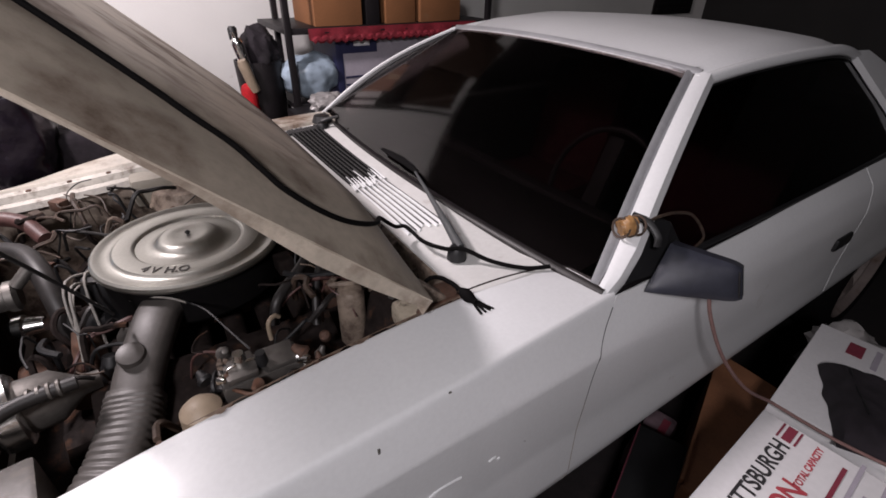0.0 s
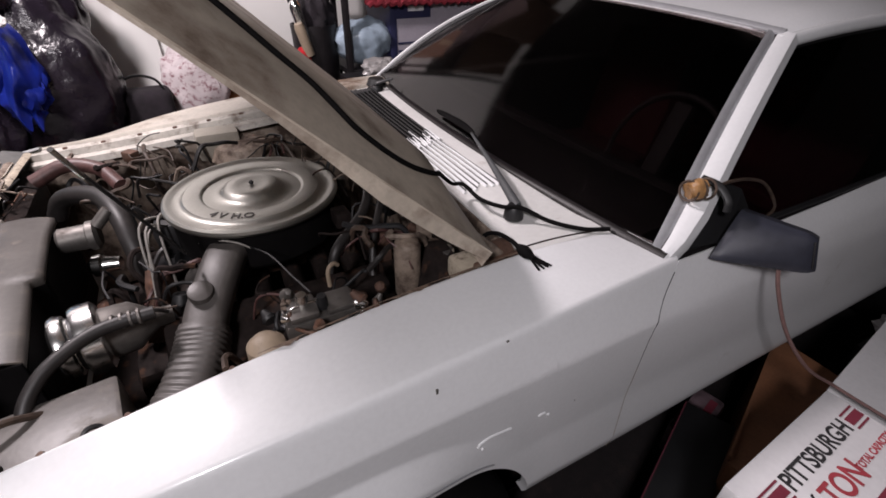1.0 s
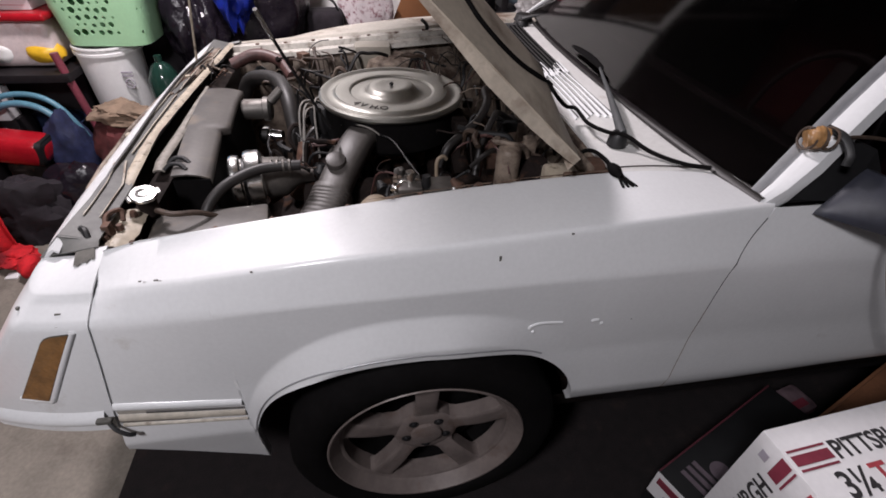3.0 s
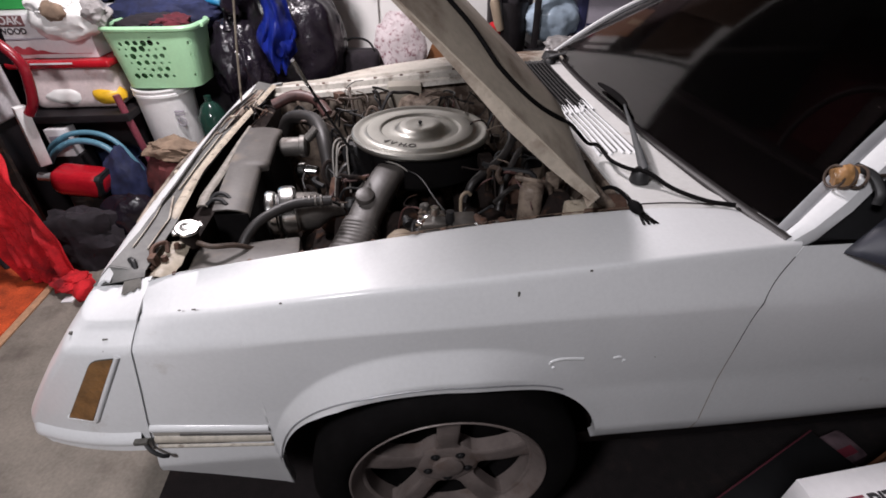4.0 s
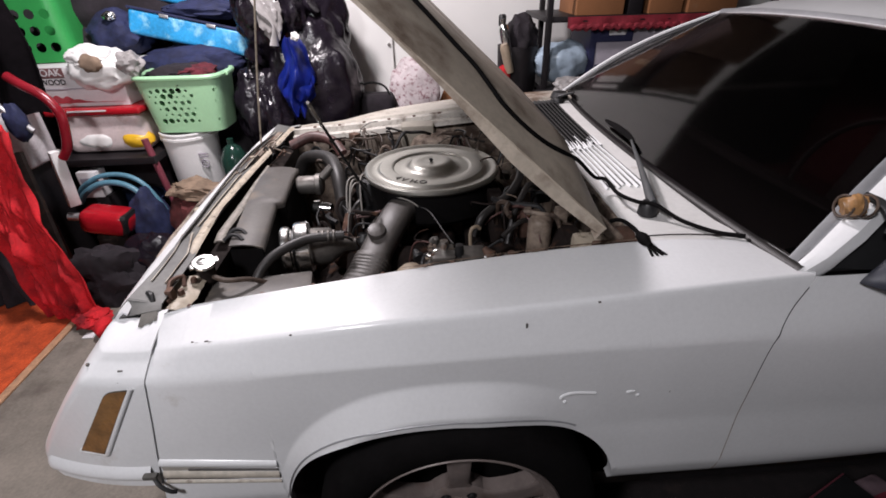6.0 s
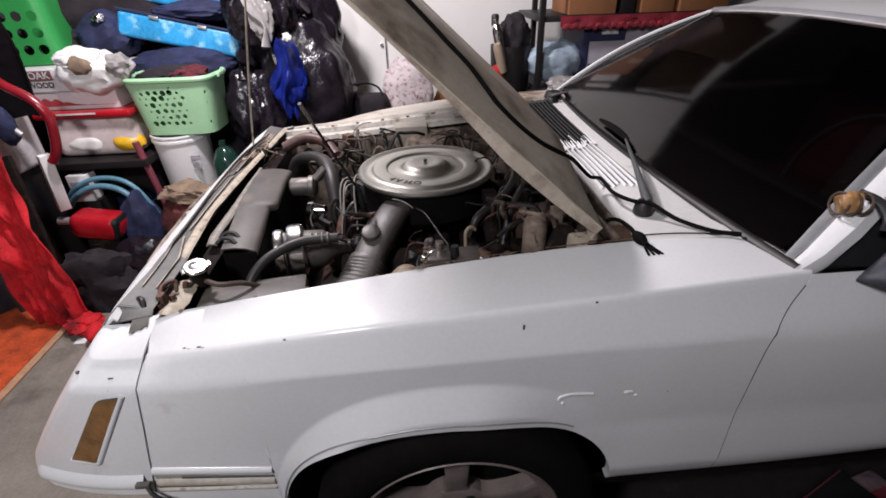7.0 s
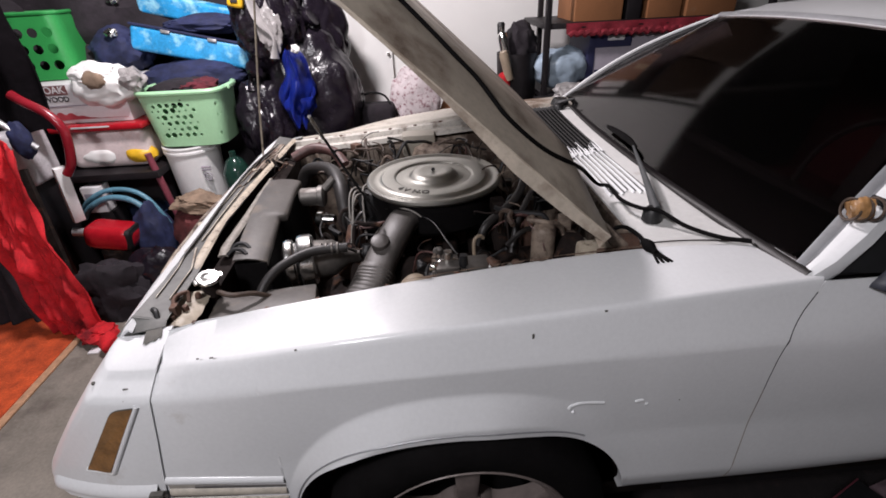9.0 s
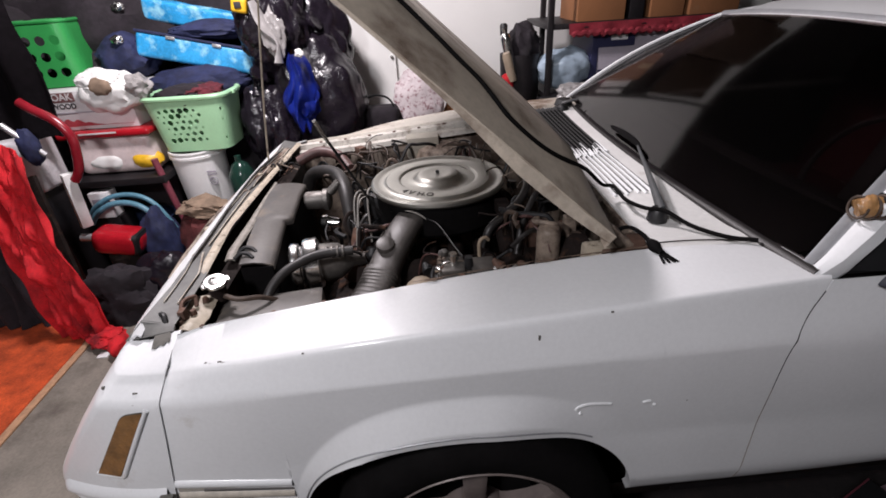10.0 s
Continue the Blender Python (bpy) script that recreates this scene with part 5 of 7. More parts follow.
# Trim grey on this bead draws the thin shadow line of the fold.
BEAD = [x for x in lin(-0.372, 0.342, 90)]
part("arch_bead", tube([Vector((x, side_y(x, arch_z(x) + 0.0155) - 0.0005, arch_z(x) + 0.0155)) for x in BEAD if arch_z(x) > 0.44 and x < 0.24], 0.0020, 8, 1), TRIM_GREY, car, "grey bead drawing the fold's shadow line along the wheel opening")

# Fender trim: marker lamp, moulding, chips and scratches.
AMBER = material("dirty_amber_lens", (0.20, 0.10, 0.035), 0.3, vary=0.3, scale=30, bump=0.25, grain=160, dirt=(0.10, 0.06, 0.03), dirt_amount=0.4)
CHIP = material("bare_chip", (0.10, 0.095, 0.085), 0.7, vary=0.3, scale=60)


def bare_patch(u, v):
    x = -0.624 + 0.034 * u + 0.008 * v
    low = 0.168 + 0.010 * u + 0.010 * noise.noise(Vector((u * 7, 4, 0)))
    y = 0.2035 + (low - 0.2035) * v
    return Vector((x, y, corner_z(x, y) + 0.0060))


part("paint_chip", grid(lin(0, 1, 12), lin(0, 1, 8), bare_patch), CHIP, car, "bare dark patch on the corner panel")


def rounded(corners, radii, n=5):
    """Outline of a polygon with each corner cut by its own radius."""
    out = []
    for k, (x, z) in enumerate(corners):
        c, a, b = Vector((x, z)), Vector(corners[k - 1]), Vector(corners[(k + 1) % len(corners)])
        p, q = c + (a - c).normalized() * radii[k], c + (b - c).normalized() * radii[k]
        for i in range(n):
            s = i / (n - 1)
            out.append(p * (1 - s) ** 2 + c * 2 * s * (1 - s) + q * s * s)
    return out


def lens_ring(grow, off):
    """The lens outline on the corner panel, grown about its middle and set proud by off."""
    c = Vector((-0.689, 0.702))
    pts = [c + (p - c) * grow for p in rounded([(-0.661, 0.776), (-0.618, 0.781), (-0.712, 0.624), (-0.760, 0.628)], [0.018, 0.004, 0.004, 0.003])]
    return [Vector((p.x, cy(p.x, p.y) - off, p.y)) for p in pts]


bm = bmesh.new()
bm.faces.new([bm.verts.new(p) for p in lens_ring(1.0, 0.0090)])
lens = part("marker_lamp", bm, AMBER, car, "dirty amber side marker lamp", smooth=False)
bm = bmesh.new()
bm.faces.new([bm.verts.new(p) for p in lens_ring(1.035, 0.0083)])
part("lens_recess", bm, CHIP, lens, "dark joint round the lens", smooth=False)
for a, b in (((-0.612, 0.783), (-0.707, 0.620)), ((-0.707, 0.6195), (-0.764, 0.622))):
    path = [(a[0] + (b[0] - a[0]) * k / 8, a[1] + (b[1] - a[1]) * k / 8) for k in range(9)]
    part("lens_bezel", tube([Vector((x, cy(x, z) - 0.0030, z)) for x, z in path], 0.0062, 10, 1), PAINT, lens, "raised white edge beside the lens")
DARK_GREY = material("grey_bumper_rubber", (0.22, 0.21, 0.20), 0.6, vary=0.2, scale=15, bump=0.1)


def ledge_y(x):
    """The bumper follows the side of the nose and turns round its corner."""
    y = cy(x, 0.565)
    a = math.asin(min(1.0, max(0.0, (-0.856 - x) / 0.042)))
    return y + (0.21 - y) * (1 - math.cos(a))


LEDGE = lin(-0.630, -0.85, 16) + [-0.856 - 0.042 * math.sin(math.pi / 2 * k / 12) for k in range(13)]
bumper_strip = part("bumper_ledge", grid(LEDGE, lin(0, 1, 9), lambda x, v: Vector((x, ledge_y(x) - 0.016 * math.sin(math.pi * v), 0.588 - 0.046 * v + 0.020 * (x + 0.63)))), PAINT, car, "white bumper ledge with scuffs")
# Grey strip draws the shadow band below the white ledge.
part("bumper_underside", grid(LEDGE, lin(0, 1, 5), lambda x, v: Vector((x, ledge_y(x) - 0.004 + 0.016 * v, 0.545 - 0.020 * v + 0.020 * (x + 0.63)))), DARK_GREY, bumper_strip, "grey underside of the bumper, drawn as its shadow band")
part("bumper_screw", box((-0.643, cy(-0.64, 0.565) - 0.022, 0.568), (-0.615, cy(-0.64, 0.565) - 0.010, 0.578), 0.003), CHIP, bumper_strip)


def moulding(z0, z1, out, mat, x0=-0.612, x1=-0.380, name="side_moulding"):
    def fn(x, v):
        z = z0 + (z1 - z0) * v
        return Vector((x, side_y(x, z) - out * math.sin(math.pi * v) ** 0.5, z - 0.095 * (x + 0.612)))
    return part(name, grid(lin(x0, x1, 16), lin(0, 1, 7), fn), mat, car)


DARK_TRIM = material("dark_trim_strip", (0.05, 0.045, 0.042), 0.6, vary=0.3, scale=25, bump=0.1, dirt=(0.35, 0.32, 0.28), dirt_amount=0.25, dirt_scale=20)
GREY_TRIM = material("faded_trim", (0.30, 0.28, 0.25), 0.6, vary=0.2, scale=30, bump=0.1, dirt=(0.60, 0.58, 0.52), dirt_amount=0.4, dirt_scale=18)
moulding(0.600, 0.580, 0.007, PAINT)
moulding(0.580, 0.567, 0.001, GREY_TRIM)
moulding(0.5765, 0.5685, 0.0040, DARK_TRIM, x0=-0.56)
DIRTY_TRIM = material("dirty_white_trim", (0.44, 0.40, 0.34), 0.55, vary=0.2, scale=20, bump=0.1, dirt=(0.16, 0.13, 0.10), dirt_amount=0.4, dirt_scale=24)
moulding(0.567, 0.546, 0.006, DIRTY_TRIM)
moulding(0.546, 0.541, 0.001, DARK_TRIM)
moulding(0.541, 0.532, 0.005, DIRTY_TRIM)
moulding(0.532, 0.528, 0.001, DARK_TRIM)
part("torn_trim", tube([(-0.632, 0.052, 0.560), (-0.618, 0.040, 0.545), (-0.600, 0.036, 0.530), (-0.590, 0.04, 0.522)], 0.0042, 8, flat=0.5), BLACK, car, "torn black end of the trim")
for x, z, w, h in ((0.122, 0.892, 0.004, 0.011), (-0.458, 0.868, 0.007, 0.002), (-0.485, 0.865, 0.005, 0.0015), (0.252, 0.929, 0.005, 0.003), (-0.30, 0.885, 0.004, 0.002), (0.42, 0.71, 0.002, 0.002)):
    y = side_y(x, z)
    part("paint_chip", box((x - w / 2, y - 0.0012, z - h / 2), (x + w / 2, y + 0.002, z + h / 2), 0.0008), CHIP, car)
# Thin raised ridges, added so that the lamps glint on the fender here.
for dent in ([(0.199, 0.720), (0.203, 0.726), (0.222, 0.731), (0.245, 0.730), (0.268, 0.727)], [(0.331, 0.722), (0.338, 0.7245), (0.346, 0.724)], [(0.352, 0.712), (0.358, 0.713)], [(0.206, 0.708), (0.210, 0.711)]):
    part("dent", tube([Vector((x, side_y(x, z - 0.007) + 0.0024, z - 0.007)) for x, z in dent], 0.0052, 12, 5), PAINT, car, "small raised ridge added to catch a lamp glint")
for x, z, w, h in ((-0.612, 0.826, 0.026, 0.004), (-0.632, 0.804, 0.010, 0.012), (-0.634, 0.790, 0.005, 0.008), (-0.70, 0.812, 0.005, 0.006)):
    part("paint_chip", box((x - w / 2, cy(x, z) - 0.002, z - h / 2), (x + w / 2, cy(x, z) + 0.003, z + h / 2), 0.0008), CHIP, car)

# ---- cabin ----
CLOTH = material("dark_red_cloth", (0.034, 0.007, 0.009), 0.9, vary=0.3, scale=20, bump=0.2)
DASH = material("dark_dash_vinyl", (0.013, 0.011, 0.012), 0.6, vary=0.25, scale=12, bump=0.1)
for m in (CLOTH, DASH):
    m.node_tree.nodes["Principled BSDF"].inputs["Specular IOR Level"].default_value = 0.12
part("dashboard", grid(lin(0, 1, 8), lin(0.19, 1.53, 16), lambda u, y: Vector((ws_base(y).x + 0.008 + 0.33 * u, y, 0.935 + 0.015 * math.sin(math.pi * min(1, u * 1.2)) - 0.12 * max(0, u - 0.8)))), DASH, car, "dusty dark dashboard")
part("inner_pillar_trim", tube([Vector((q.x + 0.02, 2 * MID - q.y - 0.05, q.z - 0.02)) for q in [Vector((0.70, 0.12, 0.975)), Vector((0.90, 0.20, 1.115)), Vector((1.16, 0.325, 1.255))]], 0.035, 10, 6, flat=0.5), material("grey_inner_trim", (0.16, 0.14, 0.15), 0.6, vary=0.15), car, "grey inner pillar trim")
part("dash_face", box((0.93, 0.17, 0.55), (0.98, 1.55, 0.925), 0.02), DASH, car)
part("cabin_floor", box((0.5, 0.12, 0.30), (2.9, 1.60, 0.34)), DASH, car)
part("cabin_bulkhead", box((2.85, 0.14, 0.32), (2.9, 1.58, 0.93)), DASH, car)
for s in (0.115, 1.605 - 0.012):
    part("door_card", box((0.66, s, 0.40), (2.4, s + 0.012, 0.935)), DASH, car)
part("headliner", grid(lin(1.19, 2.2, 6), lin(0.36, 1.36, 8), lambda x, y: Vector((x, y, 1.285 - 0.06 * max(0, x - 1.8) / 0.4))), DASH, car)
wheel_m = Matrix.Translation((1.06, 0.48, 0.93)) @ Matrix.Rotation(radians(-68), 4, "Y")
bm = bmesh.new()
ring = [wheel_m @ Vector((0.18 * math.cos(a), 0.18 * math.sin(a), 0)) for a in [2 * math.pi * k / 24 for k in range(25)]]
tube(ring, 0.009, 8, 2, bm)
steer = part("steering_wheel", bm, DASH, car, "dark steering wheel")
part("steering_hub", box((-0.16, -0.03, -0.02), (0.16, 0.03, 0.02), 0.015, wheel_m), DASH, steer)
for y in (0.48, 1.24):
    seat = part("front_seat", box((1.30, y - 0.24, 0.40), (1.78, y + 0.24, 0.62), 0.05), CLOTH, car, "dark red cloth seat")
    part("backrest", box((-0.07, -0.23, 0), (0.07, 0.23, 0.58), 0.05, Matrix.Translation((1.76, y, 0.55)) @ Matrix.Rotation(radians(16), 4, "Y")), CLOTH, seat)
    part("headrest", box((-0.05, -0.12, 0), (0.05, 0.12, 0.17), 0.04, Matrix.Translation((1.93, y, 1.10)) @ Matrix.Rotation(radians(12), 4, "Y")), CLOTH, seat)
part("door_handle", box((1.75, 0.036, 0.715), (1.87, 0.052, 0.760), 0.010, None, None, 3), BLACK, door, "black recessed door handle")
part("rear_seat", box((2.2, 0.2, 0.42), (2.7, 1.52, 0.66), 0.06), CLOTH, car)
wrap = thing("wrapped_bundle", (0.72, 0.13, 1.04), "gold-brown taped cord bundle tied round the windshield pillar", "cord bundle")
GOLD = material("gold_brown_tape", (0.30, 0.16, 0.065), 0.4, vary=0.4, scale=30, bump=0.4, grain=60, dirt=(0.55, 0.42, 0.28), dirt_amount=0.25, dirt_scale=30)
bm = tube([(0.704, 0.145, 1.056), (0.718, 0.138, 1.061), (0.733, 0.129, 1.064)], lambda t: 0.016 + 0.004 * math.sin(math.pi * t), 18, 14)
for v in bm.verts:
    n = noise.noise(v.co * 70) * 0.005 + noise.noise(v.co * 160) * 0.003
    v.co += (v.co - Vector((0.72, 0.137, 1.062))).normalized() * n
part("tape", bm, GOLD, wrap)
for k in range(3):
    c = Vector((0.706 + 0.013 * k, 0.144 - 0.008 * k, 1.058 + 0.003 * k))
    part("tie", tube([c + Vector((0.010 * math.cos(a) * 0.3, 0.0085 * math.sin(a) * 2.3, 0.0195 * math.cos(a))) for a in lin(0, 6.28, 13)], 0.0025, 6, 2), WIRE_BROWN, wrap)
part("strap", tube([(0.742, 0.150, 1.075), (0.752, 0.118, 1.070), (0.754, 0.092, 1.050), (0.752, 0.086, 1.030)], 0.008, 8, 6, flat=0.6), BLACK, wrap, "black tape wound round the pillar")
part("red_cord", tube([(0.745, 0.12, 1.066), (0.80, 0.128, 1.064), (0.88, 0.135, 1.05), (0.96, 0.136, 1.02), (1.0, 0.118, 0.965), (0.93, 0.10, 0.955)], 0.0036, 8), WIRE_BROWN, wrap, "dark red cord")

# Rusty wear along the inner edge of the near fender.
WEAR = material("rusty_edge_wear", (0.13, 0.09, 0.065), 0.8, vary=0.4, scale=40, bump=0.3, dirt=(0.06, 0.04, 0.03), dirt_amount=0.4, dirt_scale=40)


def wear(x, v):
    wide = max(0.0002, 0.002 + 0.012 * noise.noise(Vector((x * 26, 3.1, 0))) + 0.005 * noise.noise(Vector((x * 90, 1.7, 0))))
    y, z = inner_y(x) - 0.005, 0.922 + 0.072 * x - 0.47 * max(0.0, x - 0.42) ** 2
    mid_y = crease_y(x) * 0.5 + inner_y(x) * 0.5
    mid_z = crease_z(x) * 0.5 + z * 0.5 + 0.003
    f = wide * v / max(0.01, y - mid_y)
    return Vector((x, y + (mid_y - y) * f + 0.0015 * (1 - v), z + (mid_z - z) * f + 0.0050))


part("edge_wear", grid(lin(-0.10, 0.40, 160), [0, 0.5, 1], wear), WEAR, fender, "rusty worn paint edge")


# ---- lamps ----
# Added fixtures over the bulbs; each shade keeps light off the ceiling.
for at in LAMPS:
    pl = thing("pendant_lamp", (at[0], at[1], at[2]), "unseen ceiling lamp, its added shade blocking upward light", "lamp", "pendant lamps")
    solid(part("shade", lathe([(0.03, 0.20), (0.10, 0.195), (0.24, 0.175), (0.26, 0.16)], Matrix.Translation(at), 32), SHADE, pl), 0.002)
    part("socket", lathe([(0, 0.185), (0.03, 0.185), (0.03, 0.205), (0.012, TOP - at[2]), (0, TOP - at[2])], Matrix.Translation(at), 16), SHADE, pl)

# ---- shelf of boxes against the back wall ----
METAL_DARK = material("dark_shelf_metal", (0.018, 0.015, 0.017), 0.5, metal=0.4, vary=0.2, scale=20, bump=0.05)
CARD = material("brown_cardboard", (0.24, 0.098, 0.037), 0.85, vary=0.12, scale=6, bump=0.1, grain=140, dirt=(0.24, 0.13, 0.07), dirt_amount=0.25)
CARD_WHITE = material("printed_white_card", (0.70, 0.69, 0.70), 0.55, vary=0.06, scale=5, bump=0.04, dirt=(0.5, 0.47, 0.46), dirt_amount=0.12)
NAVY = material("navy_print", (0.02, 0.022, 0.07), 0.6, vary=0.2)
MAROON = material("maroon_print", (0.20, 0.03, 0.05), 0.6, vary=0.2)
RED_PRINT = material("red_print", (0.40, 0.055, 0.07), 0.6, vary=0.15)
BLUE_PRINT = material("blue_print", (0.05, 0.28, 0.50), 0.6, vary=0.15)
BLACK_PRINT = material("black_print", (0.03, 0.028, 0.03), 0.6, vary=0.15)
LILAC = material("grey_lilac_print", (0.36, 0.33, 0.38), 0.6, vary=0.1)
RED_CLOTH = material("red_fabric", (0.52, 0.008, 0.014), 0.85, vary=0.3, scale=9, bump=0.3, grain=90, dirt=(0.15, 0.006, 0.010), dirt_amount=0.48, dirt_scale=5)
BLUE_BAG = material("pale_blue_plastic", (0.36, 0.45, 0.54), 0.3, vary=0.25, scale=14, bump=0.4, grain=22)
WHITE_BAG = material("white_plastic_bag", (0.82, 0.82, 0.80), 0.35, vary=0.12, scale=12, bump=0.5, grain=18)
BLACK_BAG = material("black_bin_bag", (0.012, 0.009, 0.014), 0.24, vary=0.3, scale=10, bump=1.0, grain=34)
COBALT = material("cobalt_plastic_bag", (0.007, 0.018, 0.19), 0.28, vary=0.35, scale=12, bump=0.8, grain=16)
GREY_BAG = material("grey_thin_plastic", (0.30, 0.285, 0.28), 0.3, vary=0.3, scale=14, bump=0.8, grain=18)
DARK_CLOTH = material("dark_purple_cloth", (0.015, 0.011, 0.015), 0.9, vary=0.4, scale=10, bump=0.4, grain=40)
NAVY_CLOTH = material("navy_cloth", (0.013, 0.018, 0.060), 0.8, vary=0.4, scale=10, bump=0.4, grain=40)


def blob(centre, size, rough=0.25, seed=0, detail=4, sharp=1.0, flat_base=None):
    """A crumpled, lumpy closed form such as a filled bag."""
    bm = bmesh.new()
    bmesh.ops.create_icosphere(bm, subdivisions=detail, radius=1)
    off = Vector((seed * 3.1, seed * 7.7, seed * 1.3))
    for v in bm.verts:
        d = v.co.normalized()
        n = noise.noise(d * 1.7 + off) * 0.9 + abs(noise.noise(d * 3.6 + off)) * 0.7 * sharp - 0.15 + abs(noise.noise(d * 8.0 + off)) * 0.22
        c = d * (1 + rough * n)
        v.co = Vector((c.x * size[0] + centre[0], c.y * size[1] + centre[1], c.z * size[2] + centre[2]))
        if flat_base is not None and v.co.z < flat_base:
            v.co.z = flat_base
    return bm


shelf = thing("storage_shelf", (1.3, 2.45, 0), "dark metal storage shelf loaded with boxes", "shelf")
for x, y in ((0.70, 2.20), (0.79, 2.72), (1.95, 2.20), (1.95, 2.72)):
    part("post", box((x - 0.016, y - 0.016, 0), (x + 0.016, y + 0.016, 2.36), 0.004), METAL_DARK, shelf)
for z in (0.42, 0.845, 1.215, 1.62):
    part("shelf_board", box((0.69, 2.19, z - 0.03), (1.97, 2.74, z), 0.004), METAL_DARK, shelf)


def carton(name, lo, hi, mat, label, turn=0.0, tape=True, group=""):
    c = Vector(((lo[0] + hi[0]) / 2, (lo[1] + hi[1]) / 2, lo[2]))
    m = Matrix.Translation(c) @ Matrix.Rotation(radians(turn), 4, "Z") @ Matrix.Translation(-c)
    t = thing(name, c, label, "box", group)
    part("body", box(lo, hi, 0.004, m), mat, t)
    if tape:
        part("tape", box((c.x - 0.025, lo[1] - 0.0015, lo[2] + 0.6 * (hi[2] - lo[2])), (c.x + 0.025, hi[1] + 0.0015, hi[2] + 0.0015), 0, m), material(name + "_tape", (0.42, 0.27, 0.14), 0.3, vary=0.1), t)
    return t


for k, (x0, x1, h) in enumerate(((0.86, 1.12, 0.25), (1.14, 1.22, 0.20), (1.25, 1.44, 0.26), (1.46, 1.75, 0.22))):
    carton("carton", (x0, 2.22, 1.215), (x1, 2.6, 1.215 + h), CARD if k != 1 else METAL_DARK, "brown cardboard carton on the storage shelf" if k != 1 else "dark narrow box on the storage shelf", 2 * (k - 1), k != 1)
# High cartons: shade put into a darker copy of the card colour.
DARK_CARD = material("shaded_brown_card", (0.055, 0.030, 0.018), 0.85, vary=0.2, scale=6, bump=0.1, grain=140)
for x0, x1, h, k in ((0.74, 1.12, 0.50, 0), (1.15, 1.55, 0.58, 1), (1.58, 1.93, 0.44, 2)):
    carton("carton", (x0, 2.22, 1.62), (x1, 2.66, 1.62 + h), DARK_CARD, "closed cardboard carton high on the storage shelf" if k != 1 else "closed carton in darkened card, high on the storage shelf", 3 * (1 - k), False)
appliance = carton("appliance_box", (0.99, 2.24, 0.845), (1.50, 2.60, 1.165), LILAC, "grey and navy printed appliance box", 0, False)
part("print_panel", box((0.985, 2.2355, 1.075), (1.20, 2.2385, 1.166)), NAVY, appliance)
part("print_panel", box((0.955, 2.236, 0.85), (0.995, 2.60, 1.165), 0.003), NAVY, appliance, "navy end of the box")
part("logo", box((1.06, 2.2335, 1.110), (1.155, 2.2352, 1.135), 0.004), CARD_WHITE, appliance, "white logo mark")
for z in (0.945, 0.905, 0.88):
    part("print_bar", box((1.00, 2.2365, z), (1.48, 2.2385, z + 0.010)), NAVY, appliance)
bag = thing("plastic_bag", (0.82, 2.3, 0.845), "pale blue translucent plastic bag stuffed full", "bag")
part("bag_body", blob((0.82, 2.30, 0.965), (0.155, 0.10, 0.115), 0.22, 3, flat_base=0.848), BLUE_BAG, bag)
# A darker red than red_fabric, for the garland and its fringe.
GARLAND_RED = material("dusty_red_tinsel", (0.22, 0.014, 0.026), 0.8, vary=0.35, scale=16, bump=0.3, grain=90)
garland = thing("red_garland", (1.2, 2.2, 1.185), "red scalloped tinsel garland along the shelf edge", "garland")
pts = [Vector((0.82 + 0.0125 * k, 2.186, 1.150 + 0.014 * abs(math.sin(k * 0.9)))) for k in range(80)]
part("tinsel", tube(pts, 0.016, 7, 1), GARLAND_RED, garland)
part("red_cloth", grid(lin(0.80, 1.85, 60), lin(0, 1, 6), lambda x, v: Vector((x, 2.187 - 0.008 * math.sin(40 * x) * v, 1.212 - (0.052 + 0.010 * math.sin(55 * x)) * v))), GARLAND_RED, garland, "red cloth fringe")
cans = thing("waste_bin", (0.55, 2.33, 0), "tall dark bin stuffed with spray cans and rags", "bin")
part("bin_body", lathe([(0.001, 0), (0.10, 0), (0.115, 0.9), (0.12, 1.06), (0.11, 1.06), (0.10, 0.95), (0, 0.94)], Matrix.Translation((0.57, 2.36, 0)), 28), METAL_DARK, cans)
part("dark_rag", blob((0.585, 2.34, 1.10), (0.09, 0.09, 0.12), 0.3, 5), DARK_CLOTH, cans)
part("red_can", join(lathe([(0, 0.70), (0.036, 0.70), (0.038, 0.93), (0.030, 0.955), (0.016, 0.965), (0, 0.968)], Matrix.Translation((0.475, 2.26, 0)), 20), rod((0.475, 2.26, 0.0), (0.475, 2.26, 0.70), 0.03, 12)), RED_CLOTH, cans, "red spray can")
part("silver_can", lathe([(0, 0), (0.028, 0), (0.030, 0.17), (0.022, 0.19), (0.012, 0.20), (0.012, 0.225), (0, 0.226)], Matrix.Translation((0.50, 2.27, 0.99)) @ Euler((0.1, -0.22, 0)).to_matrix().to_4x4(), 20), CHROME, cans, "silver spray can")
part("tan_can", lathe([(0, 0), (0.025, 0), (0.027, 0.14), (0.02, 0.16), (0, 0.162)], Matrix.Translation((0.505, 2.24, 0.93)) @ Euler((0.1, -0.28, 0)).to_matrix().to_4x4(), 20), TAN, cans, "tan spray can")
part("black_cap", lathe([(0, 0), (0.02, 0), (0.022, 0.05), (0.015, 0.06), (0, 0.06)], Matrix.Translation((0.455, 2.27, 1.17)), 16), BLACK, cans)
single("crumpled_bag", blob((0.80, 2.02, 0.885), (0.085, 0.06, 0.05), 0.35, 8), GREY_BAG, "crumpled grey plastic bag on a low pile", "bag")
single("storage_crate", box((0.62, 1.90, 0), (0.98, 2.14, 0.85), 0.01), METAL_DARK, "dark tall storage crate", "crate")

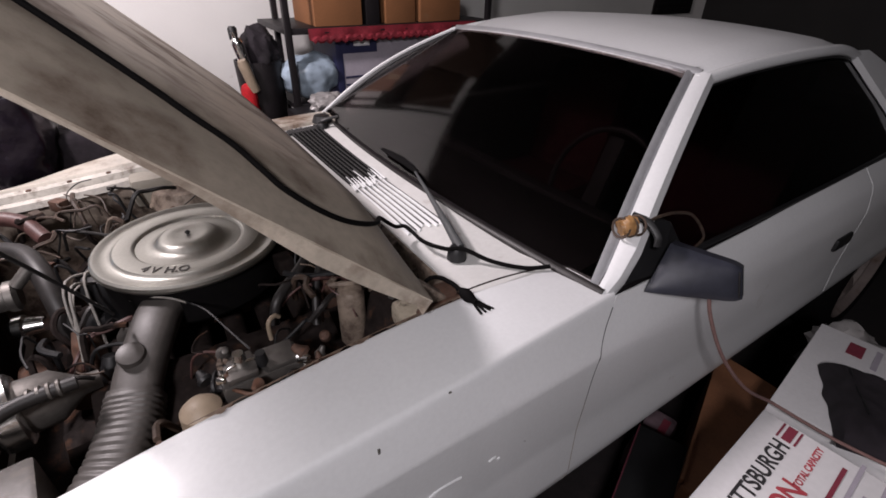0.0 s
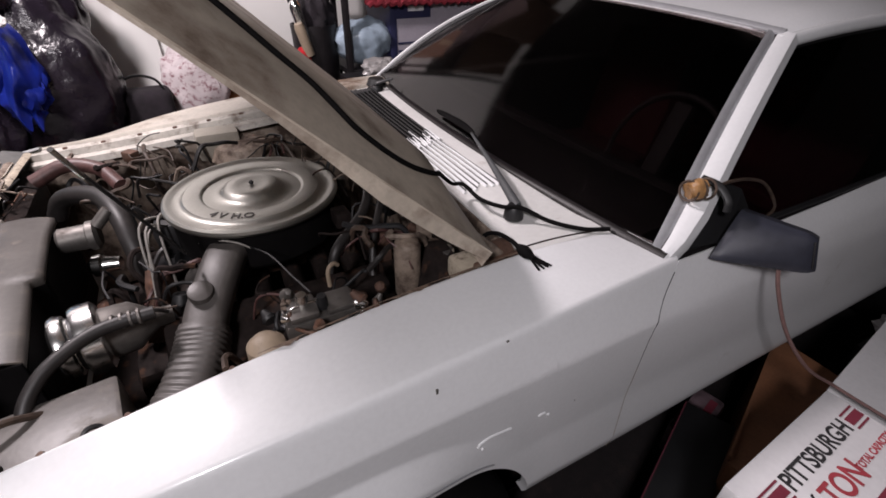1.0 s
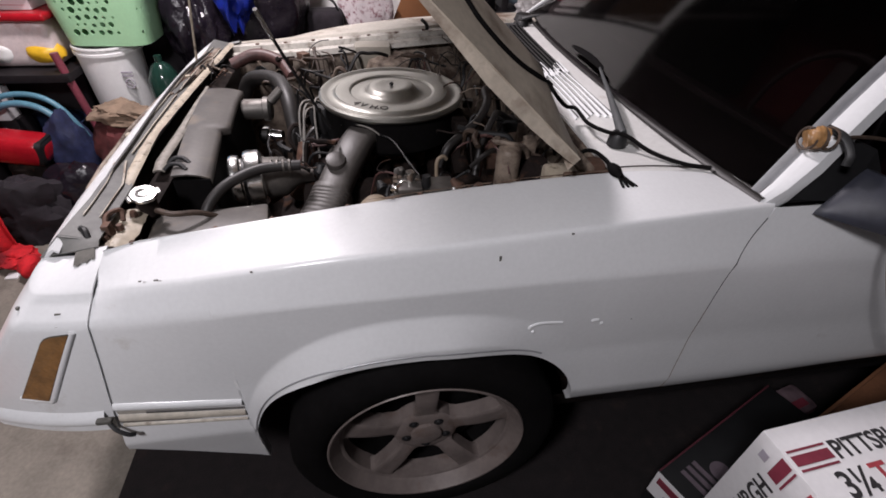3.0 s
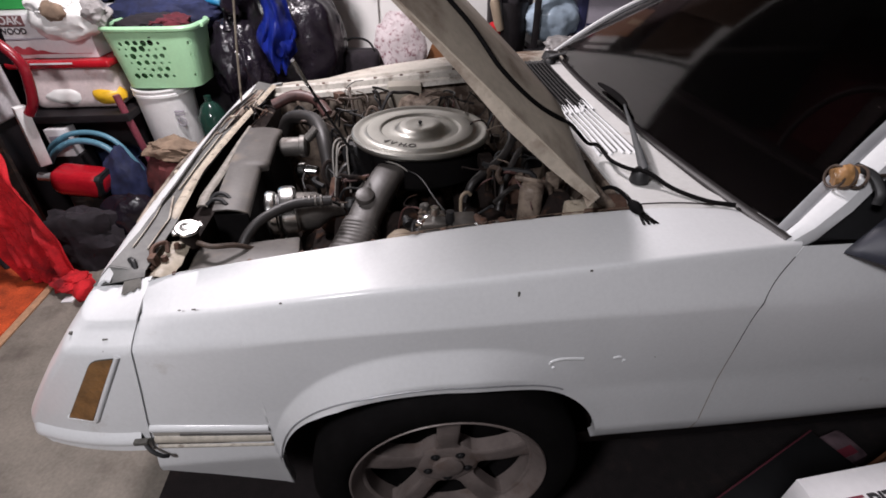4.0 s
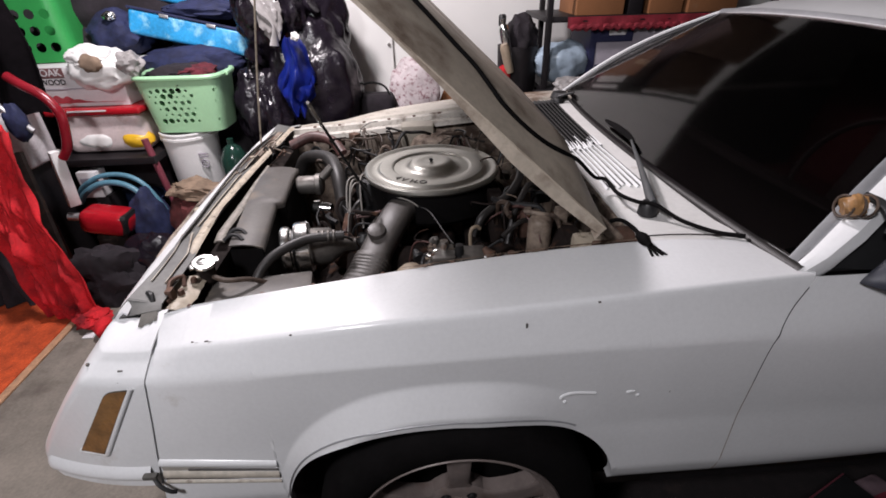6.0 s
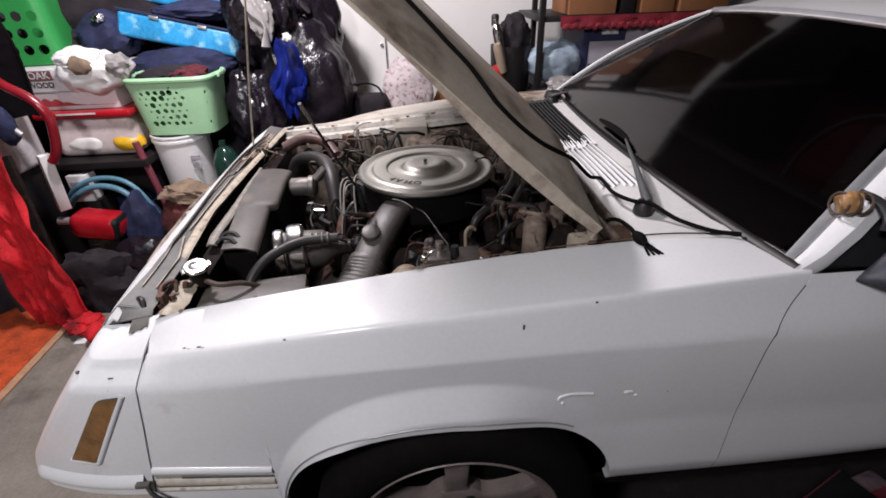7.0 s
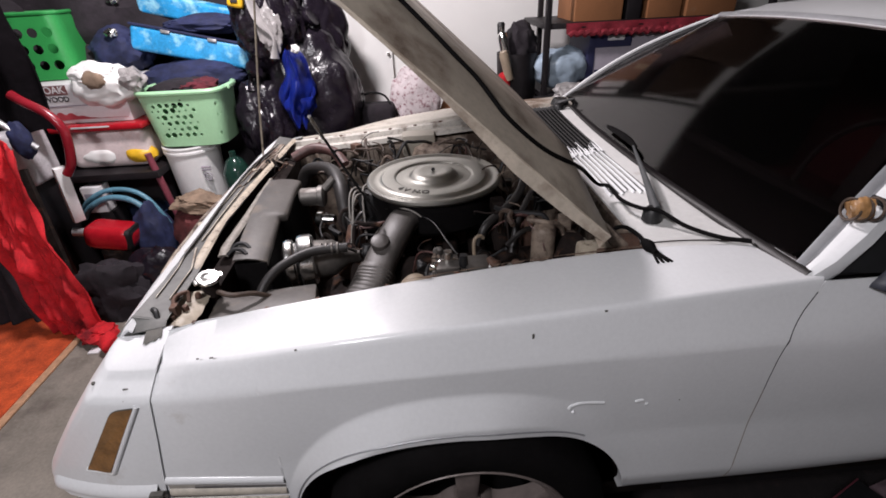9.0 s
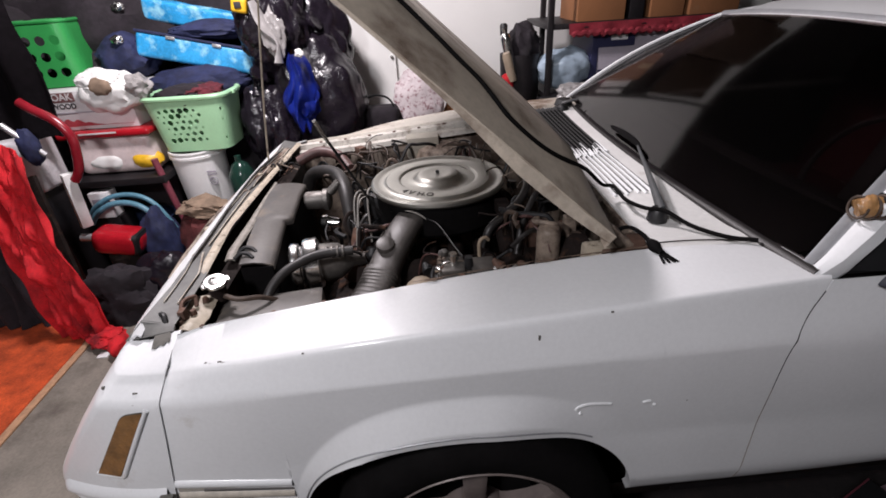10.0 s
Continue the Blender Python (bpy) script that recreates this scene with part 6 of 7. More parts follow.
# Door on the back wall, and a small wall vent.
tagged(part("door_1", box((-1.05, Y1 - 0.035, 0), (-0.185, Y1 - 0.002, 2.05), 0.004), WALL, smooth=False), "plain white flush door", "door", kind="structure")
part("door_stop", lathe([(0, 0.02), (0.010, 0.018), (0.012, 0)], along((-0.21, Y1 - 0.035, 1.02), (-0.21, Y1 - 0.3, 1.02)), 12), CHROME, bpy.data.objects["door_1"])
vent = thing("wall_vent", (4.99, Y1, 1.2), "small dark louvred vent on the wall", "vent")
part("frame", box((4.66, Y1 - 0.02, 1.10), (5.32, Y1 - 0.002, 1.40), 0.004), METAL_DARK, vent)
for k in range(5):
    part("slat", box((4.70, Y1 - 0.032, 1.135 + 0.052 * k), (5.28, Y1 - 0.02, 1.160 + 0.052 * k), 0.003), METAL_DARK, vent)

# ---- heap of household things beyond the front of the car ----
MINT = material("mint_plastic", (0.40, 0.70, 0.42), 0.38, vary=0.06, scale=5, bump=0.03, dirt=(0.3, 0.5, 0.32), dirt_amount=0.1)
GREEN = material("bright_green_plastic", (0.025, 0.27, 0.065), 0.38, vary=0.1, scale=6, bump=0.03)
WHITE_PL = material("white_bucket_plastic", (0.82, 0.82, 0.81), 0.42, vary=0.06, scale=6, bump=0.04, dirt=(0.45, 0.42, 0.38), dirt_amount=0.2)
RED_PL = material("red_plastic", (0.40, 0.010, 0.018), 0.22, vary=0.15, scale=10, bump=0.04)
YELLOW = material("yellow_plastic", (0.72, 0.42, 0.02), 0.4, vary=0.15, scale=10)
STEEL = material("grey_tube_metal", (0.45, 0.45, 0.46), 0.35, metal=0.6, vary=0.15, scale=20)
ORANGE_RUG = material("orange_red_rug", (0.47, 0.066, 0.015), 0.95, vary=0.4, scale=14, bump=0.8, grain=120, dirt=(0.30, 0.03, 0.012), dirt_amount=0.3, dirt_scale=6)
RUG_EDGE = material("rug_binding", (0.42, 0.24, 0.14), 0.9, vary=0.2, scale=20, bump=0.4)
PINK = material("pink_white_print", (0.62, 0.55, 0.56), 0.7, vary=0.1, scale=10, bump=0.4, grain=20, dirt=(0.22, 0.08, 0.10), dirt_amount=0.5, dirt_scale=38)
BROWN_CLOTH = material("brown_cloth", (0.24, 0.17, 0.12), 0.9, vary=0.3, scale=14, bump=0.5, grain=40)
TEAL = material("teal_hose", (0.10, 0.24, 0.32), 0.4, vary=0.2, scale=16)
FLOOR_DARK = material("dark_floor_mat", (0.008, 0.005, 0.0055), 0.95, vary=0.4, scale=30, bump=0.5, grain=160, dirt=(0.026, 0.016, 0.014), dirt_amount=0.35, dirt_scale=12)


def tie_dye():
    m = material("tie_dye_blue", (0.02, 0.30, 0.62), 0.4, vary=0.3, scale=8, bump=0.05, dirt=(0.30, 0.62, 0.74), dirt_amount=0.55, dirt_scale=11)
    return m


CASE = tie_dye()
# Near-black sheet added over the concrete to keep this floor dark.
single("floor_mat", box((-0.862, -1.6, 0), (3.6, 1.75, 0.006), 0.002), FLOOR_DARK, "near-black sheet added to keep the floor under the car dark", "mat")
rug = thing("rug", (-2.1, 1.0, 0), "orange-red shaggy rug with a tan binding", "rug")
part("rug_body", box((-2.54, -0.6, 0), (-1.79, 1.75, 0.014), 0.005, Matrix.Rotation(radians(0), 4, "Z")), ORANGE_RUG, rug)
part("binding", box((-1.79, -0.6, 0), (-1.755, 1.75, 0.010), 0.003), RUG_EDGE, rug)


def basket(name, cx, cy, z0, z1, bx, by, tx, ty, mat, label, holes, rim=0.014, turn=0.0):
    """A tapered rounded basket whose walls are pierced by round holes, left out of a fine mesh of its wall."""
    t = thing(name, (cx, cy, z0), label, "basket")
    per, rows = 260, 56
    dense = []
    for i in range(2001):
        a = 2 * math.pi * i / 2000
        c, q = math.cos(a), math.sin(a)
        dense.append((math.copysign(abs(c) ** 0.42, c), math.copysign(abs(q) ** 0.42, q)))
    steps = np.cumsum([0.0] + [math.hypot((b[0] - a[0]) * tx, (b[1] - a[1]) * ty) for a, b in zip(dense, dense[1:])])
    even = np.linspace(0, steps[-1], per + 1)[:-1]
    unit = list(zip(np.interp(even, steps, [d[0] for d in dense]), np.interp(even, steps, [d[1] for d in dense])))

    def ring(i, v):
        wx, wy = bx + (tx - bx) * v, by + (ty - by) * v
        k = int(i) % per
        f = i - int(i)
        p, q = unit[k], unit[(k + 1) % per]
        return Vector((wx * (p[0] + (q[0] - p[0]) * f), wy * (p[1] + (q[1] - p[1]) * f), z0 + (z1 - z0) * v))

    def along_wall(q):
        return q.x if abs(q.y) / ty > abs(q.x) / tx else q.y

    def snapped(q):
        """Moves a place near the edge of a hole onto its circle."""
        s = along_wall(q)
        for h, k, r in holes:
            d = math.hypot(s - h, q.z - z0 - k)
            if 1e-6 < d and abs(d - r) < 0.0034:
                g = r / d
                q = q.copy()
                if abs(q.y) / ty > abs(q.x) / tx:
                    q.x = h + (s - h) * g
                else:
                    q.y = h + (s - h) * g
                q.z = z0 + k + (q.z - z0 - k) * g
                break
        return q
    bm = bmesh.new()
    grid_v = [[bm.verts.new(snapped(ring(i, j / rows))) for i in range(per)] for j in range(rows + 1)]
    for j in range(rows):
        for i in range(per):
            q = ring(i + 0.5, (j + 0.5) / rows)
            s = along_wall(q)
            if q.y < 0 and abs(q.y) / ty > 0.9 * abs(q.x) / tx and any((s - h) ** 2 + (q.z - z0 - k) ** 2 < r * r for h, k, r in holes):
                continue
            bm.faces.new((grid_v[j][i], grid_v[j][(i + 1) % per], grid_v[j + 1][(i + 1) % per], grid_v[j + 1][i]))
    bm.faces.new(grid_v[0][::-1])
    m = Matrix.Translation((cx, cy, 0)) @ Matrix.Rotation(radians(turn), 4, "Z")
    bm.transform(m)
    body = part("wall", bm, mat, t)
    solid(body, 0.003)
    path = [m @ ring(i * per / 52, 1) for i in range(53)]
    part("rim", tube(path, rim, 8, 2), mat, t)
    return t


rng = random.Random(3)
holes = []
for j, k in enumerate((0.065, 0.098, 0.131, 0.164, 0.197, 0.225)):
    for i in range(8):
        s = -0.145 + 0.037 * i + (0.018 if j % 2 else 0) + rng.uniform(-0.003, 0.003)
        if -0.150 + 0.012 * max(0, 3 - j) < s < 0.095:
            holes.append((s, k + rng.uniform(-0.003, 0.003), rng.choice([0.006, 0.0075, 0.0095, 0.012, 0.0145])))
mint = basket("laundry_basket", -1.315, 2.22, 0.700, 0.990, 0.190, 0.14, 0.228, 0.165, MINT, "mint green plastic laundry basket with round holes", holes, turn=-2)
for sx in (-1, 1):
    part("handle", box((-0.018, -0.05, -0.012), (0.018, 0.05, 0.012), 0.008, Matrix.Translation((-1.315 + sx * 0.234, 2.22, 0.990))), MINT, mint)
holes2 = [(-0.066 + 0.070 * i, 0.075 + 0.080 * j, 0.024) for i in range(3) for j in range(3)]
crate = basket("green_crate", -2.06, 2.40, 1.06, 1.385, 0.160, 0.15, 0.135, 0.125, GREEN, "bright green plastic crate with large round holes", holes2, rim=0.010, turn=8)
single("maroon_shirt", blob((-1.24, 2.20, 0.995), (0.10, 0.08, 0.045), 0.4, 13), material("maroon_knit", (0.10, 0.014, 0.022), 0.9, vary=0.5, scale=14, bump=0.4, grain=40), "dark maroon shirt on the clothes in the basket", "clothes")
single("dark_shirt", blob((-1.315, 2.22, 0.965), (0.19, 0.13, 0.07), 0.35, 12), DARK_CLOTH, "dark clothes heaped in the laundry basket", "clothes")
bucket = thing("bucket", (-1.28, 2.2, 0.36), "white plastic bucket with a printed mark", "bucket")
part("bucket_wall", lathe([(0.001, 0.0), (0.132, 0.0), (0.134, 0.01), (0.148, 0.33), (0.156, 0.332), (0.156, 0.345), (0.150, 0.347), (0.150, 0.362), (0.156, 0.364), (0.154, 0.372), (0.146, 0.372), (0.13, 0.02), (0, 0.02)], Matrix.Translation((-1.375, 2.20, 0.322)), 48), WHITE_PL, bucket)
for k, (dz, dx, w, h) in enumerate(((0.25, 0.0, 0.05, 0.008), (0.235, 0.0, 0.05, 0.006))):
    part("print_bar", box((-1.30, 2.066, 0.322 + dz), (-1.30 + w, 2.075, 0.322 + dz + h)), LILAC, bucket)
part("print_ring", tube([Vector((-1.275 + 0.022 * math.cos(a), 2.068 + 0.002, 0.52 + 0.022 * math.sin(a))) for a in [2 * math.pi * k / 16 for k in range(17)]], 0.0025, 6, 1), LILAC, bucket)
part("print_bar", tube([(-1.29, 2.068, 0.535), (-1.26, 2.07, 0.505)], 0.002, 6), LILAC, bucket)
single("storage_box", box((-1.60, 2.04, 0), (-1.17, 2.5, 0.32), 0.012), METAL_DARK, "dark plastic storage box under the bucket", "box")

# White bin with a lid, oak firewood box, translucent tub.
oak = carton("firewood_box", (-2.14, 2.12, 0.852), (-1.60, 2.50, 1.055), CARD_WHITE, "white firewood box with a printed label and red flames", 0, False)
part("label_panel", box((-2.015, 2.1175, 1.004), (-1.885, 2.119, 1.050)), material("faded_maroon_panel", (0.20, 0.085, 0.085), 0.6, vary=0.2), oak, "dark printed panel")
text_mesh("OAK", 0.050, Matrix.Translation((-1.95, 2.1165, 1.027)) @ Matrix.Rotation(radians(90), 4, "X"), CARD_WHITE, oak)
text_mesh("WOOD", 0.038, Matrix.Translation((-1.955, 2.1185, 0.980)) @ Matrix.Rotation(radians(90), 4, "X"), BLACK_PRINT, oak)
part("print_bar", box((-2.075, 2.1175, 0.942), (-1.80, 2.119, 0.948)), LILAC, oak)
bm = grid(lin(-2.06, -1.62, 40), [0, 1], lambda x, v: Vector((x, 2.1185, 0.872 + v * 1.5 * max(0.05, 1 - (x + 2.06) / 0.30) * (0.016 + 0.045 * abs(noise.noise(Vector((x * 17, 0, 0)))) + 0.012 * math.sin((x + 2.06) / 0.44 * math.pi)))))
part("flame_print", bm, RED_PRINT, oak, "red flame print")
tub = thing("plastic_tub", (-1.76, 2.2, 0.6), "clouded plastic tub with a red lid", "tub")
part("tub_body", box((-2.0, 2.08, 0.60), (-1.56, 2.40, 0.82), 0.05, None, None, 4), material("clouded_pink_plastic", (0.74, 0.63, 0.62), 0.25, vary=0.15, scale=8, bump=0.1, dirt=(0.34, 0.10, 0.06), dirt_amount=0.42, dirt_scale=3.2), tub)
part("lid", box((-2.03, 2.05, 0.815), (-1.53, 2.43, 0.85), 0.014, None, None, 3), RED_PL, tub, "red tub lid")
part("lid_label", box((-1.90, 2.046, 0.838), (-1.70, 2.0485, 0.846)), CARD_WHITE, tub)
part("yellow_content", blob((-1.625, 2.125, 0.665), (0.085, 0.065, 0.055), 0.2, 4, 3), YELLOW, tub, "yellow cloth showing in the tub")
part("white_content", blob((-1.83, 2.11, 0.67), (0.11, 0.05, 0.05), 0.2, 6, 3), WHITE_BAG, tub)
single("shelf_board", box((-2.2, 1.98, 0.56), (-1.50, 2.6, 0.598), 0.004), METAL_DARK, "dark board carrying the tub", "board")
single("board_support", box((-2.2, 2.2, 0), (-1.55, 2.6, 0.558), 0.006), METAL_DARK, "dark cabinet beneath the board", "cabinet")
wb = thing("shopping_bag", (-1.69, 2.15, 0.98), "knotted white plastic shopping bag", "bag")
part("bag_body", blob((-1.685, 2.13, 1.035), (0.165, 0.10, 0.105), 0.25, 14), WHITE_BAG, wb)
part("bag_knot", blob((-1.70, 2.09, 1.10), (0.115, 0.06, 0.055), 0.4, 19), WHITE_BAG, wb)
part("bag_shadow", blob((-1.675, 2.03, 1.080), (0.058, 0.022, 0.042), 0.3, 21, 3), BROWN_CLOTH, wb, "brown thing showing through")
single("clear_bag", blob((-1.525, 2.10, 1.06), (0.065, 0.055, 0.058), 0.4, 23), GREY_BAG, "crumpled clear plastic bag", "bag")

# Tie-dye case, open, on dark bags.
case = thing("suitcase", (-1.3, 2.5, 1.1), "turquoise tie-dye hard case lying tilted and open", "suitcase")
tilt = Matrix.Translation((-1.31, 2.50, 1.165)) @ Matrix.Rotation(radians(13), 4, "Y") @ Matrix.Rotation(radians(-8), 4, "X")
part("shell", box((-0.32, -0.10, -0.070), (0.32, 0.18, 0.062), 0.022, tilt, None, 3), CASE, case)
part("edge_trim", box((-0.325, -0.106, 0.058), (0.325, 0.185, 0.072), 0.006, tilt), NAVY_CLOTH, case, "dark edge trim")
for x in (-0.13, 0.12):
    part("latch", box((x - 0.025, -0.110, 0.045), (x + 0.025, -0.098, 0.063), 0.004, tilt), STEEL, case, "shiny latch")
lid_m = Matrix.Translation((-1.29, 2.62, 1.345)) @ Matrix.Rotation(radians(13), 4, "Y") @ Matrix.Rotation(radians(6), 4, "X")
part("case_lid", box((-0.32, -0.06, -0.055), (0.32, 0.06, 0.06), 0.02, lid_m, None, 3), CASE, case)
single("dark_coat", blob((-1.22, 2.50, 1.285), (0.24, 0.09, 0.05), 0.3, 31), NAVY_CLOTH, "navy coat stuffed into the case", "clothes")
single("navy_bag", blob((-1.72, 2.48, 1.17), (0.16, 0.12, 0.115), 0.3, 33), NAVY_CLOTH, "navy cloth bag on the heap", "bag")
single("navy_coat", blob((-1.33, 2.42, 1.01), (0.28, 0.12, 0.10), 0.25, 35), NAVY_CLOTH, "navy clothes bundle on the heap", "clothes")
for x, z in ((-1.70, 1.27), (-1.71, 1.43)):
    single("foil_scrap", blob((x, 2.38 + 0.9 * (z - 1.27), z), (0.030, 0.02, 0.022), 0.5, 40 + x, 3), CHROME, "crumpled shiny foil scrap", "foil")
single("dark_clothes", blob((-1.95, 2.70, 1.30), (0.55, 0.20, 0.34), 0.35, 41), DARK_CLOTH, "dark heap of clothes against the wall", "clothes")
single("dark_clothes", blob((-1.15, 2.76, 1.42), (0.55, 0.14, 0.28), 0.35, 43), DARK_CLOTH, "dark heap of clothes against the wall", "clothes")
single("dark_clothes", blob((-2.30, 2.35, 0.95), (0.22, 0.22, 0.55), 0.3, 45, flat_base=0.0), DARK_CLOTH, "dark hanging clothes in the corner", "clothes")
single("heap_base", blob((-1.0, 2.60, 0.45), (0.60, 0.22, 0.62), 0.25, 47, flat_base=0.0), DARK_CLOTH, "dark heap of bags on the floor", "bags")
single("heap_base", blob((-1.95, 2.50, 0.50), (0.45, 0.30, 0.62), 0.22, 49, flat_base=0.0), DARK_CLOTH, "dark heap of bags on the floor", "bags")
# Bin bags.


def bin_bag(at, size, rough, seed, label, base=None):
    """A bulging bag with its gathered, tied neck."""
    t = thing("bin_bag", (at[0], at[1], base if base is not None else at[2] - size[2]), label, "bag", "bin bags")
    part("bag_body", blob(at, size, rough, seed, 5, flat_base=base), BLACK_BAG, t)
    top = Vector((at[0] + 0.03 * math.sin(seed), at[1] - 0.05, at[2] + size[2] * 0.98))
    part("neck", tube([top - Vector((0, 0, 0.05)), top, top + Vector((0.02, -0.02, 0.05)), top + Vector((0.05, -0.03, 0.07))], lambda t: 0.05 - 0.036 * math.sin(math.pi * min(1, t * 1.25)), 12, 6), BLACK_BAG, t)
    return t


bin_bag((-0.66, 2.46, 0.82), (0.29, 0.22, 0.42), 0.16, 51, "bulging shiny black bin bag", 0.42)
bin_bag((-0.69, 2.56, 1.16), (0.26, 0.19, 0.34), 0.18, 53, "bulging shiny black bin bag")
bin_bag((-0.84, 2.42, 1.30), (0.20, 0.19, 0.30), 0.28, 54, "bulging shiny black bin bag")
bin_bag((-0.95, 2.35, 0.72), (0.17, 0.15, 0.28), 0.25, 55, "shiny black bin bag on the heap", 0.40)
bin_bag((-0.62, 2.20, 0.25), (0.40, 0.25, 0.34), 0.2, 56, "shiny black bin bag on the floor", 0.0)
cob = thing("blue_bag", (-0.7, 2.17, 0.78), "cobalt blue plastic bag hanging over the bin bags", "bag")


def hanging(u, v):
    """A limp plastic bag hanging from its gathered top."""
    wide = (0.026 + 0.075 * math.sin(min(1.0, 1.25 * v + 0.05) * math.pi / 2)) * (1 - 0.55 * max(0.0, v - 0.72) / 0.28) + 0.010 * math.sin(13 * v)
    x = -0.705 + 0.030 * math.sin(6 * v) * v + (u - 0.5) * 2 * wide
    fold = 0.030 * noise.noise(Vector((u * 5, v * 3, 2.0))) + 0.016 * math.sin(u * 17 + 4 * v) * (0.3 + v)
    z = 1.16 - 0.40 * v + 0.07 * noise.noise(Vector((u * 6, 7, v))) * v
    return Vector((x, 2.135 + fold + 0.10 * (2 * u - 1) ** 2, z))


solid(part("bag_body", grid(lin(0, 1, 40), lin(0, 1, 50), hanging), COBALT, cob), 0.002)
part("bag_bulge", blob((-0.705, 2.20, 0.90), (0.085, 0.05, 0.12), 0.5, 63), COBALT, cob)
part("bag_knot", blob((-0.66, 2.13, 1.165), (0.022, 0.018, 0.020), 0.5, 64, 3), WHITE_BAG, cob, "pale knot")
gb = thing("grey_bag", (-0.8, 2.2, 1.2), "thin grey plastic hanging in strips", "bag")
part("bag_body", blob((-0.79, 2.20, 1.25), (0.055, 0.03, 0.11), 0.5, 65), GREY_BAG, gb)
part("bag_tail", tube([(-0.86, 2.17, 1.42), (-0.82, 2.165, 1.30), (-0.77, 2.16, 1.22), (-0.78, 2.15, 1.12)], lambda t: 0.020 + 0.012 * math.sin(7 * t), 8, 6, flat=0.4), GREY_BAG, gb)
tape_m = thing("tape_measure", (-0.94, 2.2, 1.39), "yellow tape measure on the bin bags", "tape measure")
part("case", box((-0.975, 2.19, 1.365), (-0.895, 2.23, 1.44), 0.016, Matrix.Translation((-0.93, 2.2, 1.4)) @ Matrix.Rotation(radians(12), 4, "Y") @ Matrix.Translation((0.93, -2.2, -1.4)), None, 3), YELLOW, tape_m)
part("badge", box((-0.955, 2.184, 1.39), (-0.92, 2.189, 1.42), 0.004), BLACK_PRINT, tape_m)
# Small black bag, printed bag and cardboard by the door.
hb = thing("shoulder_bag", (-0.31, 2.52, 0.5), "small black bag with a strap", "bag")
part("bag_body", box((-0.44, 2.46, 0.50), (-0.185, 2.62, 0.775), 0.045, None, None, 4), DARK_CLOTH, hb)
part("strap", tube([(-0.41, 2.50, 0.75), (-0.385, 2.50, 0.825), (-0.32, 2.50, 0.850), (-0.24, 2.50, 0.825), (-0.20, 2.50, 0.75)], 0.010, 8, 6, flat=0.5), BLACK, hb)
single("bag_stand", box((-0.45, 2.42, 0), (0.22, 2.80, 0.498), 0.01), METAL_DARK, "dark low cabinet by the door", "cabinet")
single("printed_bag", blob((-0.055, 2.64, 0.72), (0.155, 0.07, 0.24), 0.28, 71, flat_base=0.50), PINK, "white bag with a mottled pink print", "bag")
leaf = thing("cardboard_sheet", (0.14, 2.7, 0.5), "brown cardboard leaning by the door", "cardboard")
part("sheet", box((0.05, 2.70, 0.50), (0.27, 2.712, 0.87), 0.002, Matrix.Translation((0.15, 2.7, 0.5)) @ Matrix.Rotation(radians(24), 4, "Y") @ Matrix.Translation((-0.15, -2.7, -0.5))), CARD, leaf)
single("green_jug", lathe([(0, 0), (0.07, 0.0), (0.078, 0.02), (0.076, 0.17), (0.045, 0.235), (0.018, 0.255), (0.018, 0.285), (0, 0.285)], Matrix.Translation((-1.11, 2.08, 0.37)), 24), material("green_glass", (0.012, 0.04, 0.03), 0.15, vary=0.3, scale=8), "dark green glass jug", "jug")
single("jug_stand", box((-1.165, 2.0, 0), (-0.98, 2.18, 0.368), 0.01), METAL_DARK, "dark narrow crate under the jug", "crate")

# Vacuum cleaner, hose, board and red cloth near the rug.
vac = thing("vacuum_cleaner", (-1.75, 1.8, 0), "red vacuum cleaner with a curved handle and grey tube", "vacuum cleaner")
part("motor_head", box((-0.13, -0.08, -0.065), (0.12, 0.08, 0.07), 0.055, Matrix.Translation((-1.74, 1.80, 0.315)) @ Matrix.Rotation(radians(10), 4, "Y"), None, 4), RED_PL, vac, "glossy red motor head")
part("canister", lathe([(0, 0), (0.085, 0.0), (0.09, 0.02), (0.095, 0.22), (0.08, 0.24), (0, 0.24)], Matrix.Translation((-1.75, 1.82, 0.012)), 28), BAY_DARK, vac, "dusty dark canister")
part("end_cap", box((-0.035, -0.074, -0.058), (0.0, 0.074, 0.064), 0.030, Matrix.Translation((-1.625, 1.80, 0.295)) @ Matrix.Rotation(radians(10), 4, "Y"), None, 4), BLACK, vac, "black rubber end of the motor head")
part("nozzle", rod((-1.93, 1.78, 0.36), (-1.85, 1.79, 0.345), 0.022, 14), STEEL, vac)
part("handle", tube([(-1.90, 1.77, 1.075), (-1.85, 1.76, 1.04), (-1.77, 1.755, 0.985), (-1.725, 1.75, 0.91), (-1.735, 1.75, 0.82), (-1.76, 1.75, 0.74), (-1.80, 1.75, 0.69)], 0.022, 12), material("dark_red_plastic", (0.22, 0.010, 0.018), 0.25, vary=0.2), vac, "curved dark red handle")
part("grey_tube", box((-0.027, -0.015, 0), (0.027, 0.015, 0.31), 0.006, along((-1.875, 1.785, 0.42), (-1.832, 1.755, 0.72))), WHITE_PL, vac, "pale grey plastic tube")
part("grip", blob((-1.925, 1.74, 0.87), (0.045, 0.04, 0.085), 0.3, 81, 3), NAVY_CLOTH, vac, "dark blue grip")
part("grip_tube", tube([(-1.99, 1.72, 0.99), (-1.93, 1.73, 0.91), (-1.87, 1.74, 0.83)], 0.014, 10), STEEL, vac)
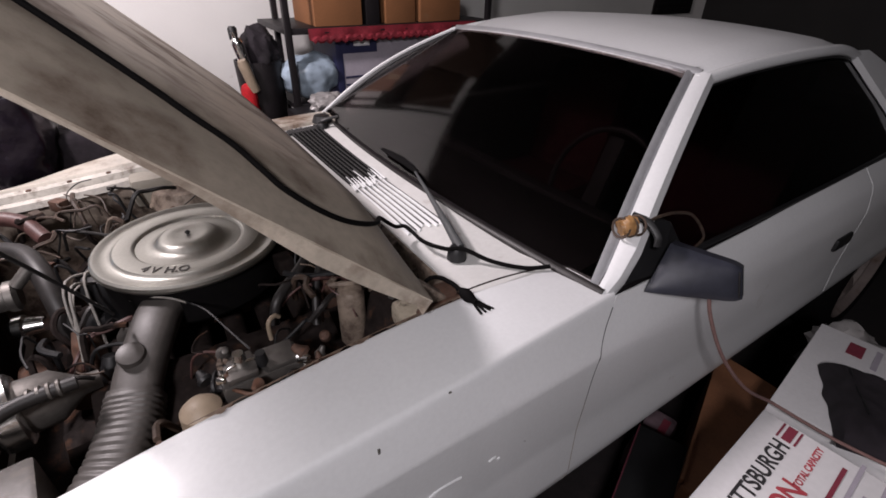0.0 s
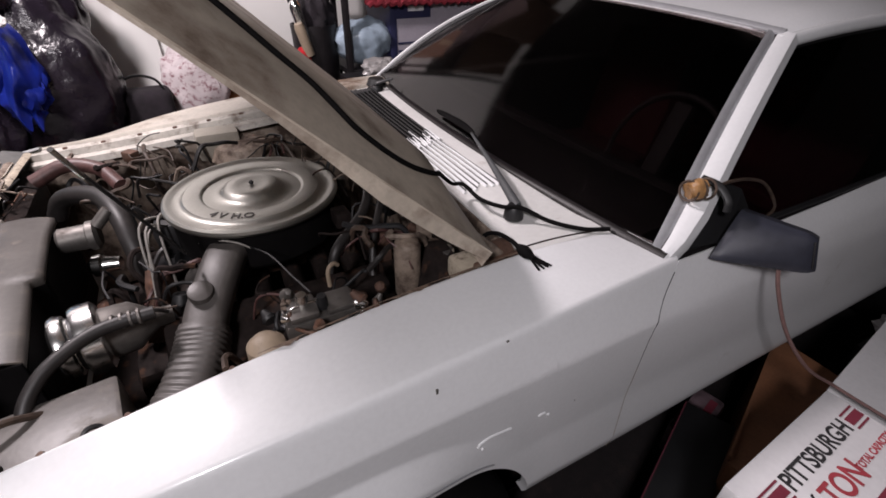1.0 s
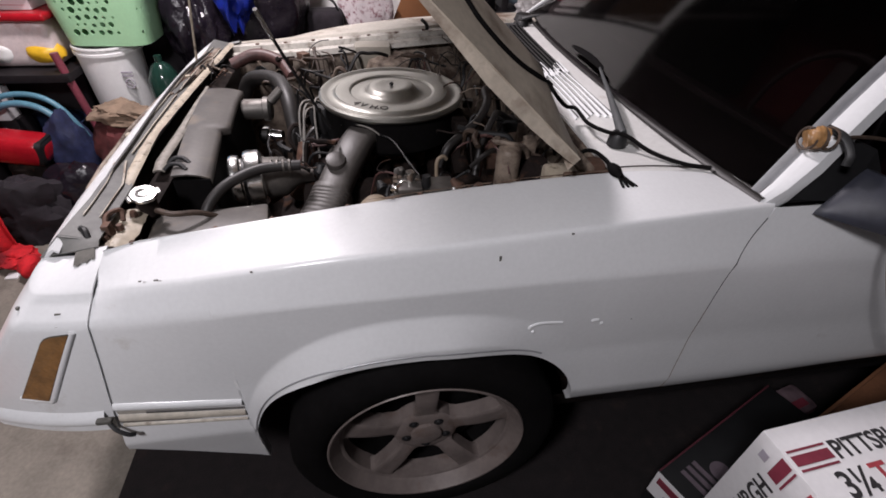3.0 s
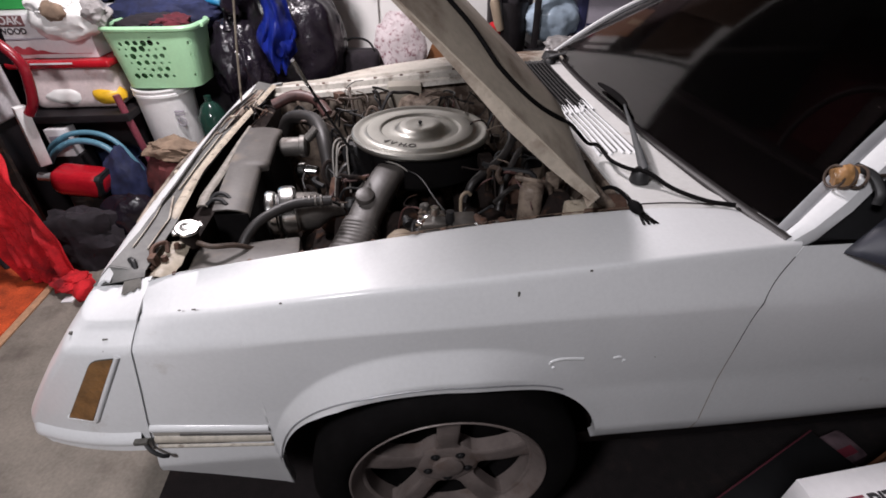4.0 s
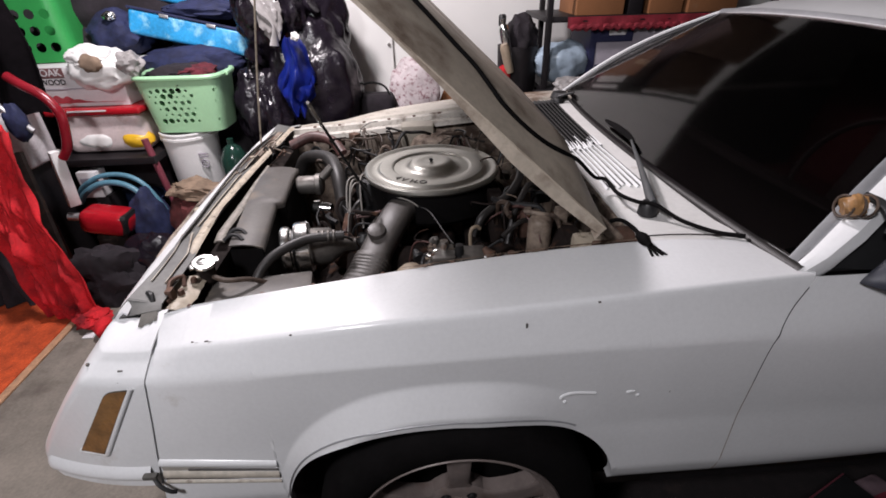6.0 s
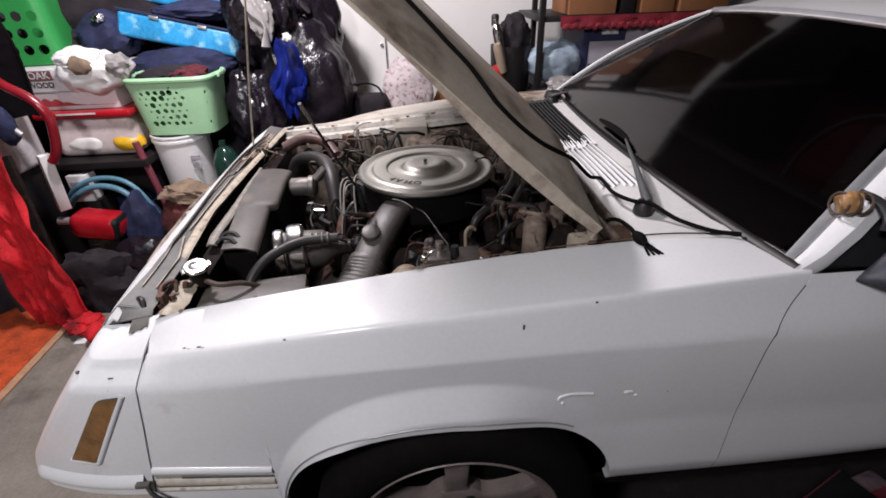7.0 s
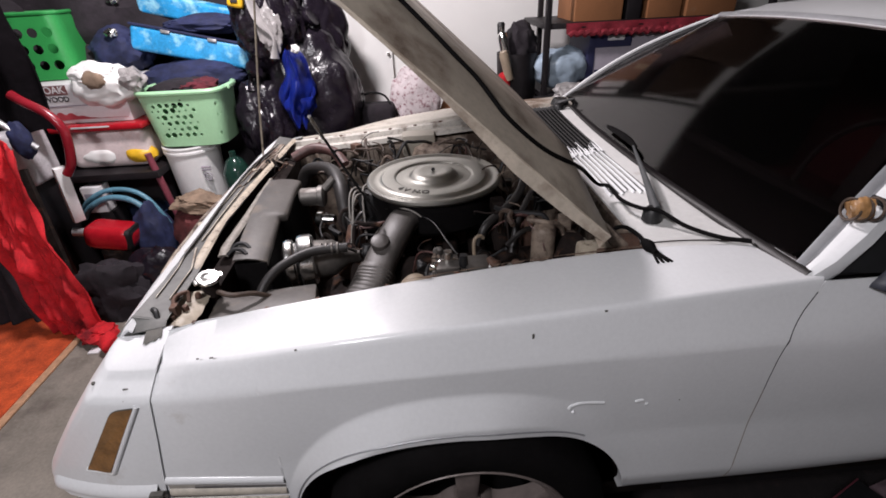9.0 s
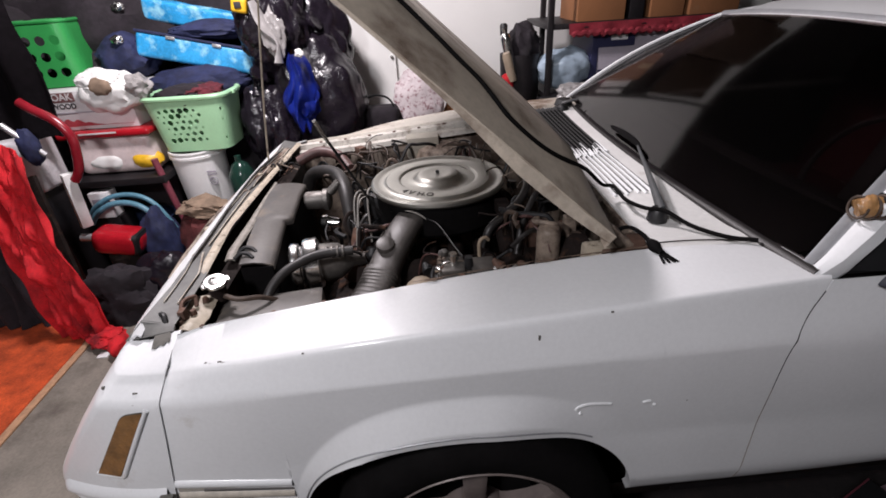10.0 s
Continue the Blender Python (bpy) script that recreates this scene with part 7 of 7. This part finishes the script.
hose = single("garden_hose", tube([(-1.97, 1.95, 0.36), (-1.90, 1.93, 0.43), (-1.80, 1.92, 0.48), (-1.70, 1.91, 0.485), (-1.62, 1.90, 0.45), (-1.56, 1.89, 0.37), (-1.53, 1.9, 0.25), (-1.56, 1.92, 0.008 + 0.10)], 0.016, 10), TEAL, "teal blue hose coiled in a loop", "hose")
single("garden_hose", tube([(-1.98, 1.97, 0.39), (-1.91, 1.95, 0.46), (-1.80, 1.945, 0.515), (-1.68, 1.94, 0.52), (-1.59, 1.93, 0.48), (-1.53, 1.92, 0.39), (-1.50, 1.93, 0.26), (-1.53, 1.95, 0.108)], 0.013, 10), TEAL, "teal blue hose coiled in a wide loop", "hose")
single("hose_tub", lathe([(0.001, 0), (0.15, 0.0), (0.17, 0.34), (0.176, 0.35), (0.165, 0.35), (0.145, 0.02), (0, 0.02)], Matrix.Translation((-1.72, 2.02, 0)), 32), material("dark_blue_tub", (0.012, 0.02, 0.05), 0.35, vary=0.2), "dark blue round tub", "tub")
sb = thing("small_carton", (-1.87, 2.0, 0.39), "small white printed carton", "box")
part("body", box((-1.935, 1.96, 0.385), (-1.83, 2.05, 0.535), 0.004), CARD_WHITE, sb)
part("print_bar", box((-1.92, 1.957, 0.44), (-1.85, 1.9595, 0.50)), LILAC, sb)
single("carton_stand", box((-1.96, 1.97, 0), (-1.82, 2.1, 0.383), 0.004), METAL_DARK, "dark crate under a carton", "crate")
single("clear_bin", box((-2.25, 1.78, 0.62), (-1.99, 2.0, 0.89), 0.03, None, None, 3), material("pale_clouded_plastic", (0.62, 0.60, 0.62), 0.25, vary=0.2, scale=8, bump=0.15, dirt=(0.34, 0.28, 0.30), dirt_amount=0.3), "clouded clear plastic bin", "bin")
single("bin_stand", box((-2.26, 1.80, 0), (-2.03, 2.05, 0.618), 0.01), METAL_DARK, "dark cabinet under the clear bin", "cabinet")
single("leaning_board", box((-0.05, -0.012, 0), (0.045, 0.012, 0.80), 0.004, Matrix.Translation((-1.80, 1.42, 0)) @ Matrix.Rotation(radians(-10), 4, "Y") @ Matrix.Rotation(radians(-16), 4, "X")), BAY_DARK, "dark rough board leaning on the heap", "board")


def drape(u, v):
    """Red cloth hanging from the heap and trailing over the floor."""
    a = Vector((-2.12 + 0.36 * u, 1.62 - 0.14 * u, 1.00 - 0.10 * u))
    b = Vector((-1.92 + 0.28 * u, 1.36 - 0.05 * u, 0.02))
    p = a.lerp(b, v)
    fold = 0.022 * math.sin(u * 15 + 2 * v + 3 * noise.noise(Vector((u * 3, v * 3, 9)))) + 0.05 * noise.noise(Vector((u * 4, v * 5, 3))) + min(1.0, 5 * u, 5 * (1 - u)) * (0.035 * noise.noise(Vector((u * 11, v * 9, 5))) + 0.015 * noise.noise(Vector((u * 24, v * 20, 1))))
    return p + Vector((0.02 * math.sin(7 * v + 3 * u), -fold - 0.03 * math.sin(math.pi * v), 0.0 if v < 0.98 else abs(fold) * 0.2))


cloth = single("red_cloth", grid(lin(0, 1, 70), lin(0, 1, 70), drape), RED_CLOTH, "crumpled red fabric hanging down onto the floor", "cloth")
solid(cloth, 0.006)
single("red_cloth_end", blob((-1.66, 1.30, 0.035), (0.085, 0.07, 0.04), 0.4, 91, flat_base=0.002), RED_CLOTH, "end of red fabric bunched on the floor", "cloth")


def stripes(u, v):
    a = Vector((-2.52 + 0.34 * u, 1.60, 0.66 - 0.10 * u))
    b = Vector((-2.50 + 0.47 * u, 1.48, 0.018))
    p = a.lerp(b, v)
    return p + Vector((0.012 * math.sin(9 * v + 20 * u), -0.025 * math.sin(u * 34 + 2 * v) - 0.02 * noise.noise(Vector((u * 6, v * 4, 2))), 0))


BLACK_CLOTH = material("black_cloth", (0.004, 0.003, 0.004), 0.95, vary=0.4, scale=10, bump=0.4, grain=40)
BLACK_CLOTH.node_tree.nodes["Principled BSDF"].inputs["Specular IOR Level"].default_value = 0.1


def coat(u, v):
    """A dark coat hanging in loose folds from a rail."""
    wide = 0.86 + 0.10 * v + 0.04 * math.sin(7 * v)
    x = -1.835 - 0.60 * (1 - u) * wide + 0.012 * math.sin(11 * v)
    return Vector((x, 1.86 + 0.030 * math.sin(u * 19 + 2.5 * v) * (0.4 + 0.6 * v) + 0.03 * noise.noise(Vector((u * 4, v * 4, 6))), 1.84 - 0.96 * v + 0.02 * noise.noise(Vector((u * 5, 2, 0))) * v))


solid(single("hanging_coat", grid(lin(0, 1, 50), lin(0, 1, 40), coat), BLACK_CLOTH, "dark coat hanging in folds from a rail", "coat"), 0.008)
single("clothes_rail", rod((X0, 1.86, 1.85), (-1.76, 1.86, 1.85), 0.014, 14), STEEL, "grey metal clothes rail fixed to the wall", "rail")
dark = single("dark_drape", grid(lin(0, 1, 50), lin(0, 1, 14), stripes), DARK_CLOTH, "dark pleated cloth hanging to the rug", "cloth")
solid(dark, 0.005)
single("navy_sack", blob((-1.58, 1.90, 0.22), (0.10, 0.10, 0.22), 0.25, 93, flat_base=0.0), NAVY_CLOTH, "navy sack standing on the floor", "bag")
single("broom_handle", rod((-1.455, 2.015, 0.006), (-1.535, 2.015, 0.69), 0.018, 12), material("dull_pink_plastic", (0.22, 0.05, 0.07), 0.4, vary=0.2), "dull pink broom handle leaning by the bucket", "broom")
single("brown_rag", blob((-1.27, 1.86, 0.45), (0.13, 0.08, 0.055), 0.45, 95), BROWN_CLOTH, "crumpled brown rag on dark red clothes", "rag")
single("maroon_clothes", blob((-1.28, 1.86, 0.22), (0.17, 0.11, 0.23), 0.25, 96, flat_base=0.0), material("dark_red_plaid_cloth", (0.10, 0.022, 0.022), 0.9, vary=0.5, scale=12, bump=0.4, grain=40, dirt=(0.03, 0.02, 0.02), dirt_amount=0.4), "dark red clothes heaped on the floor under a rag", "clothes")
single("dark_sack", blob((-1.45, 1.65, 0.14), (0.18, 0.12, 0.16), 0.3, 97, flat_base=0.0), BLACK_BAG, "shiny black sack on the floor", "bag")
single("floor_clothes", blob((-1.66, 1.54, 0.13), (0.19, 0.13, 0.17), 0.35, 101, flat_base=0.0), DARK_CLOTH, "dark clothes heaped on the floor behind red fabric", "clothes")
single("paper_scrap", box((-1.665, 1.19, 0.0), (-1.615, 1.23, 0.006), 0.002), CARD_WHITE, "scrap of white paper on the floor", "paper")
single("dark_red_shoe", blob((-1.56, 1.22, 0.045), (0.035, 0.06, 0.045), 0.2, 99, 3, flat_base=0.0), RED_CLOTH, "dark red rag on the floor", "rag")

# ---- boxes beside the driver's door ----
# Darker copy of brown_cardboard: the dim light beside the car is in it.
CARD_DULL = material("dull_brown_cardboard", (0.18, 0.075, 0.034), 0.85, vary=0.2, scale=6, bump=0.1, grain=140, dirt=(0.10, 0.05, 0.03), dirt_amount=0.3)
under = thing("brown_box", (0.95, -0.08, 0.006), "large brown cardboard box standing askew beside the car", "box")
part("body", prism([(0.88, -0.157), (1.45, -0.080), (1.45, 0.128), (0.88, -0.092)], 0.006, 0.355), CARD_DULL, under)
part("flap", prism([(0.89, -0.090), (1.42, 0.111), (1.415, 0.118), (0.885, -0.083)], 0.355, 0.372, 0.001), CARD_DULL, under)
wrap_bag = thing("wrapped_parcel", (1.18, 0.09, 0.006), "parcel in clear plastic with faded red print", "parcel")
part("parcel", box((1.03, 0.08, 0.006), (1.27, 0.18, 0.14), 0.02, Matrix.Translation((1.2, 0.1, 0)) @ Matrix.Rotation(radians(14), 4, "Z") @ Matrix.Translation((-1.2, -0.1, 0))), material("mauve_wrap", (0.15, 0.105, 0.12), 0.25, vary=0.4, scale=20, bump=0.5, grain=25), wrap_bag)
part("print_bar", box((1.08, 0.10, 0.139), (1.24, 0.125, 0.1415), 0, Matrix.Translation((1.2, 0.1, 0)) @ Matrix.Rotation(radians(14), 4, "Z") @ Matrix.Translation((-1.2, -0.1, 0))), MAROON, wrap_bag)
single("dark_case", box((0.68, -0.47, 0.006), (0.97, -0.215, 0.295), 0.01), METAL_DARK, "dark case under the jack box", "case")
pm = Matrix.Translation((0.600, -0.136, 0.080)) @ Matrix.Rotation(radians(22.7), 4, "Z")
single("low_crate", box((0.70, -0.20, 0.006), (1.05, -0.02, 0.085), 0.005), METAL_DARK, "dark low crate under a product box", "crate")
prod = thing("tool_box", (0.600, -0.136, 0.086), "long dark product box with a white label on its end", "box")
DIM_PRINT = material("dim_mauve_print", (0.13, 0.10, 0.12), 0.6, vary=0.2)
DIM_RED = material("dim_maroon_print", (0.09, 0.018, 0.028), 0.6, vary=0.2)
part("body", box((0.0, -0.072, 0.006), (0.50, 0.072, 0.182), 0.003, pm), BLACK, prod)
part("end_label", box((-0.0015, -0.070, 0.085), (0.0, 0.070, 0.180), 0, pm), CARD_WHITE, prod, "white and red end label")
part("print_bar", box((-0.003, -0.060, 0.140), (-0.0015, 0.060, 0.165), 0, pm), MAROON, prod)
part("print_bar", box((-0.003, -0.060, 0.105), (-0.0015, 0.030, 0.118), 0, pm), LILAC, prod)
part("edge_strip", box((0.002, 0.067, 0.1822), (0.50, 0.071, 0.1832), 0, pm), DIM_RED, prod)
part("emblem", lathe([(0, 0.0012), (0.026, 0.0012), (0.026, 0)], pm @ Matrix.Translation((0.135, -0.012, 0.1822)), 24), DIM_PRINT, prod, "round pale emblem")
for k in range(3):
    part("print_bar", box((0.045 + 0.022 * k, -0.055, 0.1822), (0.058 + 0.022 * k, 0.040, 0.1832), 0, pm), DIM_PRINT, prod)
jack = thing("jack_box", (0.87, -0.30, 0.192), "white printed floor-jack box lying on its side", "box")
JX0, JX1, JY0, JY1, JZ0, JZ1 = 0.585, 0.985, -0.498, -0.180, 0.297, 0.640
part("body", box((JX0, JY0, JZ0), (JX1, JY1, JZ1), 0.003), CARD_WHITE, jack)


def top_text(body, x, y, size, mat, align="LEFT"):
    text_mesh(body, size, Matrix.Translation((x, y, JZ1 + 0.001)) @ Matrix.Diagonal((1.0, 1.1, 1, 1)), mat, jack, align=align)


def top_bar(x0, x1, y0, y1, mat):
    part("print_bar", box((x0, y0, JZ1 + 0.0006), (x1, y1, JZ1 + 0.0016)), mat, jack)


top_text("PITTSBURGH", JX0 + 0.094, JY1 - 0.062, 0.042, BLACK_PRINT)
for x0, x1 in ((JX0 + 0.008, JX0 + 0.088), (JX0 + 0.345, JX1 - 0.006)):
    top_bar(x0, x1, JY1 - 0.072, JY1 - 0.054, MAROON)
    top_bar(x0, x1, JY1 - 0.048, JY1 - 0.044, MAROON)
    top_bar(x0, x1, JY1 - 0.082, JY1 - 0.078, MAROON)
top_text("3¼", JX0 + 0.055, JY1 - 0.118, 0.055, BLACK_PRINT)
top_text("TON", JX0 + 0.130, JY1 - 0.118, 0.055, RED_PRINT)
top_text("TOTAL CAPACITY", JX0 + 0.245, JY1 - 0.118, 0.017, RED_PRINT)
for k in range(5):
    top_bar(JX0 + 0.07, JX0 + 0.07 + (0.30, 0.34, 0.26, 0.32, 0.22)[k], JY1 - 0.168 - 0.022 * k, JY1 - 0.160 - 0.022 * k, LILAC if k else MAROON)


def end_text(body, z, y, size, mat):
    """Lettering that reads upwards on the end of the box."""
    text_mesh(body, size, Matrix.Translation((JX0 - 0.001, y, z)) @ Matrix(((0, 0, -1, 0), (0, 1, 0, 0), (1, 0, 0, 0), (0, 0, 0, 1))) @ Matrix.Diagonal((1, 1.2, 1, 1)), mat, jack, align="LEFT")


def end_bar(z0, z1, y0, y1, mat):
    part("print_bar", box((JX0 - 0.0016, y0, z0), (JX0 - 0.0006, y1, z1)), mat, jack)


end_text("PITTSBURGH", JZ0 + 0.022, JY1 - 0.060, 0.042, BLACK_PRINT)
end_bar(JZ1 - 0.062, JZ1 - 0.006, JY1 - 0.072, JY1 - 0.050, MAROON)
end_bar(JZ1 - 0.062, JZ1 - 0.006, JY1 - 0.082, JY1 - 0.078, MAROON)
end_bar(JZ1 - 0.050, JZ1 - 0.030, JY1 - 0.036, JY1 - 0.020, LILAC)
end_bar(JZ0 + 0.15, JZ1 - 0.075, JY1 - 0.150, JY1 - 0.105, BLUE_PRINT)
end_bar(JZ1 - 0.070, JZ1 - 0.010, JY1 - 0.172, JY1 - 0.112, RED_PRINT)
end_bar(JZ0 + 0.03, JZ0 + 0.13, JY1 - 0.110, JY1 - 0.096, RED_PRINT)
end_bar(JZ0 + 0.03, JZ0 + 0.14, JY1 - 0.126, JY1 - 0.120, LILAC)
pivot = Matrix.Translation((JX0, JY1, 0))
jack.matrix_world = pivot @ Matrix.Rotation(radians(4.8), 4, "Z") @ pivot.inverted() @ Matrix.Translation((0.87, -0.30, 0.192))
white = carton("white_carton", (1.21, -0.56, 0.006), (1.70, -0.075, 0.515), CARD_WHITE, "white printed carton with a lilac tint", 8, False)
lump = thing("dark_pouch", (1.32, -0.20, 0.515), "dark purple-black pouch lying on a carton", "pouch")
pouch = grid(lin(-1, 1, 26), lin(-1, 1, 18), lambda u, v: Vector((0.155 * u, 0.078 * v * (1 + 0.10 * noise.noise(Vector((u * 3, v, 4)))), 0.050 * (1 - u ** 6) ** 0.5 * (1 - v ** 6) ** 0.5 + 0.010 * noise.noise(Vector((u * 4, v * 3, 1))) * (1 - u ** 6) * (1 - v ** 6))))
pouch.transform(Matrix.Translation((1.335, -0.265, 0.517)) @ Matrix.Rotation(radians(29), 4, "Z"))
part("pouch", pouch, DARK_CLOTH, lump)
part("zip", tube([Matrix.Translation((1.335, -0.265, 0.562)) @ Matrix.Rotation(radians(29), 4, "Z") @ Vector((x, 0.02 + 0.006 * math.sin(20 * x), 0.004)) for x in lin(-0.11, 0.11, 9)], 0.0025, 6, 2), BLACK, lump, "black zip")
cm = Matrix.Translation((1.455, -0.3175, 0)) @ Matrix.Rotation(radians(8), 4, "Z") @ Matrix.Translation((-1.455, 0.3175, 0))
for x0, x1, y0, y1, mat in ((1.59, 1.66, -0.20, -0.16, MAROON), (1.56, 1.67, -0.24, -0.225, LILAC), (1.25, 1.40, -0.50, -0.47, LILAC), (1.25, 1.36, -0.45, -0.44, LILAC)):
    part("print_bar", box((x0, y0, 0.5155), (x1, y1, 0.5165), 0, cm), mat, white)
part("tape", box((1.212, -0.335, 0.5152), (1.698, -0.295, 0.5162), 0, cm), material("clear_tape", (0.62, 0.60, 0.58), 0.25, vary=0.08), white, "clear packing tape")
single("loose_scrap", blob((1.74, -0.12, 0.42), (0.10, 0.09, 0.07), 0.4, 103), GREY_BAG, "crumpled plastic wrapping beside the boxes", "wrapping")
single("scrap_stand", box((1.64, -0.40, 0.006), (1.95, -0.02, 0.36), 0.01), METAL_DARK, "dark box beside the cartons", "box")
single("pink_cord", tube([(0.835, 0.00, 0.945), (0.845, -0.02, 0.88), (0.91, -0.05, 0.76), (1.01, -0.09, 0.64), (1.11, -0.13, 0.566), (1.12, -0.20, 0.562), (1.135, -0.28, 0.558), (1.20, -0.40, 0.535), (1.27, -0.50, 0.525)], 0.0042, 8), material("dull_pink_cord", (0.20, 0.115, 0.105), 0.5, vary=0.2), "dull pink cord hanging from the mirror over the boxes", "cord")
